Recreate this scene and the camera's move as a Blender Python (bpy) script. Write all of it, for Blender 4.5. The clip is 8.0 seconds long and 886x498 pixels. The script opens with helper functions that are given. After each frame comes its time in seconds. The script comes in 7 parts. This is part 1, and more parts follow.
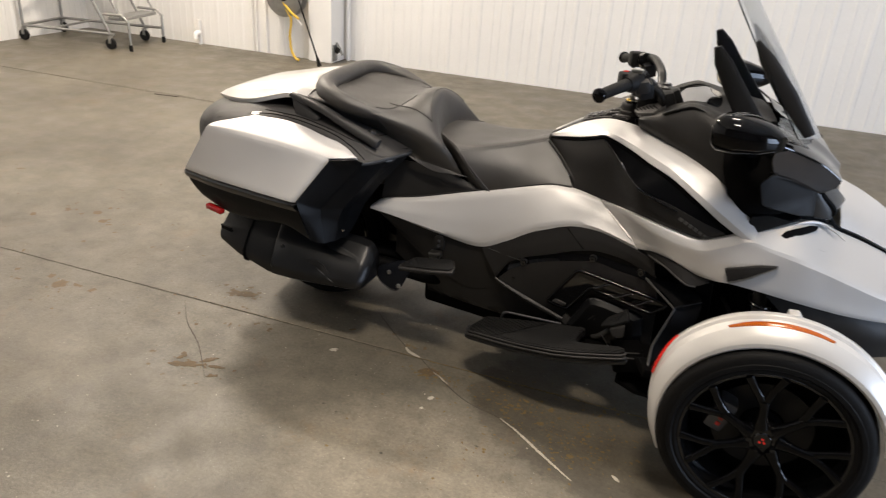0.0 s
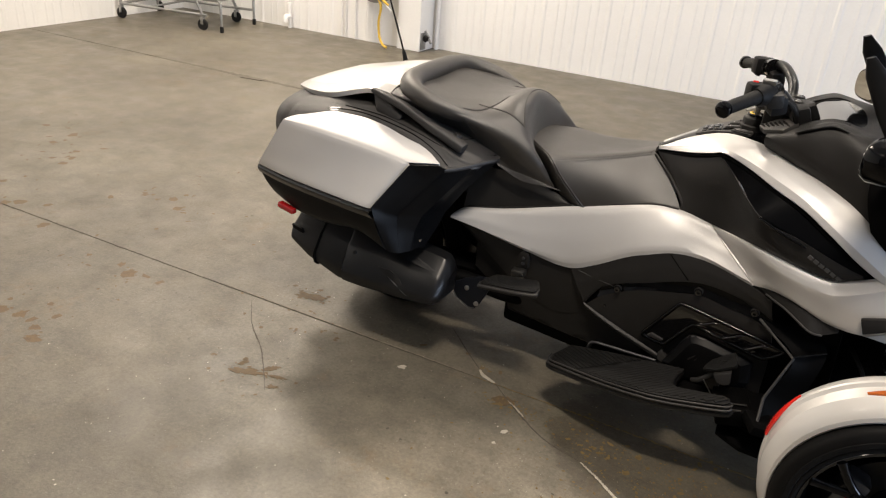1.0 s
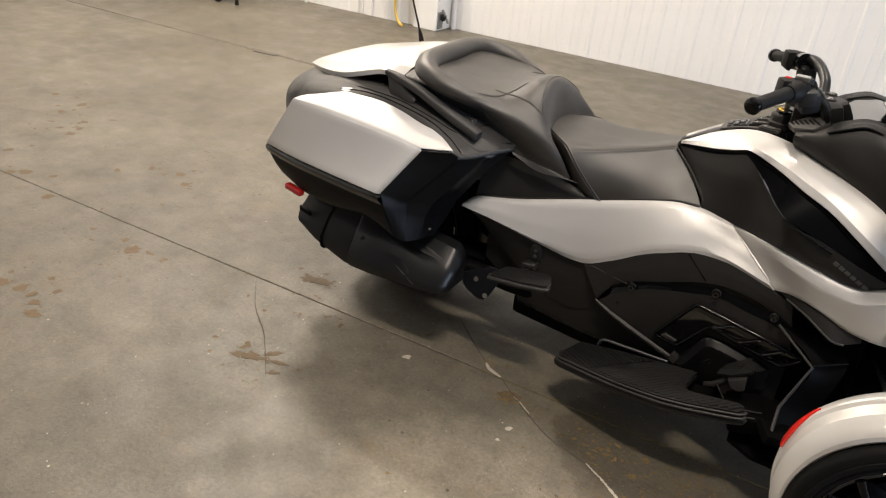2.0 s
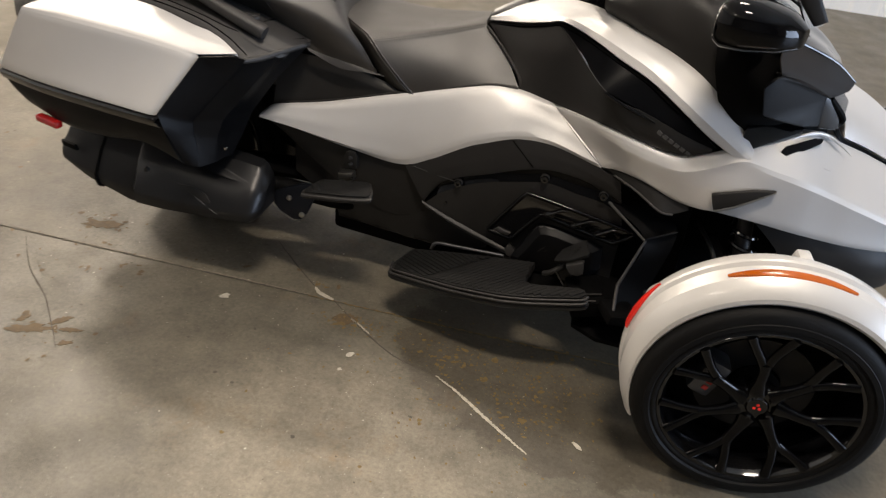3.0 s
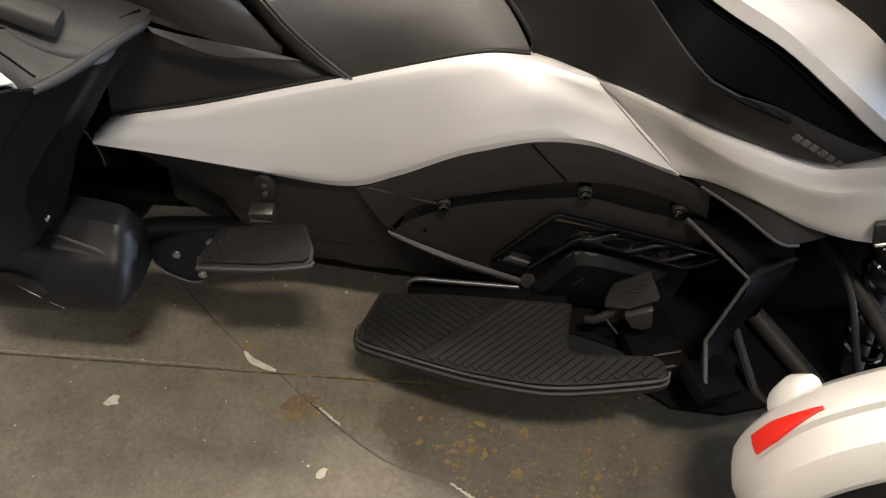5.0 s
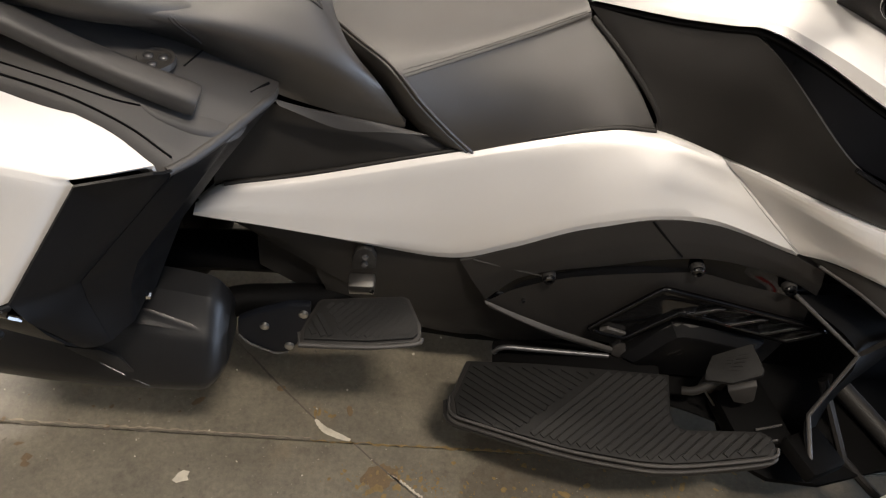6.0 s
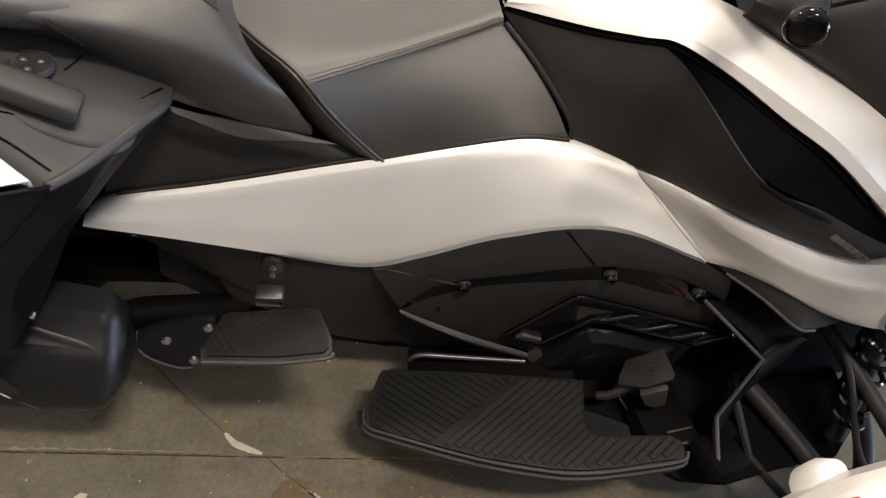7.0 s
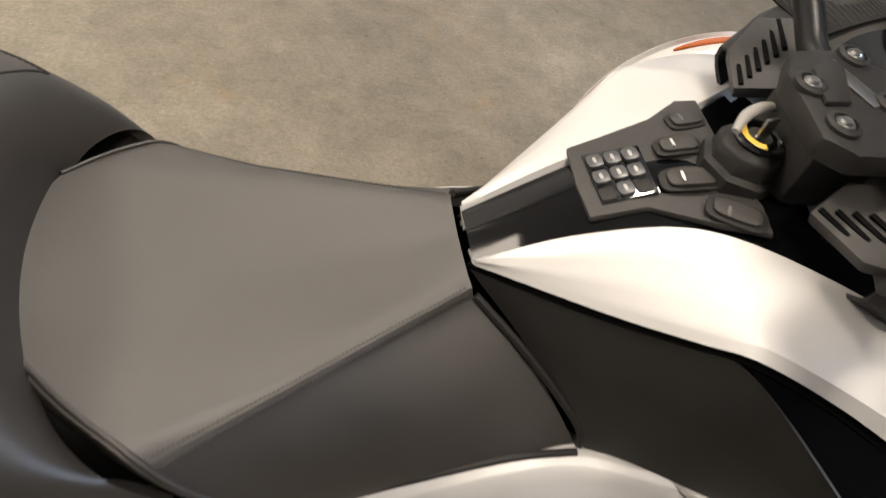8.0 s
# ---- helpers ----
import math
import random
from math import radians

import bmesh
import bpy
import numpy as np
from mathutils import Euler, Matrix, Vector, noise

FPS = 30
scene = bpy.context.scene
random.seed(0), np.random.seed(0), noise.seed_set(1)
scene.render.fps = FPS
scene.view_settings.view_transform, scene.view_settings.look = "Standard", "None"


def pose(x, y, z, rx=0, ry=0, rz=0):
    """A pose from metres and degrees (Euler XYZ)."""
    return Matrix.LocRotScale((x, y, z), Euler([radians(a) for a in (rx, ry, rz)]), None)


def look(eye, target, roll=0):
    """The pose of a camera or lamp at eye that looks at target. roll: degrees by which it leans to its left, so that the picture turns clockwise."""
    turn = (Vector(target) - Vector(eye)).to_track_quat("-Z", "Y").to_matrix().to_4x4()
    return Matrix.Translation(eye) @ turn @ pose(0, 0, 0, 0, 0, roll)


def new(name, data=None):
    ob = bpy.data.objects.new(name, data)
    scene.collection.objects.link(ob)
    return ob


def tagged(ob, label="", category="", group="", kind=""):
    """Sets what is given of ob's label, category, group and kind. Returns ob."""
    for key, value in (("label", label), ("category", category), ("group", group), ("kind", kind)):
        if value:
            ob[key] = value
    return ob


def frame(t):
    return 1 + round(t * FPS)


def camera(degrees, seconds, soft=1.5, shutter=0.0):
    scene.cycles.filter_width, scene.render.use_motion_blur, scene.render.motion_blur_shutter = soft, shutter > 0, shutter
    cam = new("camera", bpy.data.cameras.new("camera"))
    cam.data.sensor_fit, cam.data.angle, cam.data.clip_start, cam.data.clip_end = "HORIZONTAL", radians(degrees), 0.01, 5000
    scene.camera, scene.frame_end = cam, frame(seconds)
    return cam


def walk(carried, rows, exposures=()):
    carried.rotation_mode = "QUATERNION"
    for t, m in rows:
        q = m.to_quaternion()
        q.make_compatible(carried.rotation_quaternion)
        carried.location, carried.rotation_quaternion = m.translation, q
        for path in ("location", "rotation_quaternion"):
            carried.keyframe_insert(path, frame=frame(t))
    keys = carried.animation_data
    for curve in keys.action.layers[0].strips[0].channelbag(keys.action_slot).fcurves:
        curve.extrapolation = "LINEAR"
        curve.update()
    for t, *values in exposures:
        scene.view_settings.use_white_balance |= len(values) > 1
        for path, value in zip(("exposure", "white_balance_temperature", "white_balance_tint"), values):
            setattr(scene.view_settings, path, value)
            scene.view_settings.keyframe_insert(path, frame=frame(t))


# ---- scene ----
from mathutils.bvhtree import BVHTree

cam = camera(62.0, 8.0, soft=1.2, shutter=0.2)

PATH = [
    (0, (1.443, -2.565, 1.535), (0.811, -0.866, 0.689), 3.9),
    (0.5, (1.335, -2.432, 1.518), (0.551, -0.810, 0.650), 4.0),
    (1, (1.320, -2.350, 1.515), (0.512, -0.750, 0.628), 4.7),
    (1.2, (1.309, -2.342, 1.523), (0.512, -0.736, 0.636), 5.2),
    (2.3, (1.277, -2.273, 1.486), (0.469, -0.710, 0.535), 7.0),
    (2.5, (1.274, -2.270, 1.447), (0.583, -0.658, 0.487), 7.7),
    (2.8, (1.259, -2.161, 1.437), (0.834, -0.563, 0.404), 7.6),
    (3, (1.217, -2.084, 1.432), (0.910, -0.458, 0.308), 6.8),
    (3.3, (1.083, -1.928, 1.448), (0.974, -0.371, 0.247), 6.1),
    (3.5, (1.033, -1.822, 1.469), (1.004, -0.283, 0.192), 6.8),
    (3.8, (1.030, -1.640, 1.429), (0.979, -0.136, 0.105), 6.9),
    (4, (0.990, -1.487, 1.406), (0.928, -0.021, 0.046), 6.2),
    (4.2, (0.961, -1.348, 1.414), (0.946, 0.041, -0.024), 5.6),
    (5.3, (0.800, -1.163, 1.377), (0.840, 0.111, -0.164), 6.8),
    (5.5, (0.713, -1.140, 1.386), (0.798, 0.144, -0.145), 8.4),
    (5.8, (0.638, -1.113, 1.380), (0.767, 0.205, -0.122), 9.7),
    (6, (0.606, -1.095, 1.392), (0.767, 0.220, -0.107), 11.2),
    (6.3, (0.596, -1.087, 1.381), (0.804, 0.248, -0.095), 12.9),
    (6.5, (0.598, -1.083, 1.385), (0.848, 0.239, -0.095), 14.1),
    (6.8, (0.613, -1.069, 1.390), (0.921, 0.254, -0.095), 15.8),
    (7, (0.630, -1.043, 1.397), (0.989, 0.239, -0.095), 17.3),
    (7.3, (0.672, -0.916, 1.399), (1.061, 0.334, -0.114), 17.9),
    (7.5, (0.661, -0.779, 1.365), (1.114, 0.492, -0.110), 18.9),
    (7.7, (0.664, -0.646, 1.370), (1.167, 0.616, -0.098), 19.8),
    (8, (0.679, -0.475, 1.359), (1.179, 0.753, -0.138), 19.5),
]
EXPOSURES = [(0, -0.11), (1.2, -0.04), (3.0, -0.05), (3.5, -0.01), (4.2, 0.22), (5.5, 0.42), (6.5, 0.47), (7.2, 0.39), (7.6, 0.24), (8, 0.07)]
walk(cam, [(t, look(eye, target, roll)) for t, eye, target, roll in PATH], EXPOSURES)

# ---- world and lights ----
world = bpy.data.worlds.new("hall_air")
scene.world = world
world.use_nodes = True
world.node_tree.nodes["Background"].inputs[0].default_value = (1.0, 0.93, 0.84, 1)
world.node_tree.nodes["Background"].inputs[1].default_value = 0.1


def lamp(name, place, aim, size, size_y, power, colour):
    data = bpy.data.lights.new(name, "AREA")
    data.shape, data.size, data.size_y = "RECTANGLE", size, size_y
    data.energy, data.color = power, colour
    ob = new(name, data)
    ob.matrix_world = look(place, aim)
    return ob


WARM, COOL = (1.0, 0.875, 0.73), (0.62, 0.76, 1.0)
lamp("ceiling_lamp", (-3.3, 2.3, 4.9), (-3.3, 2.3, 0), 1.0, 0.35, 330, WARM)
lamp("ceiling_lamp", (-2.9, 0.4, 4.9), (-2.9, 0.4, 0), 1.0, 0.35, 25, WARM)
lamp("ceiling_lamp", (1.3, -1.9, 4.9), (1.3, -1.9, 0), 1.0, 0.35, 158, WARM)
lamp("ceiling_lamp", (1.3, 1.9, 4.9), (1.3, 1.9, 0), 1.0, 0.35, 100, WARM)
# unseen fill lamp, added to brighten near-side panels and floor
lamp("ceiling_lamp", (-2.4, -4.5, 4.9), (-2.4, -4.5, 0), 1.2, 0.35, 30, WARM)
lamp("bay_door_daylight", (7.4, -1.6, 1.25), (0, -0.6, 0.7), 3.6, 2.3, 330, COOL)


# ---- materials ----
def mat(name, colour, rough=0.5, metal=0.0, coat=0.0, var=0.12, vscale=6.0, bump=0.0, bscale=300.0, rvar=0.1, trans=0.0, glow=0.0, spec=0.5):
    m = bpy.data.materials.new(name)
    m.use_nodes = True
    nt = m.node_tree
    n, l = nt.nodes, nt.links
    b = n["Principled BSDF"]
    tc = n.new("ShaderNodeTexCoord")
    big, fine = n.new("ShaderNodeTexNoise"), n.new("ShaderNodeTexNoise")
    big.inputs["Scale"].default_value, big.inputs["Detail"].default_value = vscale, 5
    fine.inputs["Scale"].default_value, fine.inputs["Detail"].default_value = bscale, 3
    l.new(tc.outputs["Object"], big.inputs["Vector"])
    l.new(tc.outputs["Object"], fine.inputs["Vector"])
    lo, hi = [max(0, c * (1 - var)) for c in colour], [min(1, c * (1 + var)) for c in colour]
    ramp = n.new("ShaderNodeValToRGB")
    ramp.color_ramp.elements[0].position, ramp.color_ramp.elements[1].position = 0.3, 0.7
    ramp.color_ramp.elements[0].color, ramp.color_ramp.elements[1].color = (*lo, 1), (*hi, 1)
    mix = n.new("ShaderNodeMix")
    mix.data_type, mix.factor_mode = "FLOAT", "UNIFORM"
    mix.inputs[0].default_value = 0.3
    l.new(big.outputs["Fac"], mix.inputs[2])
    l.new(fine.outputs["Fac"], mix.inputs[3])
    l.new(mix.outputs[0], ramp.inputs["Fac"])
    l.new(ramp.outputs["Color"], b.inputs["Base Color"])
    rr = n.new("ShaderNodeMapRange")
    rr.inputs["From Min"].default_value, rr.inputs["From Max"].default_value = 0.3, 0.7
    rr.inputs["To Min"].default_value, rr.inputs["To Max"].default_value = max(0.02, rough * (1 - rvar)), min(1, rough * (1 + rvar))
    l.new(big.outputs["Fac"], rr.inputs["Value"])
    l.new(rr.outputs["Result"], b.inputs["Roughness"])
    b.inputs["Metallic"].default_value, b.inputs["Coat Weight"].default_value = metal, coat
    b.inputs["Coat Roughness"].default_value, b.inputs["Specular IOR Level"].default_value = 0.08, spec
    b.inputs["Transmission Weight"].default_value = trans
    if glow:
        b.inputs["Emission Color"].default_value, b.inputs["Emission Strength"].default_value = (*colour, 1), glow
    if bump:
        bp = n.new("ShaderNodeBump")
        bp.inputs["Strength"].default_value, bp.inputs["Distance"].default_value = bump, 0.002
        l.new(fine.outputs["Fac"], bp.inputs["Height"])
        l.new(bp.outputs["Normal"], b.inputs["Normal"])
    return m


SILVER = mat("silver_paint", (0.650, 0.635, 0.622), 0.40, 0.36, 0.25, 0.05, 3, 0.14, 1300)
WHITE = mat("pearl_paint", (0.70, 0.68, 0.655), 0.36, 0.2, 0.75, 0.03, 3, 0.02, 1500)
SATIN = mat("satin_black_plastic", (0.0185, 0.0172, 0.0163), 0.48, 0, 0, 0.2, 9, 0.2, 900, spec=0.26)
SHELL = mat("bag_shell_plastic", (0.0045, 0.0045, 0.005), 0.42, 0, 0, 0.15, 9, 0.1, 900, spec=0.13)
GREY = mat("grey_grained_plastic", (0.034, 0.0315, 0.030), 0.5, 0, 0, 0.15, 9, 0.3, 900)
GLOSS = mat("gloss_black_plastic", (0.004, 0.004, 0.0045), 0.1, 0, 0.5, 0.1, 6)
ALLOY = mat("gloss_black_alloy", (0.002, 0.002, 0.0024), 0.05, 0, 0.0, 0.1, 6, spec=0.26)
DARK = mat("dark_chassis", (0.0028, 0.0027, 0.0028), 0.6, 0, 0, 0.3, 12, 0.2, 300, spec=0.05)
LEATHER = mat("seat_vinyl", (0.0265, 0.0225, 0.0192), 0.45, 0, 0, 0.1, 14, 0.22, 1100, spec=1.0)
RUBBER = mat("rubber", (0.0105, 0.0102, 0.0100), 0.60, 0, 0, 0.2, 14, 0.4, 500, spec=0.2)
TYRE = mat("tyre_rubber", (0.0062, 0.0060, 0.0060), 0.55, 0, 0, 0.2, 14, 0.4, 500, spec=0.15)
CHARCOAL = mat("charcoal_metallic", (0.10, 0.10, 0.105), 0.38, 0.7, 0.1, 0.1, 8, 0.05, 900)
METAL = mat("brushed_metal", (0.45, 0.44, 0.42), 0.3, 1.0, 0, 0.1, 20, 0.1, 400)
CHROME = mat("chrome", (0.75, 0.75, 0.76), 0.12, 1.0, 0, 0.04, 10)
SOOT = mat("charcoal_cover", (0.015, 0.015, 0.016), 0.34, 0.4, 0.0, 0.15, 8, 0.1, 900)
BRACKET = mat("bracket_paint", (0.006, 0.007, 0.010), 0.34, 0.0, 0.0, 0.1, 9, 0.05, 900, spec=0.2)
HEADPOD = mat("dark_lamp_pod", (0.0085, 0.0083, 0.0085), 0.55, 0, 0, 0.15, 9, 0.15, 900, spec=0.16)
BROW = mat("brow_plastic", (0.028, 0.025, 0.023), 0.6, 0, 0, 0.15, 9, 0.2, 900, spec=0.1)
HEADLENS = mat("smoky_lens", (0.03, 0.028, 0.026), 0.2, 0, 0.0, 0.1, 9, spec=0.25)
RED = mat("red_reflector", (0.75, 0.03, 0.02), 0.2, 0, 0.5, 0.05, 10, 0.3, 250)
DEEPRED = mat("red_lamp", (0.35, 0.01, 0.01), 0.15, 0, 0.6, 0.05, 10)
AMBER = mat("amber_reflector", (0.42, 0.088, 0.004), 0.14, 0, 0.5, 0.05, 10, 0.3, 250)
WINDOW = mat("dark_window_plastic", (0.003, 0.003, 0.0035), 0.14, 0, 0, 0.1, 6, spec=0.06)
GLASS = mat("clear_screen", (0.85, 0.88, 0.9), 0.03, 0, 0, 0.01, 4, trans=1.0)
MIRROR = mat("mirror", (0.8, 0.8, 0.8), 0.03, 1.0, 0, 0.01, 4)
KEYGREY = mat("key_plastic", (0.30, 0.29, 0.275), 0.45)
PRINT = mat("grey_print", (0.075, 0.072, 0.07), 0.4)
WALLP = mat("white_wall_panel", (0.86, 0.845, 0.82), 0.45, 0, 0, 0.04, 1.2, 0.02, 60)
STEEL = mat("galvanised_steel", (0.36, 0.36, 0.35), 0.42, 0.8, 0, 0.2, 25, 0.1, 200)
YELLOW = mat("yellow_hose", (0.72, 0.47, 0.06), 0.5)


def concrete():
    m = bpy.data.materials.new("concrete")
    m.use_nodes = True
    nt = m.node_tree
    n, l = nt.nodes, nt.links
    b = n["Principled BSDF"]
    tc = n.new("ShaderNodeTexCoord")

    def noise_tex(scale, detail, rough=0.6):
        t = n.new("ShaderNodeTexNoise")
        t.inputs["Scale"].default_value, t.inputs["Detail"].default_value, t.inputs["Roughness"].default_value = scale, detail, rough
        l.new(tc.outputs["Object"], t.inputs["Vector"])
        return t.outputs["Fac"]

    def ramp(fac, *stops):
        r = n.new("ShaderNodeValToRGB")
        while len(r.color_ramp.elements) < len(stops):
            r.color_ramp.elements.new(0.5)
        for e, (p, c) in zip(r.color_ramp.elements, stops):
            e.position, e.color = p, (*c, 1)
        l.new(fac, r.inputs["Fac"])
        return r.outputs["Color"]

    def mixc(kind, fac, a, c):
        x = n.new("ShaderNodeMix")
        x.data_type, x.blend_type = "RGBA", kind
        if isinstance(fac, float):
            x.inputs[0].default_value = fac
        else:
            l.new(fac, x.inputs[0])
        l.new(a, x.inputs[6])
        if isinstance(c, tuple):
            x.inputs[7].default_value = (*c, 1)
        else:
            l.new(c, x.inputs[7])
        return x.outputs[2]

    base = ramp(noise_tex(1.1, 6), (0.3, (0.098, 0.086, 0.065)), (0.5, (0.136, 0.120, 0.091)), (0.72, (0.172, 0.154, 0.119)))
    grain = ramp(noise_tex(85, 5, 0.75), (0.3, (0.66, 0.65, 0.64)), (0.7, (1.22, 1.22, 1.22)))
    col = mixc("MULTIPLY", 0.8, base, grain)
    mott = ramp(noise_tex(7, 7, 0.72), (0.36, (0.70, 0.70, 0.69)), (0.62, (1.14, 1.14, 1.13)))
    col = mixc("MULTIPLY", 0.75, col, mott)
    stain = ramp(noise_tex(2.7, 7, 0.65), (0.55, (0, 0, 0)), (0.68, (1, 1, 1)))
    col = mixc("MIX", mixc("MULTIPLY", 1.0, stain, ramp(noise_tex(17, 5, 0.7), (0.45, (0, 0, 0)), (0.62, (0.55, 0.55, 0.55)))), col, (0.150, 0.098, 0.048))
    grime = ramp(noise_tex(24, 6, 0.75), (0.34, (0.55, 0.53, 0.50)), (0.47, (1, 1, 1)))
    col = mixc("MULTIPLY", 0.4, col, grime)
    speck = ramp(noise_tex(130, 2), (0.70, (0, 0, 0)), (0.74, (0.6, 0.6, 0.6)))
    col = mixc("MIX", speck, col, (0.33, 0.31, 0.27))
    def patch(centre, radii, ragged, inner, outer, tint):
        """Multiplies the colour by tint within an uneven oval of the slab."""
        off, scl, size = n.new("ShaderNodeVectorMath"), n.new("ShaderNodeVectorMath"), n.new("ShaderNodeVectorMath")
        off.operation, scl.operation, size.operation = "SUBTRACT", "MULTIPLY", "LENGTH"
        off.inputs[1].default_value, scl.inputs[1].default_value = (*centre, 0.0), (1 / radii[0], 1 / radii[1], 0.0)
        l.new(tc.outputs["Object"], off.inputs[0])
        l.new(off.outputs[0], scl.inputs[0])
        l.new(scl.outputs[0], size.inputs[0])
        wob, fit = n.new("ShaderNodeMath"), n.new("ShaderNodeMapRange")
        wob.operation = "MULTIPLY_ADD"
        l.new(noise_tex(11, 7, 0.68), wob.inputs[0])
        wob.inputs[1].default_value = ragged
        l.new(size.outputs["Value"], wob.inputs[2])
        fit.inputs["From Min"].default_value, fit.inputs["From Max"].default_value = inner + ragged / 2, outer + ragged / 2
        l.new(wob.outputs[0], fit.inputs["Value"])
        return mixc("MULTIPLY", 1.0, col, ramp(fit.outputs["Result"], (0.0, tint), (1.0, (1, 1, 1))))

    # pale worn concrete, with the pool of light beside the machine's shadow painted in
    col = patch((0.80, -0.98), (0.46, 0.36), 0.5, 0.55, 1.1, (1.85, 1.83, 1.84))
    # lighter oval beyond the machine, painting in brightness the lamps leave out there
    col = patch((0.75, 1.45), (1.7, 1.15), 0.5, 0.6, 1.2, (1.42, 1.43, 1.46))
    # ragged stain by the front wheel, dark enough to stand in for shade too
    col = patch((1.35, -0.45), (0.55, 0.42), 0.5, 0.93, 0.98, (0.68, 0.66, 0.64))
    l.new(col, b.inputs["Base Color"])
    rg = n.new("ShaderNodeMapRange")
    rg.inputs["From Min"].default_value, rg.inputs["From Max"].default_value = 0.3, 0.7
    rg.inputs["To Min"].default_value, rg.inputs["To Max"].default_value = 0.36, 0.6
    l.new(noise_tex(5, 5), rg.inputs["Value"])
    l.new(rg.outputs["Result"], b.inputs["Roughness"])
    bp = n.new("ShaderNodeBump")
    bp.inputs["Strength"].default_value, bp.inputs["Distance"].default_value = 0.35, 0.003
    l.new(noise_tex(90, 5, 0.7), bp.inputs["Height"])
    l.new(bp.outputs["Normal"], b.inputs["Normal"])
    return m


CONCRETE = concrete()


# ---- mesh helpers ----
def V(p):
    return Vector(p)


def spline(pts, count):
    """Catmull-Rom through pts, count points, even by chord."""
    pts = [V(p) for p in pts]
    if len(pts) == 2:
        return [pts[0].lerp(pts[1], i / (count - 1)) for i in range(count)]
    ext = [2 * pts[0] - pts[1]] + pts + [2 * pts[-1] - pts[-2]]
    fine = []
    for i in range(1, len(ext) - 2):
        a, b, c, d = ext[i - 1], ext[i], ext[i + 1], ext[i + 2]
        for k in range(12):
            t = k / 12
            fine.append(0.5 * (2 * b + (c - a) * t + (2 * a - 5 * b + 4 * c - d) * t * t + (3 * b - a - 3 * c + d) * t ** 3))
    fine.append(pts[-1])
    at = [0.0]
    for p, q in zip(fine, fine[1:]):
        at.append(at[-1] + (q - p).length)
    out, j = [], 0
    for i in range(count):
        s = at[-1] * i / (count - 1)
        while j < len(at) - 2 and at[j + 1] < s:
            j += 1
        w = (s - at[j]) / max(1e-9, at[j + 1] - at[j])
        out.append(fine[j].lerp(fine[j + 1], min(1, max(0, w))))
    return out


def crisp(pts, at=0.1):
    """The path with points added close to its corners, so that a curve through it stays straight between them."""
    pts = [V(p) for p in pts]
    out = [pts[0]]
    for a, b in zip(pts, pts[1:]):
        out += [a.lerp(b, at), a.lerp(b, 1 - at), b]
    return out


def grid_faces(bm, rows, closed_u=False, closed_v=False):
    vs = [[bm.verts.new(p) for p in r] for r in rows]
    nr, nc = len(vs), len(vs[0])
    for i in range(nr if closed_v else nr - 1):
        for j in range(nc if closed_u else nc - 1):
            a, b, c, d = vs[i][j], vs[i][(j + 1) % nc], vs[(i + 1) % nr][(j + 1) % nc], vs[(i + 1) % nr][j]
            try:
                bm.faces.new((a, b, c, d))
            except ValueError:
                pass
    return vs


def through_points(pts, k):
    """Catmull-Rom through pts with k steps in each interval, so that every control point stays a vertex."""
    ext = [2 * pts[0] - pts[1]] + list(pts) + [2 * pts[-1] - pts[-2]]
    out = []
    for i in range(1, len(ext) - 2):
        a, b, c, d = ext[i - 1], ext[i], ext[i + 1], ext[i + 2]
        # even parameter, tangents limited by the shorter neighbour so that close rows make a crease, not a wave
        m1, m2 = (c - a) * 0.5, (d - b) * 0.5
        seg = (c - b).length
        for m in (m1, m2):
            if m.length > seg * 1.2:
                m *= seg * 1.2 / m.length
        for j in range(k):
            t = j / k
            h = 2 * t ** 3 - 3 * t * t + 1, t ** 3 - 2 * t * t + t, 3 * t * t - 2 * t ** 3, t ** 3 - t * t
            out.append(b * h[0] + m1 * h[1] + c * h[2] + m2 * h[3])
    return out + [pts[-1]]


def padded(rows, nu, k, thick):
    """A cushion skin: rows kept exactly, k steps between them."""
    rr = [spline(r, nu) for r in rows]
    cols = [through_points([r[j] for r in rr], k) for j in range(nu)]
    bm = bmesh.new()
    grid_faces(bm, [[c[i] for c in cols] for i in range(len(cols[0]))])
    bmesh.ops.remove_doubles(bm, verts=bm.verts, dist=1e-5)
    bmesh.ops.recalc_face_normals(bm, faces=bm.faces)
    bmesh.ops.solidify(bm, geom=bm.faces[:], thickness=thick)
    bmesh.ops.recalc_face_normals(bm, faces=bm.faces)
    return bm


def laid(path, tree, count, way=(0, 0, -1), rise=0.0008):
    """The path dropped along way onto a surface, a little proud of it."""
    w = V(way).normalized()
    out = []
    for p in spline(path, count):
        hit, normal, _, _ = tree.ray_cast(p - w * 0.06, w, 0.14)
        if hit is not None:
            out.append(hit + (normal if normal.dot(w) < 0 else -normal) * rise)
    return out


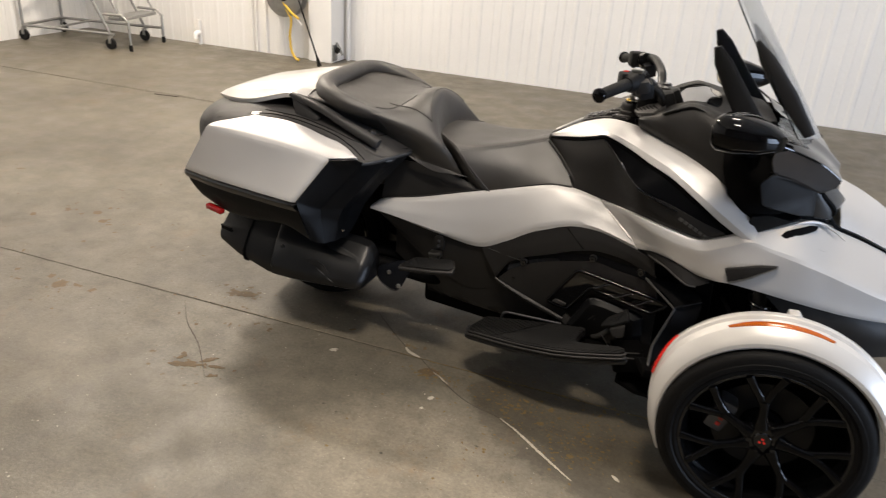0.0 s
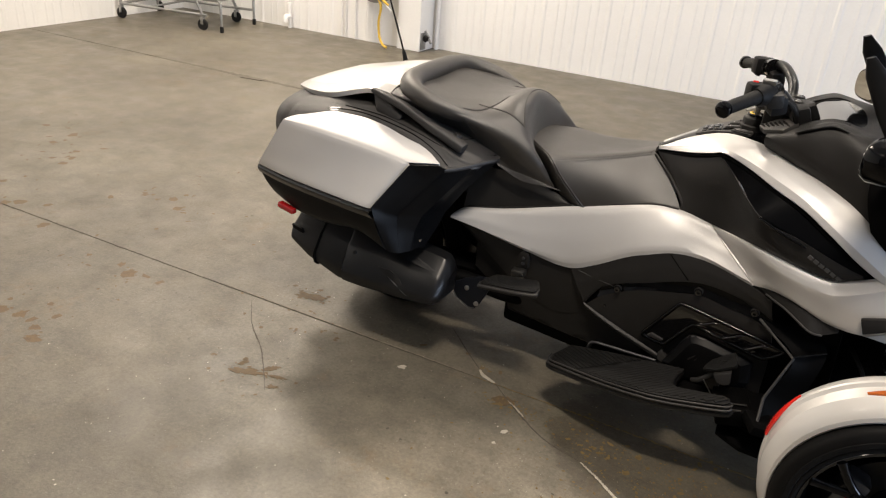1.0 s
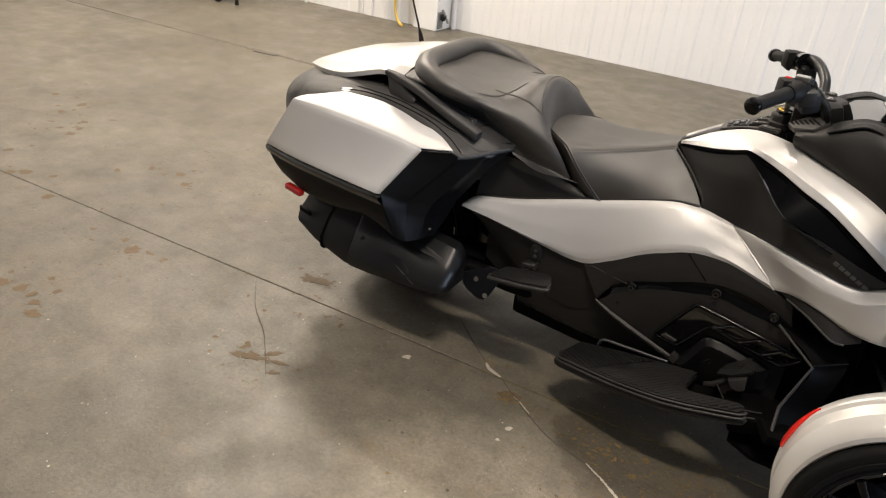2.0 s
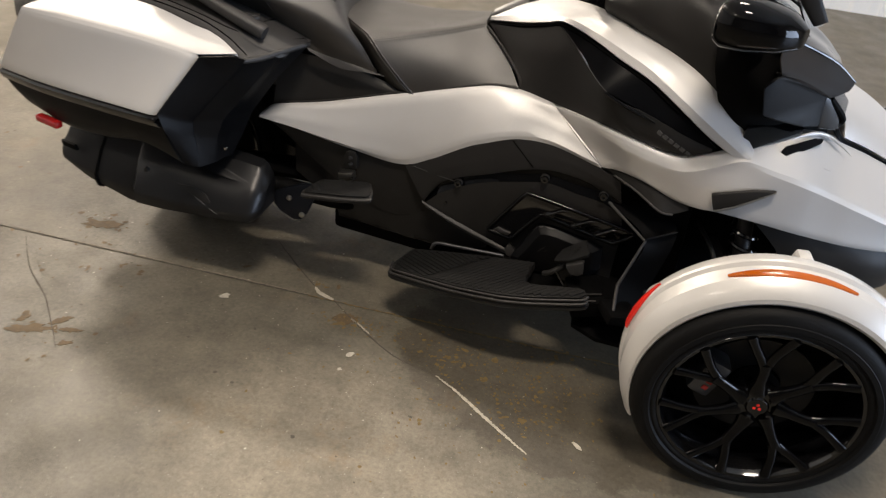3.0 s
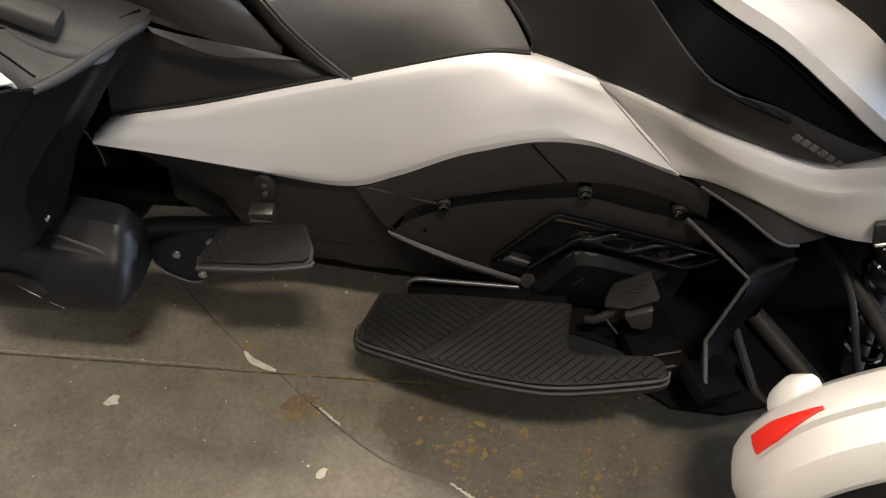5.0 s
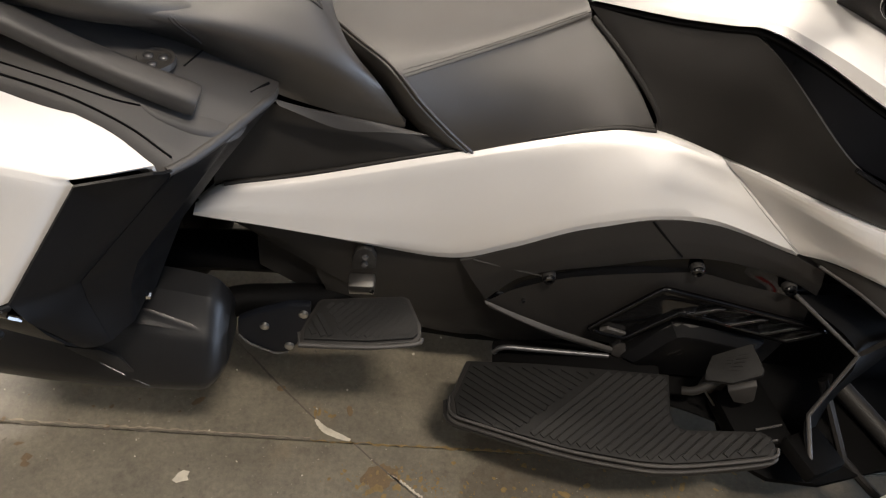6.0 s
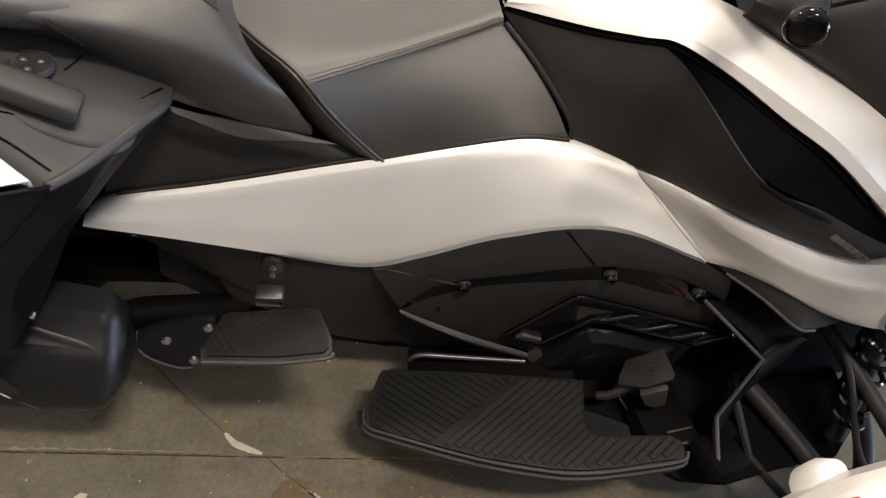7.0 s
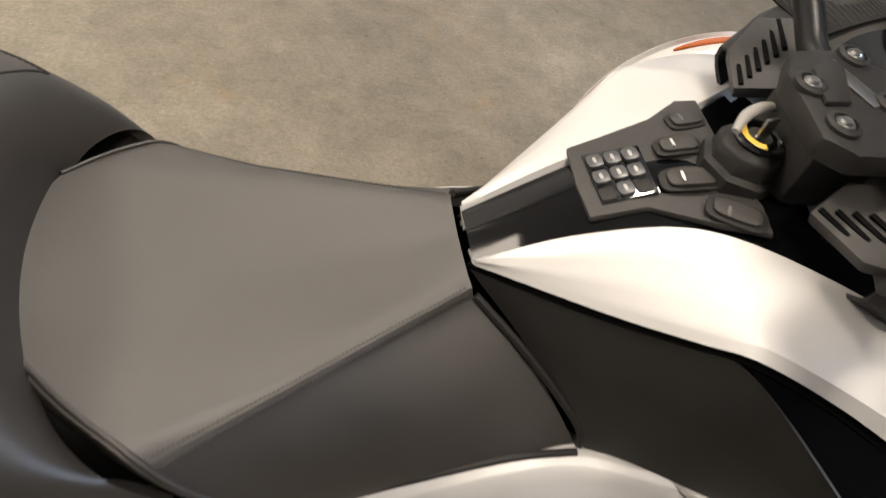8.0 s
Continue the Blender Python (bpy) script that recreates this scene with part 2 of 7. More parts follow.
def skin(rows, nu=24, nv=10, thick=0.004, straight=False):
    """A smooth sheet through rows of control points, with a thickness."""
    bm = bmesh.new()
    rr = [spline(r, nu) for r in rows]
    if straight and len(rr) > 2 or len(rr) == 2:
        full = []
        for a, b in zip(rr, rr[1:]):
            k = max(2, nv // (len(rr) - 1))
            for i in range(k):
                full.append([p.lerp(q, i / k) for p, q in zip(a, b)])
        full.append(rr[-1])
    else:
        cols = [spline([r[j] for r in rr], nv) for j in range(nu)]
        full = [[c[i] for c in cols] for i in range(nv)]
    grid_faces(bm, full)
    bmesh.ops.remove_doubles(bm, verts=bm.verts, dist=1e-5)
    bmesh.ops.recalc_face_normals(bm, faces=bm.faces)
    if thick:
        bmesh.ops.solidify(bm, geom=bm.faces[:], thickness=thick)
        bmesh.ops.recalc_face_normals(bm, faces=bm.faces)
    return bm


def loft(rings, cap=True):
    bm = bmesh.new()
    vs = grid_faces(bm, rings, closed_u=True)
    if cap:
        bm.faces.new(vs[0][::-1])
        bm.faces.new(vs[-1])
    bmesh.ops.recalc_face_normals(bm, faces=bm.faces)
    return bm


def oval(centre, ax, ay, n=24, power=2.0):
    """Superellipse ring: centre, two half-axis vectors."""
    c, ax, ay = V(centre), V(ax), V(ay)
    out = []
    for i in range(n):
        a = 2 * math.pi * i / n
        ca, sa = math.cos(a), math.sin(a)
        out.append(c + ax * math.copysign(abs(ca) ** (2 / power), ca) + ay * math.copysign(abs(sa) ** (2 / power), sa))
    return out


def tube(pts, r, n=12, count=0, flat=1.0):
    """A round bar along pts; r a number or one per point; flat squeezes it upright."""
    pts = [V(p) for p in pts]
    radii = list(r) if isinstance(r, (list, tuple)) else [r] * len(pts)
    if count:
        k = len(pts)
        new_pts = spline(pts, count)
        radii = [np.interp(i / (count - 1) * (k - 1), range(k), radii) for i in range(count)]
        pts = new_pts
    rings, up = [], None
    for i, p in enumerate(pts):
        d = (pts[min(i + 1, len(pts) - 1)] - pts[max(i - 1, 0)]).normalized()
        if up is None:
            up = d.cross(Vector((0, 0, 1)) if abs(d.z) < 0.9 else Vector((1, 0, 0))).normalized()
        side = (up - d * up.dot(d)).normalized()
        up = side
        other = d.cross(side)
        rings.append([p + (side * math.cos(2 * math.pi * k / n) + other * flat * math.sin(2 * math.pi * k / n)) * radii[i] for k in range(n)])
    return loft(rings)


def lathe(profile, centre, n=64, axis="y", close=True):
    """Turns a closed profile of (radius, along) about an axis through centre."""
    bm = bmesh.new()
    c = V(centre)
    rows = []
    for i in range(n):
        a = 2 * math.pi * i / n
        if axis == "y":
            rows.append([c + Vector((r * math.cos(a), w, r * math.sin(a))) for r, w in profile])
        elif axis == "z":
            rows.append([c + Vector((r * math.cos(a), r * math.sin(a), w)) for r, w in profile])
        else:
            rows.append([c + Vector((w, r * math.cos(a), r * math.sin(a))) for r, w in profile])
    grid_faces(bm, rows, closed_u=close, closed_v=True)
    bmesh.ops.remove_doubles(bm, verts=bm.verts, dist=1e-6)
    bmesh.ops.recalc_face_normals(bm, faces=bm.faces)
    return bm


def prism(outline, up, bevel=0.0, seg=2):
    """A flat outline of 3D points, drawn out along the vector up, edges rounded."""
    bm = bmesh.new()
    a = [bm.verts.new(V(p)) for p in outline]
    b = [bm.verts.new(V(p) + V(up)) for p in outline]
    bm.faces.new(a[::-1])
    bm.faces.new(b)
    for i in range(len(a)):
        bm.faces.new((a[i], a[(i + 1) % len(a)], b[(i + 1) % len(a)], b[i]))
    bmesh.ops.recalc_face_normals(bm, faces=bm.faces)
    if bevel:
        bmesh.ops.bevel(bm, geom=bm.edges[:], offset=bevel, segments=seg, affect="EDGES", profile=0.6)
    return bm


def box(centre, size, bevel=0.0, turn=None, seg=2):
    bm = bmesh.new()
    bmesh.ops.create_cube(bm, size=1)
    bmesh.ops.scale(bm, vec=size, verts=bm.verts)
    if bevel:
        bmesh.ops.bevel(bm, geom=bm.edges[:], offset=bevel, segments=seg, affect="EDGES", profile=0.6)
    if turn is not None:
        bmesh.ops.transform(bm, matrix=turn, verts=bm.verts)
    bmesh.ops.translate(bm, vec=centre, verts=bm.verts)
    return bm


AXIS = radians(2.3)  # the machine stands turned by this against the x axis, its middle plane crossing x = 0.9


MIDDLE = -0.010


def cy(x):
    """y of the machine's middle plane."""
    return MIDDLE + (x - 0.9) * math.tan(AXIS)


def over(p):
    """The mirror image of a point across the middle plane."""
    x, y, c, s = p[0] - 0.9, p[1] - MIDDLE, math.cos(2 * AXIS), math.sin(2 * AXIS)
    return (0.9 + c * x + s * y, MIDDLE + s * x - c * y, p[2])


def both(rows):
    """Rows from one side to the middle (y = 0 there means the middle plane), and their mirror images."""
    rows = [[(x, cy(x) if y == 0 else y, z) for x, y, z in r] for r in rows]
    return rows + [[over(p) for p in r] for r in rows[-2::-1]]


def flipped(bm):
    """The mirror image across the middle plane."""
    out = bm.copy()
    for v in out.verts:
        v.co = over(v.co)
    bmesh.ops.reverse_faces(out, faces=out.faces[:])
    return out


def part(name, bm, material, parent=None, label="", smooth=40):
    me = bpy.data.meshes.new(name)
    if smooth:
        for f in bm.faces:
            f.smooth = True
        lim = radians(smooth)
        for e in bm.edges:
            if len(e.link_faces) == 2 and e.calc_face_angle(0) > lim:
                e.smooth = False
    bm.to_mesh(me)
    bm.free()
    me.materials.append(material)
    ob = new(name, me)
    ob.parent = parent
    if label:
        tagged(ob, label)
    return ob


def pair(name, bm, material, parent, label="", smooth=40):
    """The same part on both sides of the machine: near one, mirrored one."""
    other = flipped(bm)
    return part(name, bm, material, parent, label, smooth), part(name, other, material, parent, label, smooth)


def lift(pts, dx=0, dy=0, dz=0):
    return [(p[0] + dx, p[1] + dy, p[2] + dz) for p in pts]


def mid(a, b, t=0.5, out=0.0):
    """Points between two equally long rows, pushed out to -y."""
    return [(p[0] + (q[0] - p[0]) * t, p[1] + (q[1] - p[1]) * t - out, p[2] + (q[2] - p[2]) * t) for p, q in zip(a, b)]

# ---- the hall ----
ROOM = pose(0, 0, 0, 0, 0, 1.4)
HIGH = 5.2
WALLD = mat("unseen_wall_dark", (0.13, 0.128, 0.125), 0.7, 0, 0, 0.08, 1.2, 0.02, 60)
WALLG = mat("unseen_wall_grey", (0.36, 0.35, 0.33), 0.6, 0, 0, 0.06, 1.2, 0.02, 60)


def placed(bm):
    bmesh.ops.transform(bm, matrix=ROOM, verts=bm.verts)
    return bm


def slab(y0, y1):
    bm = box(((8.2 - 5.7) / 2, (y0 + y1) / 2, -0.06), (13.9, y1 - y0, 0.12))
    top = [e for e in bm.edges if all(v.co.z > -0.01 for v in e.verts)]
    bmesh.ops.bevel(bm, geom=top, offset=0.002, segments=1, affect="EDGES")
    return tagged(part("floor", placed(bm), CONCRETE, smooth=0), "worn grey concrete floor slab with rust stains", "floor", kind="structure")


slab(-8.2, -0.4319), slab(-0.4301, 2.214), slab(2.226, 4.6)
JOINT = mat("joint_dirt", (0.085, 0.068, 0.048), 0.9, 0, 0, 0.4, 30, 0.5, 200)
tagged(part("joint_filler", placed(box((1.25, -0.8, -0.045), (13.8, 7.0, 0.074))), JOINT, smooth=0), "dirty filler in the floor joints", "joint", kind="structure")


def ribbed_wall(x0, x1, height, thick=0.12, pitch=0.305):
    """A steel liner panel standing along x, its face at y = 0 towards -y, with raised ribs."""
    prof = []
    x = x0
    while x < x1:
        for dx, d in ((0, 0), (0.065, 0), (0.073, 0.003), (0.083, 0.003), (0.091, 0), (0.14, 0), (0.148, 0.003), (0.158, 0.003), (0.166, 0), (0.225, 0), (0.24, 0.006), (0.265, 0.006), (0.28, 0)):
            if x + dx < x1:
                prof.append((x + dx, -d))
        x += pitch
    prof.append((x1, 0))
    bm = bmesh.new()
    lo = [bm.verts.new((a, b, 0)) for a, b in prof]
    hi = [bm.verts.new((a, b, height)) for a, b in prof]
    blo = [bm.verts.new((a, thick, 0)) for a in (x0, x1)]
    bhi = [bm.verts.new((a, thick, height)) for a in (x0, x1)]
    for i in range(len(lo) - 1):
        bm.faces.new((lo[i], lo[i + 1], hi[i + 1], hi[i]))
    bm.faces.new((blo[1], blo[0], bhi[0], bhi[1]))
    bm.faces.new((lo[0], hi[0], bhi[0], blo[0]))
    bm.faces.new((lo[-1], blo[1], bhi[1], hi[-1]))
    return bm


def wall(name, m, x0, x1, label, material=WALLP):
    bm = ribbed_wall(x0, x1, HIGH)
    bmesh.ops.transform(bm, matrix=ROOM @ m, verts=bm.verts)
    return tagged(part(name, bm, material, smooth=0), label, "wall", kind="structure")


wall("wall_north", pose(0, 4.42, 0), -2.30, 8.0, "white ribbed steel wall panels")
wall("wall_north_recess", pose(0, 4.2, 0), -5.45, -2.30, "white ribbed steel wall panels, scuffed at the base")
wall("wall_west", pose(-5.45, 0, 0, 0, 0, 90), -8.0, 4.2, "white ribbed steel wall panels")
# unseen east and south walls and ceiling, toned to shape bounce light and reflections
wall("wall_east", pose(8.0, 0, 0, 0, 0, -90), -4.42, 8.0, "unseen ribbed steel wall panels, grey set for bounce light", WALLG)
wall("wall_south", pose(0, -8.0, 0, 0, 0, 180), -8.0, 5.45, "unseen ribbed wall, darkened to cut fill light and reflections", WALLD)
tagged(part("ceiling", placed(box((1.25, -1.8, HIGH + 0.06), (13.9, 12.8, 0.12))), WALLP, smooth=0), "unseen plain ceiling, white to bounce light", "ceiling", kind="structure")
tagged(part("column", placed(box((-2.40, 4.27, HIGH / 2), (0.26, 0.28, HIGH), 0.008)), WALLP, smooth=0), "boxed white steel column against the wall", "column", kind="structure")

# ---- the three-wheeler ----
trike = tagged(new("three_wheel_motorcycle"), "silver and black three-wheeled touring motorcycle on the concrete floor", "motorcycle")


def sub(name, parent=trike, label=""):
    ob = new(name)
    ob.parent = parent
    return tagged(ob, label) if label else ob


def sides():
    """For a thing on both sides: the function that leaves a mesh as it is, then the one that mirrors it."""
    return (lambda bm: bm), flipped


# silver side panel
TOP = [(0.306, -0.285, 0.512), (0.347, -0.268, 0.54), (0.484, -0.248, 0.566), (0.654, -0.228, 0.612), (0.808, -0.211, 0.652), (0.936, -0.198, 0.684), (1.011, -0.194, 0.686), (1.116, -0.219, 0.676)]
LOW = [(0.303, -0.29, 0.507), (0.402, -0.286, 0.49), (0.581, -0.277, 0.456), (0.724, -0.271, 0.439), (0.815, -0.271, 0.478), (0.94, -0.273, 0.551), (1.105, -0.276, 0.594), (1.273, -0.301, 0.566)]
pair("side_panel", skin([lift(TOP, 0, 0.02, -0.004), lift(TOP, 0, 0.004, 0), mid(TOP, LOW, 0.05, 0.003), mid(TOP, LOW, 0.5, 0.010), mid(TOP, LOW, 0.92, 0.007), LOW, lift(LOW, 0, 0.015, 0.004)], 56, 24, 0.003, True), SILVER, trike, "satin silver painted side panel")
pair("panel_edge", tube(lift(TOP[1:-1], 0, 0.006, 0.003), 0.0045, 8, 40), SATIN, trike, smooth=60)

# silver front side panel below the window
FTOP = [(1.119, -0.221, 0.676), (1.162, -0.251, 0.68), (1.252, -0.311, 0.681), (1.342, -0.341, 0.67), (1.431, -0.360, 0.660), (1.475, -0.366, 0.668), (1.53, -0.376, 0.694), (1.585, -0.388, 0.702)]
FLOW = [(1.277, -0.303, 0.566), (1.31, -0.318, 0.574), (1.345, -0.335, 0.576), (1.39, -0.355, 0.572), (1.459, -0.374, 0.553), (1.497, -0.388, 0.552), (1.53, -0.398, 0.554), (1.563, -0.404, 0.559)]
FCRE = [(1.155, -0.240, 0.654), (1.20, -0.272, 0.655), (1.27, -0.318, 0.652), (1.345, -0.351, 0.640), (1.425, -0.374, 0.632), (1.475, -0.388, 0.640), (1.53, -0.394, 0.668), (1.585, -0.398, 0.690)]
joint = [(1.117, -0.214, 0.674), (1.158, -0.240, 0.649), (1.197, -0.262, 0.621), (1.236, -0.282, 0.594), (1.275, -0.298, 0.566)]
pair("panel_joint", skin([lift(joint, -0.014, 0.006, 0), lift(joint, -0.002, -0.0035, 0), lift(joint, 0.003, -0.0035, 0), lift(joint, 0.016, 0.004, 0)], 20, 9, 0.003, True), SILVER, trike)

# tank cover and the blade down to the nose
BLOW = [(0.889, -0.049, 0.817), (0.996, -0.126, 0.85), (1.061, -0.172, 0.875), (1.100, -0.199, 0.890), (1.174, -0.236, 0.875), (1.259, -0.282, 0.847), (1.336, -0.313, 0.821), (1.420, -0.341, 0.775), (1.500, -0.364, 0.728), (1.588, -0.391, 0.690)]
RIDGE = [(0.889, -0.048, 0.820), (0.996, -0.119, 0.857), (1.065, -0.165, 0.885), (1.106, -0.192, 0.899), (1.18, -0.232, 0.888), (1.262, -0.275, 0.866), (1.336, -0.304, 0.840), (1.42, -0.335, 0.795), (1.510, -0.362, 0.745), (1.600, -0.390, 0.697)]
BUP = [(0.889, -0.046, 0.822), (0.98, -0.055, 0.878), (1.084, -0.075, 0.915), (1.195, -0.133, 0.918), (1.288, -0.195, 0.904), (1.388, -0.238, 0.874), (1.468, -0.268, 0.845), (1.520, -0.288, 0.808), (1.565, -0.325, 0.758), (1.608, -0.364, 0.715)]
pair("tank_cover", skin([lift(BLOW, 0, 0.025, -0.010), lift(BLOW, 0, 0.003, -0.002), BLOW, RIDGE, mid(lift(RIDGE, 0, 0, 0.003), lift(BUP, 0, 0, 0.003), 0.3, 0.002), mid(lift(RIDGE, 0, 0, 0.004), lift(BUP, 0, 0, 0.004), 0.7, 0.002), BUP, lift(BUP, 0, 0.012, -0.02)], 64, 28, 0.003, True), SILVER, trike, "silver tank cover running forward as a blade", 24)

# dark flank between seat and window
flank = pair("flank_panel", skin([
    [(0.888, -0.046, 0.806), (0.945, -0.105, 0.768), (1.0, -0.163, 0.720), (1.022, -0.183, 0.686)],
    [(1.0, -0.120, 0.838), (1.03, -0.165, 0.788), (1.06, -0.19, 0.735), (1.075, -0.2, 0.682)],
    [(1.094, -0.192, 0.872), (1.13, -0.232, 0.815), (1.15, -0.24, 0.745), (1.16, -0.243, 0.680)],
    [(1.236, -0.331, 0.781), (1.247, -0.328, 0.752), (1.254, -0.319, 0.718), (1.262, -0.306, 0.682)],
    [(1.348, -0.345, 0.748), (1.352, -0.346, 0.725), (1.356, -0.345, 0.70), (1.36, -0.338, 0.671)],
    [(1.45, -0.356, 0.715), (1.452, -0.359, 0.70), (1.454, -0.360, 0.685), (1.456, -0.356, 0.667)],
    [(1.515, -0.360, 0.699), (1.516, -0.362, 0.697), (1.516, -0.362, 0.695), (1.517, -0.361, 0.692)]], 14, 40, 0.003), SATIN, trike, "satin black flank panel")
pair("side_window", skin([
    [(1.104, -0.190, 0.876), (1.172, -0.222, 0.864), (1.257, -0.268, 0.837), (1.334, -0.298, 0.811), (1.418, -0.325, 0.765), (1.524, -0.359, 0.702)],
    [(1.104, -0.190, 0.870), (1.164, -0.247, 0.830), (1.235, -0.318, 0.780), (1.348, -0.336, 0.746), (1.45, -0.350, 0.714), (1.512, -0.356, 0.695)]], 30, 8, 0.003), WINDOW, trike, "dark window insert")
pair("window_gap", tube(lift(BLOW[:8], 0, 0.010, -0.012), 0.006, 8, 50), DARK, trike)
# plain bars for the badge, and the small trim rail above it
for near in (0, 1):
    f = sides()[near]
    for i in range(6):
        x = 1.386 + 0.0155 * i
        part("badge", f(box((x, -0.3625, 0.714 - 0.50 * (x - 1.386)), (0.0125, 0.003, 0.010), 0.001, pose(0, 0, 0, 0, 27, -8))), PRINT, flank[near], "plain grey badge bars", 0)
    part("trim_rail", f(tube([(1.238, -0.336, 0.778), (1.29, -0.344, 0.758), (1.37, -0.352, 0.733)], [0.004, 0.005, 0.003], 8, 14)), GLOSS, flank[near])

# nose
NTOP = [(1.585, -0.362, 0.716), (1.655, -0.318, 0.734), (1.722, -0.278, 0.750), (1.831, -0.205, 0.720), (1.899, -0.188, 0.694), (1.985, -0.177, 0.660), (2.057, -0.166, 0.626), (2.15, -0.13, 0.56)]
NCRE = [(1.590, -0.393, 0.696), (1.66, -0.393, 0.683), (1.74, -0.388, 0.665), (1.81, -0.375, 0.643), (1.875, -0.362, 0.620), (1.982, -0.330, 0.580), (2.08, -0.28, 0.548), (2.17, -0.20, 0.51)]
NLOW = [(1.560, -0.405, 0.559), (1.647, -0.402, 0.552), (1.746, -0.390, 0.537), (1.82, -0.375, 0.525), (1.882, -0.360, 0.515), (1.97, -0.33, 0.503), (2.06, -0.28, 0.49), (2.15, -0.20, 0.47)]
PTOP, PCRE, PLOW = FTOP[:-1] + NTOP, FCRE[:-1] + NCRE, FLOW[:-1] + NLOW
nose = pair("front_panel", skin([lift(PTOP, 0, 0.02, 0.0), PTOP, mid(PTOP, PCRE, 0.2, 0.002), mid(PTOP, PCRE, 0.55, 0.003), mid(PTOP, PCRE, 0.93, 0.0025), mid(PCRE, PLOW, 0.05, 0.002), mid(PCRE, PLOW, 0.5, 0.001), mid(PCRE, PLOW, 0.92, 0.002), PLOW, lift(PLOW, 0, 0.02, 0.006)], 96, 36, 0.003, True), SILVER, trike, "silver front panel running into the nose, with a black air slot", 22)
part("hood", skin(both([[(1.838, -0.196, 0.726), (1.90, -0.179, 0.705), (1.985, -0.167, 0.672), (2.057, -0.156, 0.638), (2.15, -0.12, 0.573)], [(1.830, -0.17, 0.765), (1.895, -0.15, 0.738), (1.97, -0.135, 0.702), (2.05, -0.12, 0.655), (2.13, -0.09, 0.60)], [(1.822, -0.12, 0.789), (1.88, -0.10, 0.766), (1.945, -0.08, 0.735), (2.03, -0.055, 0.68), (2.11, -0.03, 0.622)], [(1.83, 0.05, 0.80), (1.89, 0.05, 0.782), (1.96, 0.055, 0.748), (2.05, 0.06, 0.69), (2.14, 0.065, 0.62)]]), 20, 20), SILVER, trike, "silver hood between the headlamps")
for near in (0, 1):
    f = sides()[near]
    part("shut_line", f(tube([(1.752, -0.262, 0.838), (1.80, -0.245, 0.790), (1.795, -0.238, 0.765), (1.832, -0.206, 0.722), (1.899, -0.186, 0.697), (1.985, -0.174, 0.664), (2.057, -0.163, 0.630), (2.15, -0.127, 0.565)], [0.008, 0.008, 0.006, 0.005, 0.003, 0.003, 0.003, 0.003], 8, 60)), DARK, nose[near])
    part("air_slot", f(prism([(1.667, -0.341, 0.712), (1.677, -0.328, 0.723), (1.742, -0.290, 0.741), (1.766, -0.276, 0.738), (1.763, -0.286, 0.731), (1.707, -0.328, 0.708), (1.682, -0.344, 0.705)], (0.002, -0.004, 0.007), 0.001)), DARK, nose[near], "black air slot")
    part("slot_lip", f(tube([(1.655, -0.336, 0.719), (1.673, -0.315, 0.731), (1.735, -0.277, 0.750), (1.774, -0.254, 0.746), (1.81, -0.250, 0.731), (1.85, -0.256, 0.706)], [0.002, 0.0045, 0.005, 0.005, 0.004, 0.001], 10, 30)), SILVER, nose[near])
    part("scoop_line", f(tube([(1.70, -0.330, 0.7075), (1.75, -0.326, 0.696), (1.80, -0.318, 0.684)], [0.0022, 0.0018, 0.0006], 6, 12)), SILVER, nose[near])
    vent = part("side_vent", f(prism([(1.538, -0.405, 0.608), (1.553, -0.408, 0.569), (1.60, -0.407, 0.592), (1.68, -0.398, 0.645), (1.63, -0.401, 0.637)], (0, -0.010, -0.002), 0.003)), SATIN, nose[near], "dark side vent")
    part("vent_edge", f(tube([(1.556, -0.418, 0.567), (1.60, -0.418, 0.589), (1.678, -0.408, 0.641)], [0.003, 0.003, 0.0015], 8, 14)), METAL, vent)
pair("fin", prism([(1.568, -0.362, 0.720), (1.592, -0.367, 0.713), (1.712, -0.300, 0.757), (1.70, -0.285, 0.772), (1.654, -0.305, 0.772), (1.580, -0.340, 0.757)], (0, 0.014, 0.010), 0.004), ALLOY, trike, "gloss black fin")
pair("chin", skin([lift(NLOW[1:], 0.0, 0.012, 0.004), [(1.74, -0.375, 0.47), (1.80, -0.37, 0.465), (1.88, -0.355, 0.455), (1.98, -0.33, 0.45), (2.06, -0.28, 0.44), (2.14, -0.2, 0.42)], [(1.78, -0.36, 0.40), (1.84, -0.355, 0.39), (1.92, -0.34, 0.38), (2.0, -0.30, 0.37), (2.07, -0.24, 0.36), (2.12, -0.15, 0.35)]], 20, 12), SATIN, trike, "black chin below the nose")

# lower dark bodywork and chassis block
pair("lower_panel", skin([lift(LOW[:-1], 0, 0.008, 0.012) + [(1.285, -0.296, 0.575)],
    [(0.31, -0.275, 0.495), (0.41, -0.272, 0.45), (0.56, -0.268, 0.40), (0.70, -0.264, 0.37), (0.83, -0.262, 0.41), (0.95, -0.266, 0.48), (1.1, -0.27, 0.53), (1.31, -0.298, 0.52)],
    [(0.33, -0.262, 0.48), (0.43, -0.260, 0.40), (0.56, -0.258, 0.31), (0.70, -0.256, 0.255), (0.82, -0.256, 0.30), (0.92, -0.262, 0.39), (1.1, -0.272, 0.475), (1.32, -0.296, 0.455)]], 48, 16, 0.004), SATIN, trike, "satin black lower body panel")
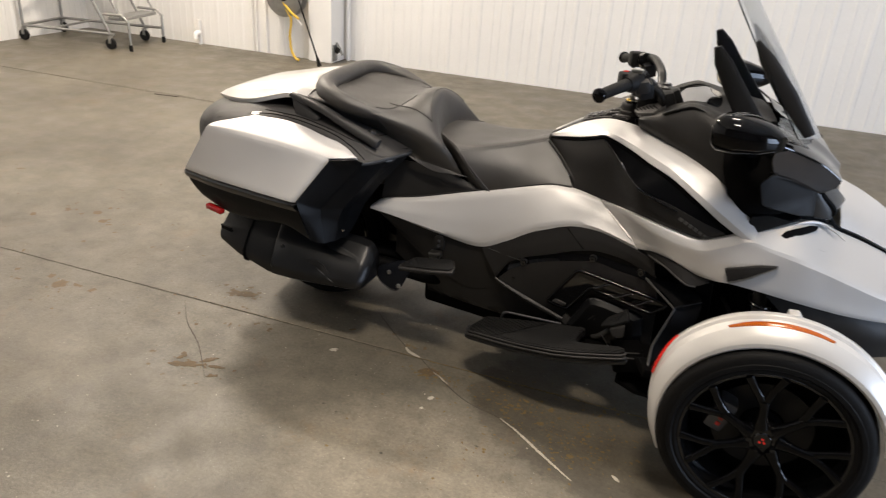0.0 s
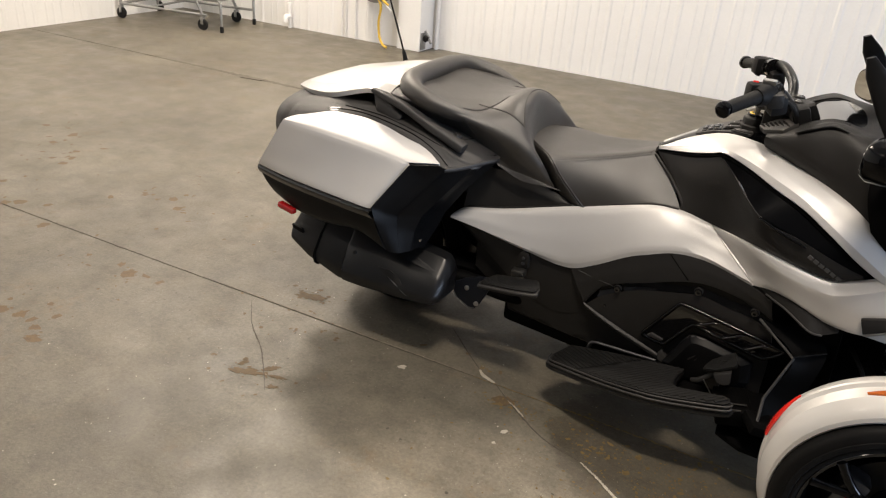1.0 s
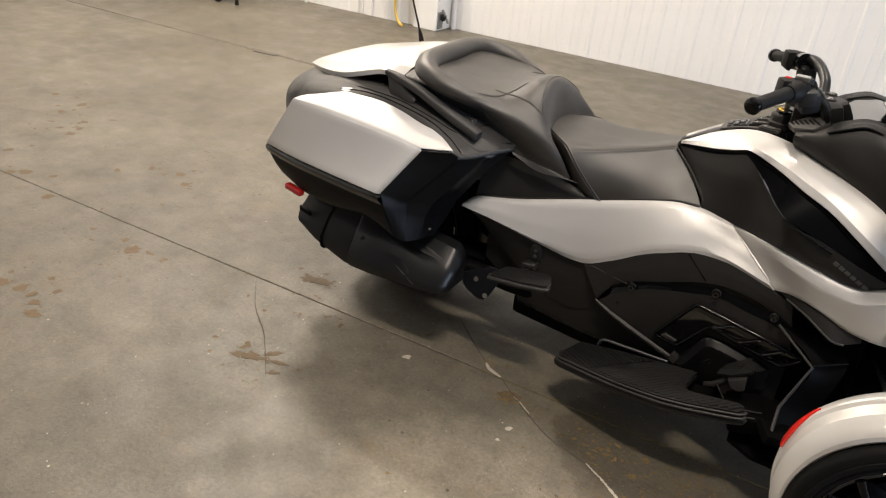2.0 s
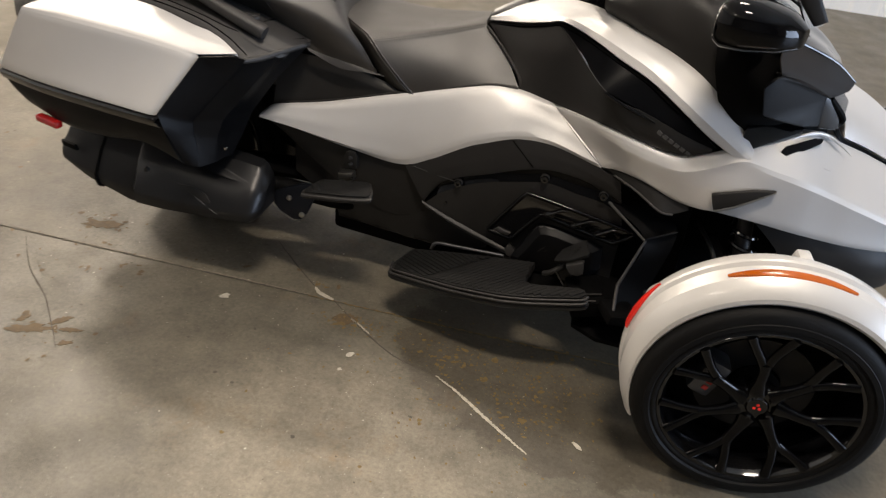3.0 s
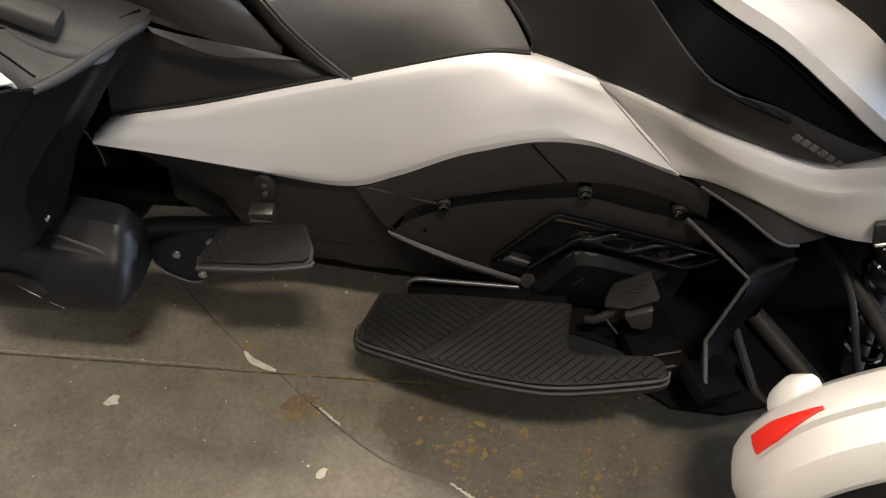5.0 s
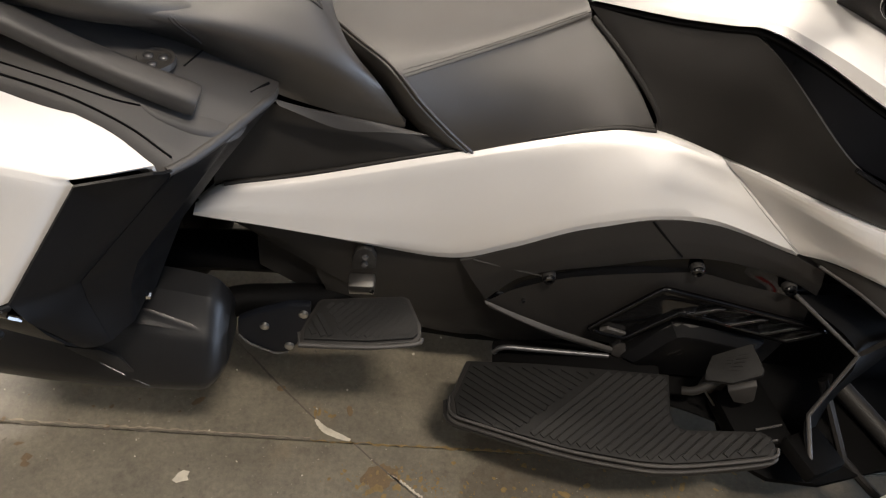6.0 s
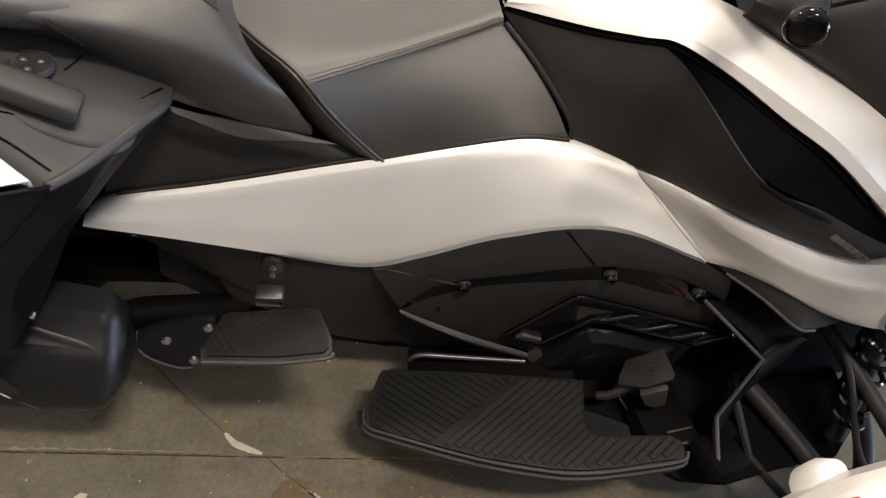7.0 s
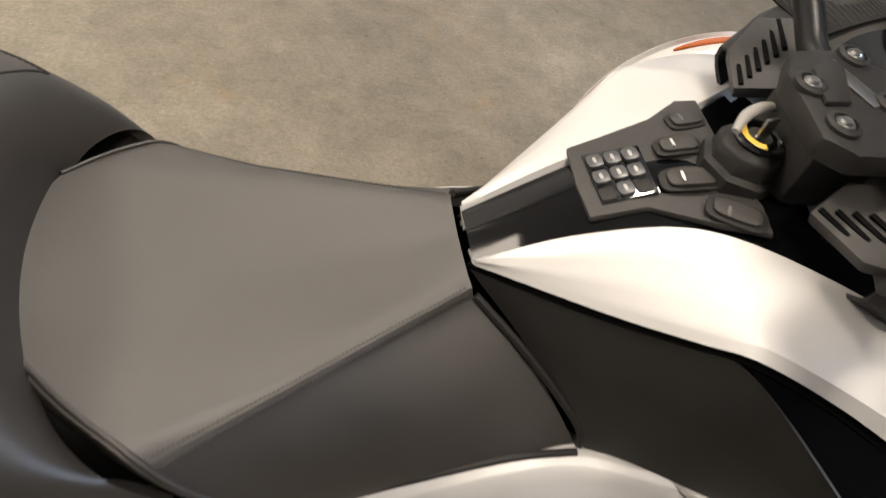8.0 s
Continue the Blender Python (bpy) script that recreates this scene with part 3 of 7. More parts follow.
pair("belly_panel", skin([
    [(0.47, -0.252, 0.385), (0.60, -0.254, 0.32), (0.72, -0.254, 0.285), (0.85, -0.256, 0.325), (1.0, -0.26, 0.33)],
    [(0.52, -0.25, 0.25), (0.62, -0.25, 0.23), (0.74, -0.25, 0.20), (0.87, -0.252, 0.19), (1.0, -0.255, 0.19)],
    [(0.53, -0.235, 0.19), (0.64, -0.235, 0.18), (0.76, -0.235, 0.17), (0.88, -0.235, 0.165), (1.0, -0.235, 0.16)],
    [(0.53, -0.12, 0.17), (0.64, -0.12, 0.16), (0.76, -0.12, 0.15), (0.88, -0.12, 0.145), (1.0, -0.12, 0.14)]], 24, 14, 0.004), SATIN, trike)
part("chassis", loft([oval((x, cy(x), (a + b) / 2), (0, w, 0), (0, 0, (b - a) / 2), 24, 5) for x, w, a, b in ((0.25, 0.10, 0.34, 0.58), (0.45, 0.15, 0.3, 0.60), (0.7, 0.19, 0.16, 0.60), (1.0, 0.20, 0.13, 0.64), (1.3, 0.24, 0.13, 0.64), (1.5, 0.24, 0.15, 0.62), (1.75, 0.24, 0.17, 0.58), (1.95, 0.12, 0.25, 0.48))]), DARK, trike)
pair("under_seat_panel", skin([
    [(0.36, -0.235, 0.69), (0.45, -0.232, 0.688), (0.56, -0.222, 0.672), (0.66, -0.205, 0.64), (0.74, -0.20, 0.625)],
    [(0.34, -0.25, 0.62), (0.45, -0.238, 0.63), (0.56, -0.230, 0.63), (0.66, -0.22, 0.625), (0.74, -0.205, 0.62)],
    [(0.33, -0.262, 0.535), (0.45, -0.245, 0.55), (0.56, -0.232, 0.575), (0.66, -0.222, 0.60), (0.74, -0.21, 0.612)]], 24, 12, 0.003), SATIN, trike, "satin black panel below the seats")
pair("front_skirt", skin([
    [(1.285, -0.300, 0.566), (1.345, -0.332, 0.572), (1.40, -0.355, 0.566), (1.459, -0.370, 0.550), (1.50, -0.380, 0.548)],
    [(1.31, -0.312, 0.556), (1.37, -0.348, 0.545), (1.436, -0.384, 0.520), (1.465, -0.384, 0.516), (1.505, -0.380, 0.535)],
    [(1.32, -0.29, 0.53), (1.38, -0.31, 0.52), (1.43, -0.33, 0.505), (1.465, -0.33, 0.505), (1.50, -0.34, 0.52)]], 20, 12, 0.003, True), SATIN, trike)
pair("skirt_edge", tube([(1.31, -0.314, 0.556), (1.37, -0.350, 0.543), (1.436, -0.386, 0.518), (1.47, -0.386, 0.516)], 0.003, 8, 20), GREY, trike)

# engine side: arch, louvres, rails
OPEN = [(0.801, -0.279, 0.336), (0.822, -0.279, 0.372), (0.848, -0.280, 0.407), (0.904, -0.282, 0.439), (0.987, -0.286, 0.471), (1.067, -0.290, 0.504), (1.141, -0.294, 0.522), (1.217, -0.299, 0.519), (1.289, -0.305, 0.503), (1.345, -0.314, 0.482)]
CREASE = [(0.806, -0.276, 0.330), (0.826, -0.276, 0.350), (0.852, -0.278, 0.376), (0.913, -0.280, 0.413), (0.975, -0.284, 0.440), (1.072, -0.288, 0.467), (1.147, -0.291, 0.482), (1.226, -0.297, 0.471), (1.299, -0.305, 0.464), (1.352, -0.312, 0.445)]
ABOVE = [(0.740, -0.2735, 0.430), (0.765, -0.2735, 0.440), (0.800, -0.2735, 0.462), (0.862, -0.2740, 0.500), (0.940, -0.2755, 0.545), (1.030, -0.2775, 0.581), (1.110, -0.2795, 0.590), (1.190, -0.288, 0.583), (1.262, -0.300, 0.562), (1.330, -0.312, 0.540)]
engine = pair("engine_arch", skin([lift(ABOVE, 0, 0.010, 0.006), ABOVE, mid(ABOVE, OPEN, 0.5, 0.004), mid(ABOVE, OPEN, 0.96, 0.001), OPEN, lift(OPEN, 0, 0.014, -0.003)], 60, 20, 0.003, True), SATIN, trike, "satin black body panel arching over the engine side", 25)
pair("arch_band", skin([lift(OPEN, 0.002, 0.012, -0.004), mid(lift(OPEN, 0, 0.012, -0.004), CREASE, 0.5, -0.002), CREASE], 60, 10, 0.003), ALLOY, trike, "gloss black band under the arch")
pair("engine_cover", skin([
    lift(CREASE, 0, 0.0005, 0.0),
    [(0.815, -0.278, 0.322), (0.838, -0.279, 0.322), (0.868, -0.281, 0.335), (0.930, -0.284, 0.365), (1.0, -0.288, 0.385), (1.085, -0.291, 0.405), (1.155, -0.294, 0.415), (1.236, -0.300, 0.408), (1.31, -0.306, 0.40), (1.365, -0.310, 0.385)],
    [(0.822, -0.279, 0.314), (0.850, -0.281, 0.300), (0.890, -0.284, 0.288), (0.950, -0.288, 0.270), (1.02, -0.288, 0.255), (1.10, -0.286, 0.24), (1.16, -0.284, 0.23), (1.24, -0.284, 0.22), (1.32, -0.286, 0.22), (1.37, -0.288, 0.22)]], 48, 14, 0.004), SATIN, trike, "satin black engine cover with a gloss louvre")


def side_y(x):
    """y of the engine cover's face."""
    return -0.2885 - 0.072 * (x - 1.0)


def on_side(pts, out=0.0):
    return [(x, side_y(x) - out, z) for x, z in pts]


for near in (0, 1):
    f = sides()[near]
    arch = engine[near]
    for p in ((0.898, -0.284, 0.419), (1.135, -0.296, 0.494), (1.297, -0.310, 0.487)):
        part("screw_boss", f(lathe([(0.0, -0.001), (0.011, -0.001), (0.0125, 0.003), (0.0125, 0.010), (0.0, 0.010)], p, 24, "y", False)), SATIN, arch)
        part("bolt", f(lathe([(0.0, -0.002), (0.004, -0.002), (0.0045, -0.008), (0.009, -0.0075), (0.0108, -0.003), (0.0108, 0.006), (0.0, 0.006)], p, 24, "y", False)), GLOSS, arch, "black socket-head screw")
    part("small_screw", f(lathe([(0.0, -0.003), (0.003, -0.003), (0.004, 0.0), (0.004, 0.004), (0.0, 0.004)], (0.868, -0.283, 0.348), 12, "y", False)), GLOSS, arch)
    part("arch_rail", f(skin([[(0.799, -0.282, 0.337), (0.86, -0.289, 0.316), (0.942, -0.297, 0.291), (1.062, -0.298, 0.250)], [(0.802, -0.287, 0.332), (0.862, -0.297, 0.309), (0.944, -0.306, 0.284), (1.062, -0.304, 0.244)], [(0.812, -0.284, 0.318), (0.870, -0.292, 0.298), (0.946, -0.302, 0.272), (1.062, -0.300, 0.232)]], 30, 10, 0.004)), GREY, arch, "grey tapered trim strip")
    part("heel_rail", f(tube([(0.843, -0.292, 0.186), (0.850, -0.294, 0.204), (0.868, -0.295, 0.213), (0.92, -0.297, 0.216), (1.062, -0.300, 0.223)], 0.0052, 10, 40)), CHARCOAL, arch, "charcoal heel guard rail")
    part("heel_plate", f(skin([[(0.856, -0.288, 0.208), (0.95, -0.291, 0.214), (1.06, -0.294, 0.219)], [(0.850, -0.288, 0.165), (0.95, -0.291, 0.175), (1.06, -0.294, 0.185)]], 12, 4, 0.004)), DARK, arch)
    # louvre: a gloss plate, a raised border and slanting bars that part it into cells
    rim_line = [(1.003, 0.302), (1.046, 0.370), (1.086, 0.432), (1.094, 0.440), (1.108, 0.443), (1.250, 0.424), (1.388, 0.404), (1.396, 0.396), (1.388, 0.384), (1.356, 0.360), (1.340, 0.357), (1.238, 0.374), (1.158, 0.388), (1.142, 0.386), (1.110, 0.342), (1.076, 0.293), (1.062, 0.290), (1.012, 0.296)]
    part("louvre_plate", f(prism(on_side(rim_line), (0, -0.006, 0), 0.0015)), GLOSS, arch, "gloss black louvre")
    part("louvre_frame", f(tube(on_side(rim_line + rim_line[:1], 0.007), 0.0058, 14, 110)), ALLOY, arch)
    part("louvre_step", f(prism(on_side([(1.020, 0.306), (1.062, 0.300), (1.070, 0.309), (1.032, 0.317)], 0.006), (0, -0.007, -0.002), 0.002)), GREY, arch)
    for xt, zt, xb, zb in ((1.205, 0.424, 1.160, 0.393), (1.285, 0.413, 1.236, 0.380), (1.348, 0.404, 1.304, 0.370)):
        part("louvre_slat", f(prism(on_side([(xt - 0.007, zt), (xt + 0.009, zt), (xb + 0.007, zb), (xb - 0.009, zb)], 0.006), (0, -0.010, 0), 0.0045, 3)), GLOSS, arch)
        part("louvre_tab", f(prism(on_side([(xb - 0.010, zb + 0.002), (xb + 0.018, zb - 0.001), (xb + 0.026, zb + 0.008), (xb + 0.002, zb + 0.012)], 0.006), (0, -0.008, -0.002), 0.002)), GLOSS, arch)
    # engine housing standing out below the louvre; light on its top chamfer painted as grey
    block = [(1.078, 0.232), (1.100, 0.268), (1.128, 0.328), (1.142, 0.350), (1.158, 0.356), (1.195, 0.355), (1.302, 0.337), (1.330, 0.325), (1.336, 0.255), (1.300, 0.205), (1.110, 0.195)]
    bx, bz = 1.20, 0.275

    def shrunk(k, y):
        return [(bx + (x - bx) * k, y - 0.02 * (x - 1.1), bz + (z - bz) * k) for x, z in block]
    part("engine_housing", f(loft([shrunk(1, -0.262), shrunk(1, -0.300), shrunk(0.985, -0.304), shrunk(0.80, -0.322), shrunk(0.77, -0.323)])), SHELL, arch, "black engine housing", 20)
    part("housing_lit_chamfer", f(skin([[(1.128, -0.3035, 0.326), (1.142, -0.3045, 0.348), (1.158, -0.305, 0.3545), (1.195, -0.306, 0.3535), (1.302, -0.308, 0.3355)], [(1.142, -0.319, 0.316), (1.152, -0.320, 0.330), (1.165, -0.321, 0.336), (1.195, -0.322, 0.336), (1.290, -0.325, 0.321)]], 24, 4, 0.003)), GREY, arch)
    part("housing_corner", f(prism([(1.062, -0.300, 0.250), (1.072, -0.298, 0.270), (1.098, -0.304, 0.240), (1.080, -0.306, 0.226), (1.064, -0.304, 0.232)], (0, 0.03, 0), 0.003)), GREY, arch)
    for k in range(3):
        part("housing_rib", f(box((1.165 + 0.018 * k, -0.3215, 0.290 + 0.004 * k), (0.004, 0.006, 0.030), 0.001, pose(0, 0, 0, 0, 40, 0))), SATIN, arch)
    part("panel_seam", f(tube([(0.762, -0.2755, 0.4385), (0.82, -0.2785, 0.4300), (0.884, -0.2835, 0.4235)], 0.0014, 6)), GREY, arch)
    part("panel_groove", f(tube([(1.030, -0.2775, 0.580), (1.062, -0.286, 0.552), (1.098, -0.2925, 0.520)], 0.0020, 6)), DARK, arch)

pair("toe_pan", skin([[(1.10, -0.25, 0.20), (1.25, -0.26, 0.21), (1.40, -0.27, 0.22), (1.52, -0.28, 0.24)], [(1.12, -0.36, 0.185), (1.25, -0.40, 0.19), (1.37, -0.46, 0.195), (1.46, -0.47, 0.20)]], 16, 8, 0.006), DARK, trike)
pair("toe_wall", skin([[(1.10, -0.262, 0.30), (1.25, -0.27, 0.34), (1.38, -0.29, 0.45), (1.52, -0.33, 0.52)], [(1.10, -0.255, 0.18), (1.25, -0.262, 0.18), (1.40, -0.275, 0.18), (1.54, -0.30, 0.20)]], 16, 8, 0.006), DARK, trike)

# brake pedal
pedal = sub("brake_pedal", trike, "black brake pedal with a ribbed pad")
PEDAL = [(1.211, -0.384, 0.292), (1.214, -0.368, 0.298), (1.228, -0.340, 0.308), (1.284, -0.338, 0.354), (1.298, -0.388, 0.346), (1.294, -0.396, 0.342), (1.250, -0.400, 0.314)]
part("pad", prism(PEDAL, (-0.005, -0.002, 0.010), 0.003), RUBBER, pedal, "ribbed rubber pedal pad")
for i in range(9):
    t = i / 8
    lo, hi = V((1.219, -0.378, 0.3075)).lerp(V((1.240, -0.343, 0.328)), t), V((1.252, -0.396, 0.3275)).lerp(V((1.288, -0.343, 0.367)), t)
    for a, b in ((lo.lerp(hi, 0.06), lo.lerp(hi, 0.46)), (lo.lerp(hi, 0.54), lo.lerp(hi, 0.94))):
        part("pad_rib", tube([a, b], 0.0015, 6), RUBBER, pedal)
part("arm", tube([(1.250, -0.372, 0.318), (1.232, -0.378, 0.285), (1.205, -0.385, 0.262), (1.185, -0.380, 0.250)], [0.012, 0.010, 0.009, 0.008], 10, 20), SATIN, pedal)
part("stop", prism([(1.240, -0.398, 0.312), (1.286, -0.396, 0.336), (1.290, -0.410, 0.306), (1.276, -0.412, 0.296), (1.255, -0.410, 0.296)], (0.0, -0.012, -0.003), 0.003), SATIN, pedal, "black pedal foot")
part("pivot", prism([(1.225, -0.372, 0.275), (1.262, -0.376, 0.285), (1.262, -0.376, 0.235), (1.225, -0.372, 0.235)], (0, 0.02, 0), 0.005), SATIN, pedal)
part("spring_rod", tube([(1.218, -0.392, 0.272), (1.246, -0.400, 0.240)], 0.002, 6), METAL, pedal)

# wind deflector in front of the footboard
DEF = [(1.315, -0.308, 0.472), (1.424, -0.392, 0.427), (1.382, -0.443, 0.308), (1.384, -0.520, 0.265)]
for near in (0, 1):
    f = sides()[near]
    d = sub("leg_deflector", trike, "black leg deflector with a lighter edge")
    part("edge", f(tube(DEF, 0.0042, 8)), GREY, d)
    part("wing", f(prism([(1.421, -0.398, 0.434), (1.424, -0.386, 0.428), (1.496, -0.352, 0.448), (1.500, -0.364, 0.456)], (0.001, -0.002, 0.005), 0.0015)), SATIN, d)
    part("step_edge", f(box((1.325, -0.452, 0.268), (0.05, 0.004, 0.004), 0.001, pose(0, 0, 0, 0, -8, 12))), GREY, d)
    part("step_edge", f(box((1.318, -0.478, 0.262), (0.04, 0.004, 0.004), 0.001, pose(0, 0, 0, 0, -8, 12))), GREY, d)
    part("shield", f(skin([DEF, [(1.45, -0.29, 0.47), (1.50, -0.36, 0.45), (1.47, -0.38, 0.28), (1.44, -0.44, 0.18)]], 16, 6, 0.004, True)), DARK, d)
    part("foot", f(box((1.40, -0.49, 0.255), (0.09, 0.08, 0.03), 0.008, pose(0, 0, 0, 0, 10, 25))), DARK, d)

pair("undertray", prism([(1.29, -0.46, 0.150), (1.36, -0.50, 0.150), (1.46, -0.505, 0.152), (1.58, -0.47, 0.155), (1.72, -0.44, 0.160), (1.80, -0.36, 0.165), (1.80, -0.20, 0.165), (1.28, -0.22, 0.150)], (0, 0, 0.014), 0.004), DARK, trike)
pair("toe_wall", skin([[(1.12, -0.24, 0.42), (1.30, -0.26, 0.45), (1.50, -0.27, 0.48), (1.74, -0.25, 0.52), (1.95, -0.20, 0.49)], [(1.12, -0.25, 0.30), (1.30, -0.27, 0.30), (1.52, -0.27, 0.30), (1.74, -0.25, 0.30), (1.95, -0.20, 0.30)], [(1.12, -0.26, 0.16), (1.30, -0.27, 0.16), (1.54, -0.27, 0.16), (1.74, -0.25, 0.16), (1.95, -0.20, 0.16)]], 16, 8, 0.004), DARK, trike)

# unseen block that keeps stray light off the floor under the machine
part("underside_light_block", prism([(0.50, -0.215, 0.13), (0.80, -0.225, 0.115), (1.28, -0.225, 0.13), (1.28, 0.245, 0.13), (0.80, 0.215, 0.115), (0.50, 0.19, 0.13)], (0, 0, 0.17), 0.02), DARK, trike, "black block under the machine, added to keep light off the floor")

# rider seat
SBOT = [(0.735, -0.218, 0.622), (0.85, -0.207, 0.657), (0.95, -0.195, 0.681), (1.016, -0.180, 0.682)]
SUP = [(0.585, -0.206, 0.773), (0.69, -0.155, 0.778), (0.79, -0.102, 0.794), (0.882, -0.060, 0.8145)]
STI = [(0.608, -0.220, 0.760), (0.70, -0.168, 0.773), (0.80, -0.115, 0.791), (0.885, -0.072, 0.811)]
SUN = lift(STI, 0.004, -0.006, -0.009)


def drawn_in(bm):
    """Narrows the cushion's far side so its outline fits the camera's view."""
    for v in bm.verts:
        if v.co.y > cy(v.co.x):
            v.co.y -= (v.co.y - cy(v.co.x)) * 0.15 * min(1, max(0, (0.90 - v.co.x) / 0.22))
    return bm


seat_skin = padded(both([
    [(0.66, -0.19, 0.60), (0.84, -0.185, 0.63), (0.95, -0.165, 0.66), (1.0, -0.15, 0.66)],
    lift(SBOT, 0, 0.006, -0.004), SBOT,
    [(0.675, -0.229, 0.69), (0.785, -0.186, 0.718), (0.882, -0.150, 0.742), (0.957, -0.126, 0.752)],
    SUN,
    STI,
    SUP,
    [(0.505, -0.14, 0.783), (0.66, -0.11, 0.775), (0.785, -0.07, 0.790), (0.880, -0.035, 0.815)],
    [(0.478, 0, 0.787), (0.66, 0, 0.772), (0.785, 0, 0.787), (0.879, 0, 0.814)]]), 44, 5, 0.012)
drawn_in(seat_skin)
seat_tree = BVHTree.FromBMesh(seat_skin)
seat = part("rider_seat", seat_skin, LEATHER, trike, "black stitched vinyl rider seat", 60)


def stitches(path, step=0.0042, size=(0.0024, 0.0007, 0.0005), side=(0, 1, 0), gap=0.0):
    """A row of small thread dashes along a path, as one mesh."""
    n = max(3, int(sum((V(b) - V(a)).length for a, b in zip(path, path[1:])) / step))
    pts = spline(path, n)
    bm = bmesh.new()
    for i in range(0, n - 1):
        a, b = pts[i], pts[i].lerp(pts[i + 1], 0.62)
        d = (b - a).normalized()
        s = (V(side) - d * V(side).dot(d)).normalized() * size[1]
        u = d.cross(s).normalized() * size[2]
        vs = [bm.verts.new(p) for p in (a - s - u, a + s - u, b + s - u, b - s - u, a - s + u, a + s + u, b + s + u, b - s + u)]
        for q in ((0, 1, 2, 3), (4, 5, 6, 7), (0, 1, 5, 4), (1, 2, 6, 5), (2, 3, 7, 6), (3, 0, 4, 7)):
            bm.faces.new([vs[k] for k in q])
    bmesh.ops.recalc_face_normals(bm, faces=bm.faces)
    return bm


REAR = [(0.505, -0.14, 0.783), (0.545, -0.178, 0.779), (0.582, -0.206, 0.773), (0.602, -0.219, 0.763), (0.622, -0.227, 0.744), (0.645, -0.230, 0.718), (0.690, -0.2295, 0.672), (0.733, -0.219, 0.626)]
THREAD = mat("thread", (0.026, 0.023, 0.021), 0.6)
for near in (0, 1):
    f = sides()[near]
    part("welt", drawn_in(f(tube(laid(STI, seat_tree, 60, (0, 0.4, -1), 0.0), 0.0009, 8))), THREAD, seat)
    part("stitching", drawn_in(f(stitches(laid(mid(STI, SUP, 0.22), seat_tree, 60, (0, 0.4, -1), 0.0002)))), THREAD, seat, smooth=0)
    part("stitching", drawn_in(f(stitches(laid(mid(STI, SUN, 0.45), seat_tree, 60, (0.2, 1, -0.7), 0.0002)))), THREAD, seat, smooth=0)
    part("rear_face", drawn_in(f(skin([REAR, lift(REAR, -0.008, 0.001, -0.005), lift(REAR, -0.022, 0.010, -0.016), lift(REAR, -0.045, 0.030, -0.030)], 50, 12, 0.004))), LEATHER, seat)
    part("rear_piping", drawn_in(f(tube(lift(REAR, -0.001, -0.0005, 0.0005), 0.0026, 8, 60))), LEATHER, seat)
    part("rear_piping", drawn_in(f(tube(lift(REAR, -0.0075, 0.0005, -0.003), 0.0022, 8, 60))), LEATHER, seat)
    part("front_piping", drawn_in(f(tube([(0.889, -0.078, 0.806), (0.94, -0.115, 0.772), (0.985, -0.150, 0.735), (1.012, -0.172, 0.706), (1.018, -0.182, 0.680)], 0.0045, 8, 30))), SATIN, seat)

# passenger seat
pil_skin = padded(both([
    [(0.06, -0.21, 0.80), (0.25, -0.225, 0.775), (0.344, -0.240, 0.765), (0.423, -0.235, 0.715), (0.515, -0.222, 0.68), (0.60, -0.205, 0.655)],
    [(0.06, -0.265, 0.828), (0.25, -0.262, 0.815), (0.344, -0.254, 0.794), (0.423, -0.234, 0.731), (0.515, -0.231, 0.688), (0.620, -0.221, 0.666)],
    [(0.06, -0.325, 0.880), (0.25, -0.315, 0.864), (0.36, -0.280, 0.834), (0.45, -0.258, 0.797), (0.535, -0.245, 0.752), (0.608, -0.223, 0.694)],
    [(0.06, -0.30, 0.895), (0.25, -0.298, 0.880), (0.35, -0.258, 0.862), (0.42, -0.240, 0.848), (0.48, -0.232, 0.824), (0.530, -0.229, 0.790), (0.570, -0.224, 0.750)],
    [(0.06, -0.19, 0.913), (0.12, -0.21, 0.905), (0.25, -0.21, 0.880), (0.35, -0.20, 0.874), (0.41, -0.19, 0.881), (0.450, -0.187, 0.876), (0.492, -0.185, 0.845), (0.528, -0.182, 0.768)],
    [(0.05, -0.10, 0.917), (0.12, -0.10, 0.897), (0.25, -0.10, 0.878), (0.35, -0.10, 0.884), (0.40, -0.10, 0.903), (0.440, -0.10, 0.905), (0.472, -0.10, 0.878), (0.498, -0.105, 0.772)],
    [(0.05, 0, 0.917), (0.12, 0, 0.895), (0.25, 0, 0.877), (0.35, 0, 0.886), (0.40, 0, 0.908), (0.437, 0, 0.914), (0.464, 0, 0.890), (0.486, 0, 0.774)]]), 52, 6, 0.012)
pil_tree = BVHTree.FromBMesh(pil_skin)
pil = part("passenger_seat", pil_skin, LEATHER, trike, "black stitched vinyl passenger seat", 60)
part("seat_base", loft([oval((x, cy(x), 0.66), (0, w, 0), (0, 0, h), 20, 4) for x, w, h in ((0.30, 0.19, 0.08), (0.45, 0.19, 0.10), (0.60, 0.17, 0.095), (0.72, 0.13, 0.08))]), DARK, trike)
half_ring = [(0.395, -0.232, 0.826), (0.36, -0.248, 0.838), (0.325, -0.266, 0.848), (0.27, -0.288, 0.862), (0.19, -0.303, 0.884), (0.11, -0.272, 0.902), (0.068, -0.19, 0.912), (0.06, cy(0.06), 0.917)]
ring_r = [0.008, 0.019, 0.027, 0.033, 0.037, 0.038, 0.037, 0.036]
part("backrest", tube(half_ring + [over(p) for p in half_ring[-2::-1]], ring_r + ring_r[-2::-1], 22, 90), LEATHER, trike, "black vinyl wrap-round backrest")
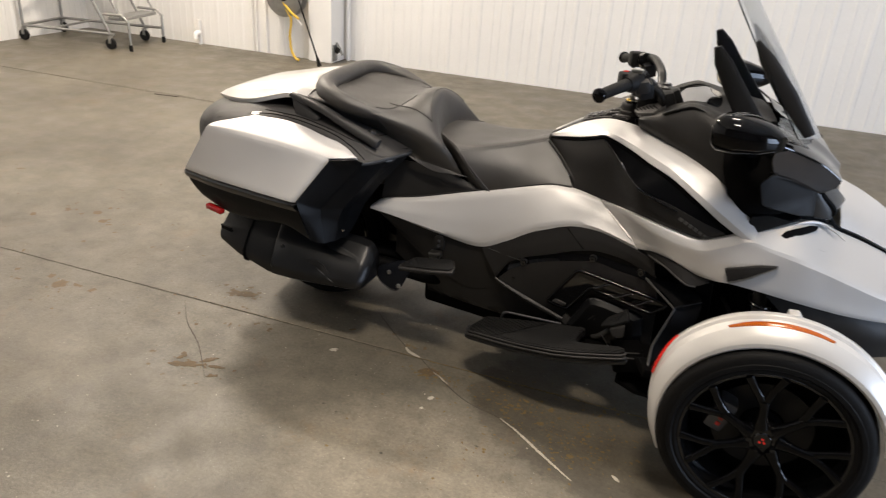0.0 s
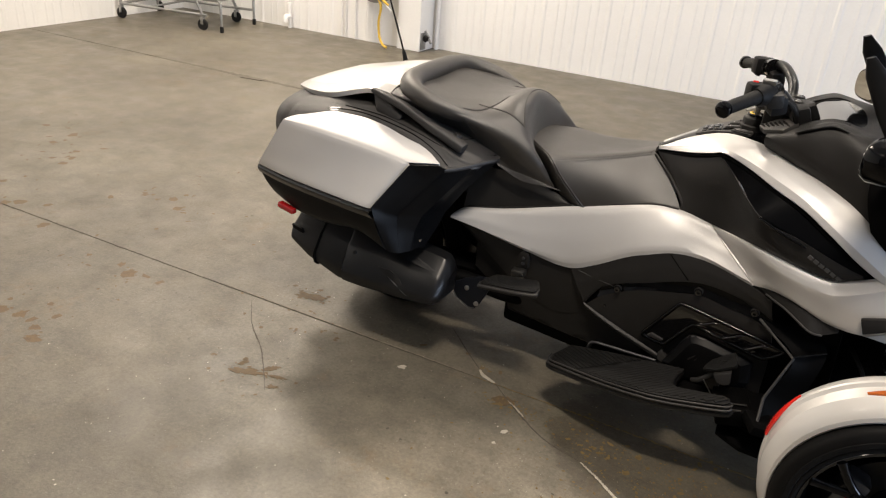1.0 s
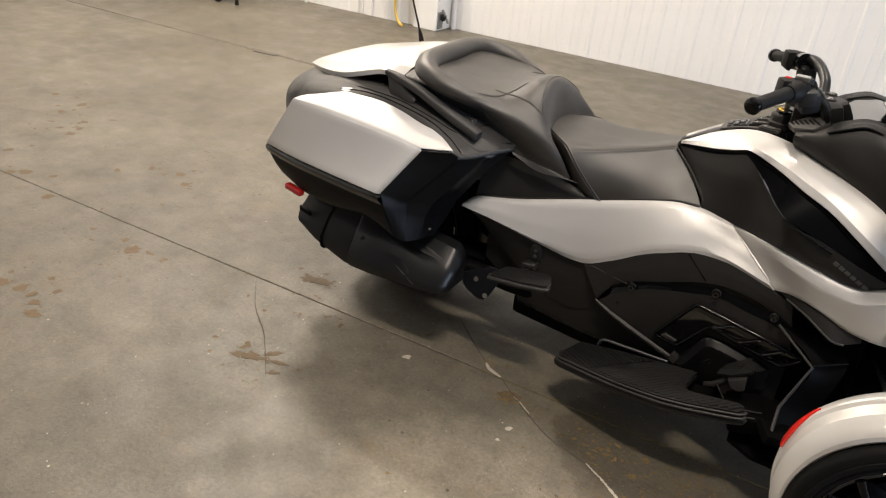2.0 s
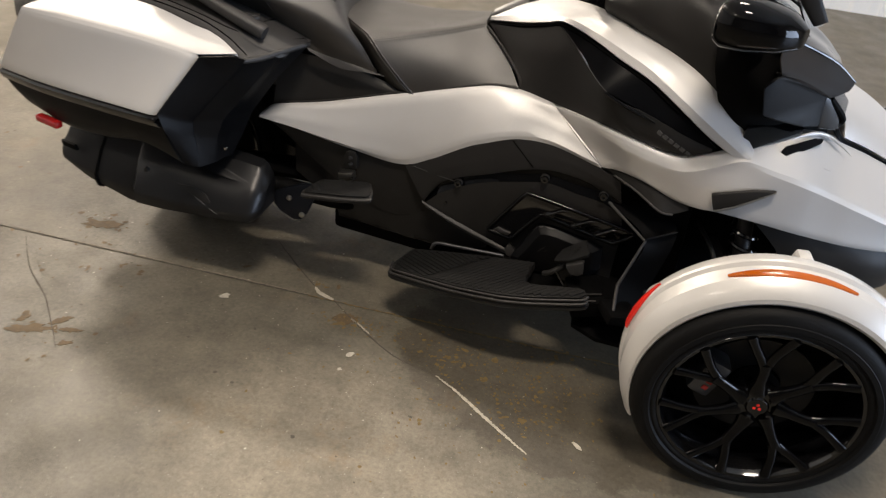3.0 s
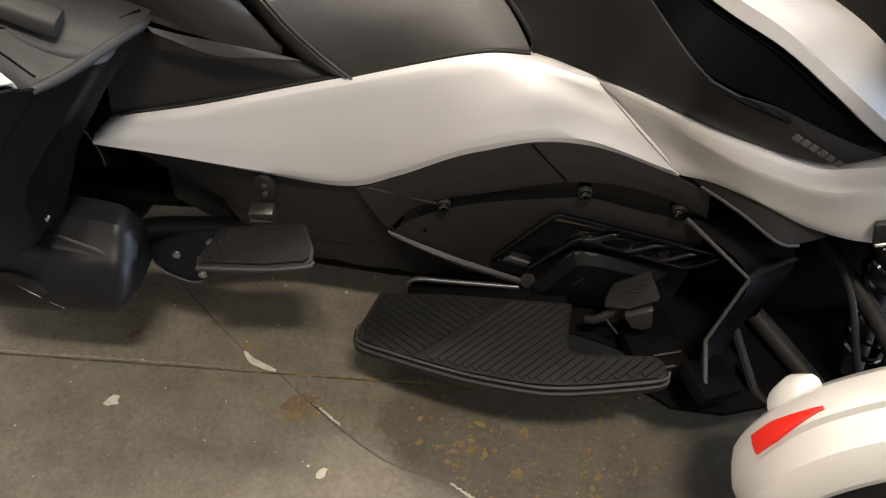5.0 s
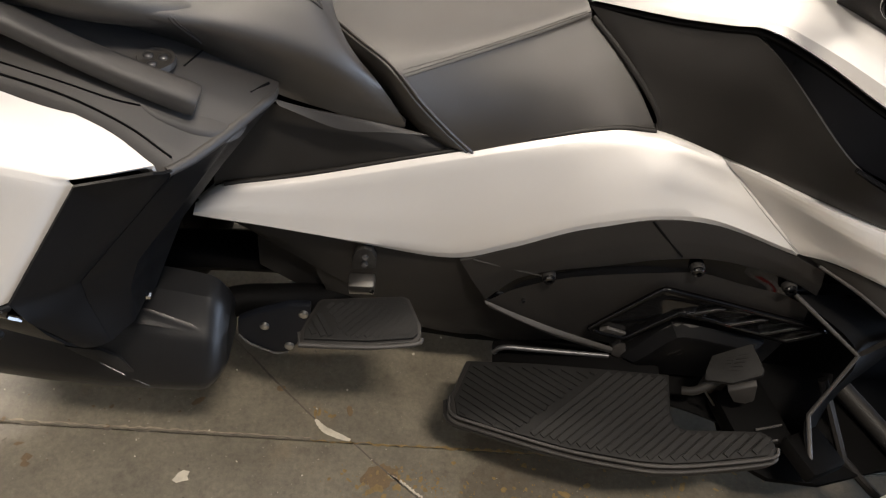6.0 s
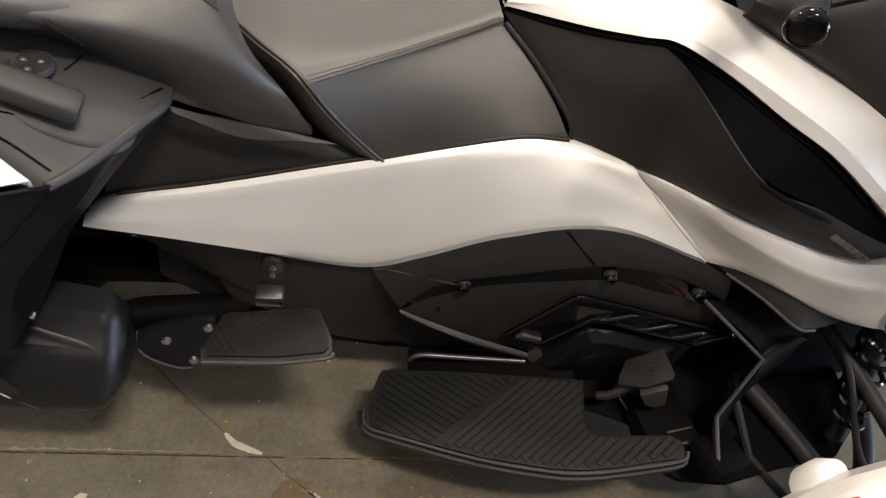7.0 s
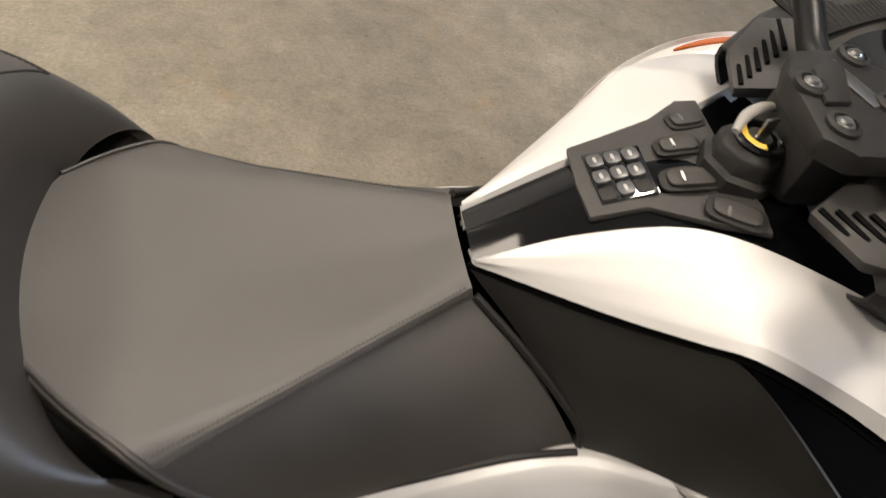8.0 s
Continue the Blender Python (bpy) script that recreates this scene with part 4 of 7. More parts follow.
for near in (0, 1):
    f = sides()[near]
    # borders of the hump, the cushion's front seam, and the edge roll of the arch over the rider seat
    for path, sewn in (([(0.300, -0.268, 0.87), (0.345, -0.235, 0.87), (0.372, -0.17, 0.88), (0.385, -0.10, 0.90)], True),
                       ([(0.320, -0.196, 0.89), (0.360, -0.203, 0.89), (0.400, -0.208, 0.89), (0.440, -0.209, 0.88), (0.492, -0.203, 0.83)], True),
                       ([(0.440, cy(0.44), 0.91), (0.444, -0.075, 0.90), (0.457, -0.130, 0.88), (0.478, -0.180, 0.86), (0.492, -0.203, 0.83)], False)):
        line = laid(path, pil_tree, 40, (0, 0.25, -1), 0.0003)
        part("seam", f(tube(line, 0.0013, 6)), THREAD, pil, smooth=0)
        if sewn:
            part("stitching", f(stitches(laid([(x - 0.004, y + 0.005, z) for x, y, z in path], pil_tree, 40, (0, 0.25, -1), 0.0004), 0.0055)), THREAD, pil, smooth=0)
    down = laid([(0.316, -0.31, 0.856), (0.324, -0.31, 0.842), (0.330, -0.31, 0.825), (0.338, -0.31, 0.795)], pil_tree, 30, (0, 1, 0), 0.0003)
    part("seam", f(tube(down, 0.0015, 6)), THREAD, pil, smooth=0)
    part("stitching", f(stitches([p + Vector((0.006, 0, 0)) for p in down], 0.0055)), THREAD, pil, smooth=0)

pair("seat_trim", skin([[(0.432, -0.262, 0.723), (0.485, -0.257, 0.708), (0.564, -0.249, 0.693), (0.615, -0.243, 0.682)], [(0.440, -0.266, 0.715), (0.525, -0.261, 0.681), (0.598, -0.253, 0.679), (0.657, -0.246, 0.676)]], 20, 4, 0.004), GREY, trike, "grey trim strip under the seat")


# tail, top case
tail = part("tail_body", loft([oval((x, cy(x), (a + b) / 2), (-(y + cy(x)) * 0 - (cy(x) - y) * math.sin(AXIS), cy(x) - y, 0), (0, 0, (b - a) / 2), 40, p) for x, y, a, b, p in (
    (-0.485, -0.17, 0.655, 0.700, 2.4), (-0.475, -0.23, 0.635, 0.735, 2.6), (-0.455, -0.29, 0.615, 0.765, 2.8), (-0.42, -0.345, 0.60, 0.790, 3), (-0.36, -0.385, 0.58, 0.806, 3.2), (-0.27, -0.395, 0.57, 0.818, 3.4), (-0.1, -0.36, 0.56, 0.828, 3.4), (0.1, -0.335, 0.56, 0.805, 3.4), (0.3, -0.27, 0.56, 0.755, 3.4), (0.40, -0.22, 0.56, 0.705, 3.4))]), GREY, trike, "dark grey tail body")
lid = part("top_case_lid", skin(both([
    [(-0.435, -0.165, 0.788), (-0.30, -0.265, 0.808), (-0.18, -0.31, 0.828), (-0.03, -0.315, 0.872), (0.04, -0.30, 0.862)],
    [(-0.442, -0.165, 0.798), (-0.30, -0.270, 0.824), (-0.18, -0.314, 0.845), (-0.03, -0.318, 0.888), (0.04, -0.302, 0.878)],
    [(-0.42, -0.155, 0.815), (-0.30, -0.238, 0.846), (-0.18, -0.270, 0.869), (-0.03, -0.278, 0.903), (0.05, -0.268, 0.902)],
    [(-0.385, -0.135, 0.832), (-0.30, -0.18, 0.859), (-0.18, -0.19, 0.886), (-0.04, -0.19, 0.915), (0.06, -0.18, 0.924)],
    [(-0.385, 0, 0.834), (-0.30, 0, 0.862), (-0.18, 0, 0.890), (-0.05, 0, 0.919), (0.07, 0, 0.930)]]), 28, 44, 0.004, True), WHITE, trike, "pearl white top case lid", 12)
pair("tray_panel", skin([
    [(-0.28, -0.450, 0.752), (-0.2, -0.430, 0.775), (0.0, -0.385, 0.780), (0.17, -0.398, 0.757), (0.262, -0.414, 0.724), (0.312, -0.428, 0.705)],
    [(-0.28, -0.436, 0.768), (-0.2, -0.412, 0.793), (0.0, -0.370, 0.807), (0.17, -0.384, 0.786), (0.270, -0.396, 0.752), (0.330, -0.414, 0.721)],
    [(-0.28, -0.415, 0.786), (-0.2, -0.392, 0.803), (0.0, -0.357, 0.816), (0.17, -0.366, 0.796), (0.285, -0.372, 0.762), (0.356, -0.382, 0.724)],
    [(-0.28, -0.385, 0.800), (-0.2, -0.37, 0.812), (0.0, -0.345, 0.822), (0.17, -0.348, 0.804), (0.295, -0.342, 0.773), (0.384, -0.340, 0.731)],
    [(-0.28, -0.32, 0.815), (-0.2, -0.32, 0.826), (0.0, -0.31, 0.838), (0.17, -0.284, 0.820), (0.31, -0.275, 0.784), (0.434, -0.264, 0.735)],
    [(-0.28, -0.25, 0.80), (-0.2, -0.25, 0.815), (0.0, -0.24, 0.825), (0.17, -0.215, 0.805), (0.32, -0.200, 0.772), (0.428, -0.205, 0.730)]], 48, 24, 0.004), GREY, trike, "dark grey tray panel beside the seat")
pair("tray_lip", tube([(0.326, -0.420, 0.714), (0.352, -0.388, 0.7155), (0.384, -0.342, 0.7215), (0.410, -0.298, 0.7265), (0.428, -0.268, 0.7285), (0.430, -0.240, 0.724)], [0.007, 0.0085, 0.009, 0.009, 0.009, 0.006], 14, 40), GREY, trike, "rounded grey tray lip")
pair("tray_gap", tube([(-0.26, -0.418, 0.785), (-0.12, -0.372, 0.812), (0.0, -0.362, 0.8145), (0.17, -0.376, 0.793), (0.267, -0.388, 0.7605), (0.330, -0.406, 0.7265)], 0.0016, 6, 50), DARK, trike)
pair("tray_gap", tube([(-0.10, -0.350, 0.8235), (0.05, -0.352, 0.818), (0.17, -0.362, 0.7985), (0.25, -0.366, 0.778), (0.286, -0.362, 0.768)], 0.0013, 6, 40), DARK, trike)
pair("tray_seam", tube([(0.336, -0.246, 0.7775), (0.322, -0.286, 0.7790)], 0.0013, 6), DARK, trike)
pair("tray_seam", tube([(0.424, -0.250, 0.7400), (0.404, -0.280, 0.7430)], 0.0022, 6), DARK, trike)


def flat_bar(path, w, h, count, power=3.2):
    """A bar of rounded oblong section along a path, w and h its half sizes along it, with a blunt end."""
    pts = spline(path, count)
    rings = []
    for i, p in enumerate(pts):
        d = (pts[min(i + 1, count - 1)] - pts[max(i - 1, 0)]).normalized()
        s = d.cross(Vector((0, 0, 1))).normalized()
        u = s.cross(d)
        t = i / (count - 1)
        k = 1.0 if i < count - 1 else 0.86
        rings.append(oval(p, s * float(np.interp(t, (0, 0.15, 0.6, 1), w)) * k, u * float(np.interp(t, (0, 0.15, 0.6, 1), h)) * k, 24, power))
    return loft(rings)


for near in (0, 1):
    f = sides()[near]
    g = sub("grab_handle", trike, "dark grey plastic grab handle")
    part("bar", f(flat_bar([(-0.010, -0.322, 0.887), (0.05, -0.328, 0.876), (0.13, -0.336, 0.856), (0.22, -0.344, 0.822), (0.29, -0.346, 0.795), (0.346, -0.343, 0.772), (0.352, -0.343, 0.770)], (0.010, 0.016, 0.019, 0.022), (0.008, 0.012, 0.014, 0.017), 40)), GREY, g)
    part("rear_foot", f(prism([(-0.004, -0.330, 0.880), (0.052, -0.334, 0.868), (0.082, -0.338, 0.846), (0.118, -0.346, 0.826), (0.112, -0.350, 0.815), (0.088, -0.348, 0.810), (0.016, -0.340, 0.822)], (0.004, 0.022, 0.004), 0.005)), GREY, g)
    part("front_foot", f(loft([oval((0.334, -0.322, z), (0.070 * k, 0.006 * k, -0.029 * k), (0.004 * k, 0.050 * k, 0.008 * k), 40, 2.4) for z, k in ((0.742, 1.0), (0.751, 0.97), (0.7555, 0.90), (0.7565, 0.84), (0.758, 0.5))])), GREY, g, "moulded boss under the handle's end")
    cap = part("hinge_cap", f(lathe([(0.0, 0.001), (0.020, 0.001), (0.022, 0.004), (0.0255, 0.004), (0.027, 0.0), (0.027, -0.004), (0.0, -0.004)], (0.289, -0.297, 0.791), 36, "z", False)), GREY, trike, "round recessed cap with three screws")
    for k in range(3):
        a = 0.5 + k * 2.09
        part("screw", f(lathe([(0, -0.002), (0.0070, -0.002), (0.0068, 0.0005), (0.0045, 0.0028), (0, 0.0034)], (0.289 + 0.0112 * math.cos(a), -0.297 + 0.0112 * math.sin(a), 0.793), 16, "z", False)), CHARCOAL, cap, "dark domed screw")

# saddlebags
R0 = [(-0.26, -0.44, 0.772), (-0.12, -0.364, 0.816), (0.09, -0.372, 0.795), (0.24, -0.398, 0.762), (0.318, -0.435, 0.738)]
R1 = [(-0.275, -0.462, 0.764), (-0.10, -0.478, 0.762), (0.06, -0.474, 0.750), (0.17, -0.470, 0.737), (0.218, -0.468, 0.7285), (0.233, -0.460, 0.7245)]
R2 = [(-0.40, -0.455, 0.574), (-0.25, -0.492, 0.574), (-0.1, -0.52, 0.576), (0.05, -0.542, 0.577), (0.128, -0.554, 0.579), (0.147, -0.545, 0.579)]
R3 = [(-0.396, -0.455, 0.545), (-0.25, -0.492, 0.543), (-0.1, -0.520, 0.545), (0.05, -0.542, 0.546), (0.153, -0.554, 0.547)]
R4 = [(-0.315, -0.435, 0.465), (-0.2, -0.462, 0.440), (-0.07, -0.485, 0.445), (0.07, -0.500, 0.462), (0.186, -0.500, 0.420)]
for near in (0, 1):
    f = sides()[near]
    bag = sub("saddlebag", trike, "silver and black hard saddlebag")
    part("bag_lid", f(skin([lift(R0, 0, 0.004, -0.015), R0, mid(R0, R1, 0.5, 0.002), mid(R0, R1, 0.95, 0.001), mid(R1, R2, 0.04, 0.002), mid(R1, R2, 0.5, 0.004), mid(R1, R2, 0.97, 0.002), R2, lift(R2, 0, 0.02, 0.003)], 40, 40, 0.004, True)), SILVER, bag, "satin silver saddlebag lid", 50)
    trim = part("bag_trim", f(skin([lift(R2, 0, 0.004, -0.003), lift(R2, 0, -0.004, -0.007), mid(R2, R3, 0.5, 0.006), R3], 30, 12, 0.004)), GLOSS, bag, "gloss black trim strip")
    for i in range(8):
        part("lettering_bar", f(box((0.045 + 0.0125 * i, -0.5425 - 0.0019 * i, 0.568), (0.008, 0.0025, 0.0055), 0.0008, pose(0, 0, 0, 0, 0, -8))), DEEPRED if i in (2, 3) else PRINT, trim, "plain bars for small lettering", 0)
    part("bag_shell", f(skin([lift(R3, 0, 0.006, 0.002), mid(R3, R4, 0.5, 0.008), R4, lift(R4, 0.02, 0.1, -0.01)], 30, 16, 0.004)), SHELL, bag, "satin black saddlebag shell")
    # front of the shell in two mouldings that meet in a bent seam
    edge_line = crisp([(0.318, -0.443, 0.735), (0.231, -0.469, 0.7245), (0.146, -0.553, 0.584), (0.157, -0.552, 0.548), (0.184, -0.506, 0.425)])
    seam_line = crisp([(0.332, -0.416, 0.718), (0.290, -0.438, 0.665), (0.196, -0.480, 0.545), (0.198, -0.484, 0.505), (0.214, -0.490, 0.418)])
    inner_line = crisp([(0.390, -0.336, 0.712), (0.335, -0.388, 0.640), (0.262, -0.430, 0.540), (0.246, -0.440, 0.490), (0.242, -0.450, 0.418)])
    deep_line = crisp([(0.436, -0.262, 0.724), (0.365, -0.310, 0.635), (0.300, -0.335, 0.535), (0.275, -0.345, 0.470), (0.250, -0.375, 0.405)])
    part("bag_front", f(skin([edge_line, mid(edge_line, seam_line, 0.5, 0.003), seam_line, lift(seam_line, 0.006, 0.012, 0)], 40, 12, 0.004, True)), SHELL, bag, "satin black front shell")
    part("inner_shell", f(skin([lift(seam_line, 0.003, 0.004, 0), lift(seam_line, 0.006, 0.0005, 0), mid(seam_line, inner_line, 0.5, 0.004), inner_line, mid(inner_line, deep_line, 0.3, -0.02), deep_line, lift(deep_line, -0.03, 0.05, -0.02)], 40, 24, 0.004, True)), SHELL, bag, "satin black inner shell", 30)
    part("latch_stud", f(lathe([(0, -0.005), (0.004, -0.004), (0.005, 0.003), (0, 0.003)], (0.262, -0.428, 0.455), 12, "y", False)), CHROME, bag)
    part("side_marker", f(box((-0.258, -0.474, 0.448), (0.080, 0.026, 0.022), 0.008, pose(0, 0, 0, 0, 4, -10), 3)), DEEPRED, bag, "red side marker lamp")
    part("backing", f(loft([oval((x, y, 0.59), (0, 0.08, 0), (0, 0, h), 20, 4) for x, y, h in ((-0.36, -0.33, 0.07), (-0.25, -0.34, 0.12), (0.1, -0.35, 0.12), (0.20, -0.34, 0.10), (0.25, -0.30, 0.08))])), DARK, bag)

# mufflers: body behind, moulded cover in front
for near in (0, 1):
    f = sides()[near]
    m = sub("muffler", trike, "dark muffler with a charcoal moulded cover")
    sect = ((-1, -0.60), (-0.975, -0.42), (-0.46, 0.24), (-0.34, 0.37), (-0.22, 0.44), (0.10, 0.76), (0.28, 0.93), (0.8, 1), (1, 0.6), (1, -0.6), (0.7, -1), (-0.70, -1), (-0.93, -0.86))

    def shell(rings):
        return loft([[(x, y + w * u, (a + b) / 2 + (b - a) / 2 * v) for u, v in sect] for x, y, w, a, b in rings])
    part("muffler_body", f(shell(((-0.300, -0.36, 0.040, 0.300, 0.372), (-0.292, -0.36, 0.052, 0.285, 0.385), (-0.20, -0.365, 0.070, 0.248, 0.402), (-0.06, -0.37, 0.076, 0.205, 0.405), (0.05, -0.365, 0.066, 0.205, 0.395)))), SATIN, m, "satin black muffler end", 30)
    part("end_slot", f(prism([(-0.292, -0.408, 0.352), (-0.235, -0.424, 0.352), (-0.225, -0.428, 0.338), (-0.285, -0.412, 0.338)], (0, 0.012, 0), 0.002)), DARK, m)
    part("strap", f(shell(((-0.168, -0.368, 0.0765, 0.232, 0.405), (-0.160, -0.368, 0.0775, 0.229, 0.406)))), DARK, m)
    part("muffler_cover", f(shell(((-0.045, -0.372, 0.066, 0.215, 0.398), (-0.035, -0.375, 0.078, 0.205, 0.404), (0.06, -0.380, 0.082, 0.210, 0.404), (0.17, -0.385, 0.084, 0.222, 0.400), (0.285, -0.388, 0.082, 0.232, 0.392), (0.325, -0.388, 0.080, 0.236, 0.386), (0.338, -0.387, 0.076, 0.240, 0.380), (0.352, -0.382, 0.064, 0.250, 0.362), (0.360, -0.376, 0.048, 0.262, 0.346)))), SOOT, m, "charcoal moulded muffler cover", 32)
    part("cover_rib", f(prism([(0.110, -0.446, 0.318), (0.165, -0.447, 0.318), (0.196, -0.450, 0.307), (0.240, -0.468, 0.268), (0.230, -0.470, 0.262), (0.180, -0.458, 0.290), (0.130, -0.450, 0.306)], (0, 0.010, -0.006), 0.002)), SATIN, m, "recessed rib in the cover")
    part("cover_edge", f(tube([(0.165, -0.455, 0.293), (0.215, -0.466, 0.272), (0.243, -0.470, 0.258)], [0.001, 0.0022, 0.001], 8, 12)), CHARCOAL, m)
    part("top_fold", f(prism([(0.170, -0.398, 0.372), (0.240, -0.398, 0.366), (0.318, -0.408, 0.343), (0.300, -0.412, 0.343), (0.200, -0.414, 0.358)], (0, 0.006, 0.004), 0.002)), SOOT, m)
    part("hanger_bolt", f(lathe([(0, -0.006), (0.007, -0.004), (0.008, 0.004), (0, 0.004)], (0.02, -0.452, 0.345), 14, "y", False)), SATIN, m)

# wheels
def wheel(name, c, r, w, rim, m, dressed):
    """A wheel at c turned by m, its outer side towards -y before turning."""
    wh = sub(name, trike, "black alloy wheel with a road tyre")
    h = w / 2
    T = Matrix.Translation(c) @ m

    def put(nm, bm, material, label="", smooth=40):
        bmesh.ops.transform(bm, matrix=T, verts=bm.verts)
        if m.determinant() < 0:
            bmesh.ops.reverse_faces(bm, faces=bm.faces[:])
        return part(nm, bm, material, wh, label, smooth)

    prof = [(rim - 0.008, -h * 0.80), (rim + 0.006, -h * 0.93), (rim + 0.012, -h * 0.95), (rim + 0.016, -h * 0.93), (r * 0.84, -h), (r * 0.88, -h * 1.0), (r * 0.885, -h * 0.975), (r * 0.93, -h * 0.96), (r * 0.965, -h * 0.88), (r * 0.985, -h * 0.76), (r * 0.997, -h * 0.5), (r, -h * 0.2), (r * 0.988, -h * 0.17), (r * 0.988, -h * 0.12), (r, -h * 0.09)]
    prof = prof + [(a, -b) for a, b in prof[::-1]]
    tyre = put("tyre", lathe(prof, (0, 0, 0), 80), TYRE, "black road tyre")
    put("rim", lathe([(rim - 0.004, -h * 0.80), (rim + 0.004, -h * 0.88), (rim + 0.001, -h * 0.92), (rim - 0.006, -h * 0.90), (rim - 0.014, -h * 0.72), (rim - 0.022, -h * 0.3), (rim - 0.03, h * 0.3), (rim - 0.014, h * 0.85), (rim - 0.004, h * 0.85)], (0, 0, 0), 72), GLOSS, "gloss black alloy rim")
    if not dressed:
        put("disc", lathe([(0.03, -0.02), (rim - 0.02, -0.03), (rim - 0.02, 0.03), (0.03, 0.02)], (0, 0, 0), 40), DARK)
        return wh
    for k in range(7):
        a0 = math.radians(203 - 51.43 * k)
        trunk = [(rr * math.cos(a0 + d), yy, rr * math.sin(a0 + d)) for rr, d, yy in ((0.040, 0.10, -0.050), (0.075, 0.03, -0.058), (0.105, 0.0, -0.062), (0.128, 0.0, -0.063))]
        spoke = put("spoke", tube(trunk, [0.018, 0.0115, 0.0100, 0.0110], 12, 14, 1.3), ALLOY, "", 70)
        for side in (-1, 1):
            out = [(rr * math.cos(a0 + side * d), yy, rr * math.sin(a0 + side * d)) for rr, d, yy in ((0.116, 0.02, -0.062), (0.140, 0.075, -0.064), (0.165, 0.135, -0.066), (rim - 0.005, 0.19 if side > 0 else 0.235, -0.071))]
            put("spoke_branch", tube(out, [0.0080, 0.0078, 0.0078, 0.0095], 12, 12, 1.4), ALLOY, "", 70)
    for k in range(5):
        a0 = 2 * math.pi * k / 5 + 0.05
        put("lug_nut", lathe([(0, -0.066), (0.006, -0.066), (0.008, -0.060), (0.009, -0.05), (0, -0.05)], (0.036 * math.cos(a0 + 0.63), 0, 0.036 * math.sin(a0 + 0.63)), 12, "y", False), GLOSS)
    put("hub", lathe([(0, -0.062), (0.022, -0.062), (0.026, -0.058), (0.05, -0.056), (0.056, -0.048), (0.056, 0.03), (0, 0.03)], (0, 0, 0), 32, "y", False), GLOSS)
    for dx, dz in ((-0.006, -0.004), (0.006, -0.004), (0.0, 0.006)):
        put("hub_mark", box((dx, -0.0625, dz), (0.007, 0.002, 0.006), 0.0008), RED, "small red hub mark", 0)
    put("brake_disc", lathe([(0.06, 0.012), (0.135, 0.012), (0.135, 0.018), (0.06, 0.018)], (0, 0, 0), 48), SOOT, "dark steel brake disc")
    # dark plate added behind the spokes to stand in for the wheel's shaded inside
    put("wheel_backing_plate", lathe([(0.02, 0.03), (rim - 0.018, 0.045), (rim - 0.018, 0.05), (0.02, 0.04)], (0, 0, 0), 40), DARK)
    cal = put("caliper", box((-0.115, -0.016, 0.035), (0.055, 0.06, 0.10), 0.012, pose(0, 0, 0, 0, 20, 0)), CHARCOAL, "grey brake caliper")
    for i in range(3):
        put("caliper_mark", box((-0.118 + 0.006 * i, -0.047, 0.012 + 0.018 * i), (0.013, 0.002, 0.012), 0.0005, pose(0, 0, 0, 0, 20, 0)), DEEPRED, "plain red marks", 0)
    return wh


TURN_Z = Matrix.Rotation(AXIS, 4, "Z")
FLIP = Matrix.Diagonal((1, -1, 1, 1))
wheel("front_wheel", (1.717, -0.690, 0.281), 0.281, 0.165, 0.216, TURN_Z, True)
wheel("front_wheel", over((1.717, -0.690, 0.281)), 0.281, 0.165, 0.216, TURN_Z @ FLIP, True)
wheel("rear_wheel", (0.0, cy(0), 0.303), 0.303, 0.225, 0.205, TURN_Z, False)

# fenders
FC = (1.722, 0.284)
FPROF = ((-0.752, 0.281), (-0.758, 0.288), (-0.757, 0.298), (-0.750, 0.309), (-0.738, 0.320), (-0.728, 0.3285), (-0.7235, 0.3315), (-0.719, 0.3225), (-0.700, 0.3250), (-0.678, 0.3285), (-0.672, 0.3360), (-0.665, 0.3372), (-0.645, 0.334), (-0.622, 0.323), (-0.605, 0.300))


def narrowed(r, a):
    """The fender draws in towards its trailing end (a in degrees)."""
    return r - min(1, max(0, (a - 145) / 55)) * 0.62 * max(0, r - 0.283)


def fender_point(i, a):
    y, r = FPROF[i]
    r = narrowed(r, math.degrees(a))
    return Vector((FC[0] + r * math.cos(a) + (y + 0.69) * -math.sin(AXIS), y, FC[1] + r * math.sin(a)))


def fender():
    bm = bmesh.new()
    rows = []
    n = 56
    for i in range(n + 1):
        t = i / n
        row = []
        for k, (y, r) in enumerate(FPROF):
            end = 204 if k < 6 else 204 - 3 * max(0, k - 6)
            row.append(fender_point(k, radians(10 + (end - 10) * t)))
        rows.append(row)
    grid_faces(bm, rows)
    bmesh.ops.recalc_face_normals(bm, faces=bm.faces)
    bmesh.ops.solidify(bm, geom=bm.faces[:], thickness=0.004)
    bmesh.ops.recalc_face_normals(bm, faces=bm.faces)
    return bm


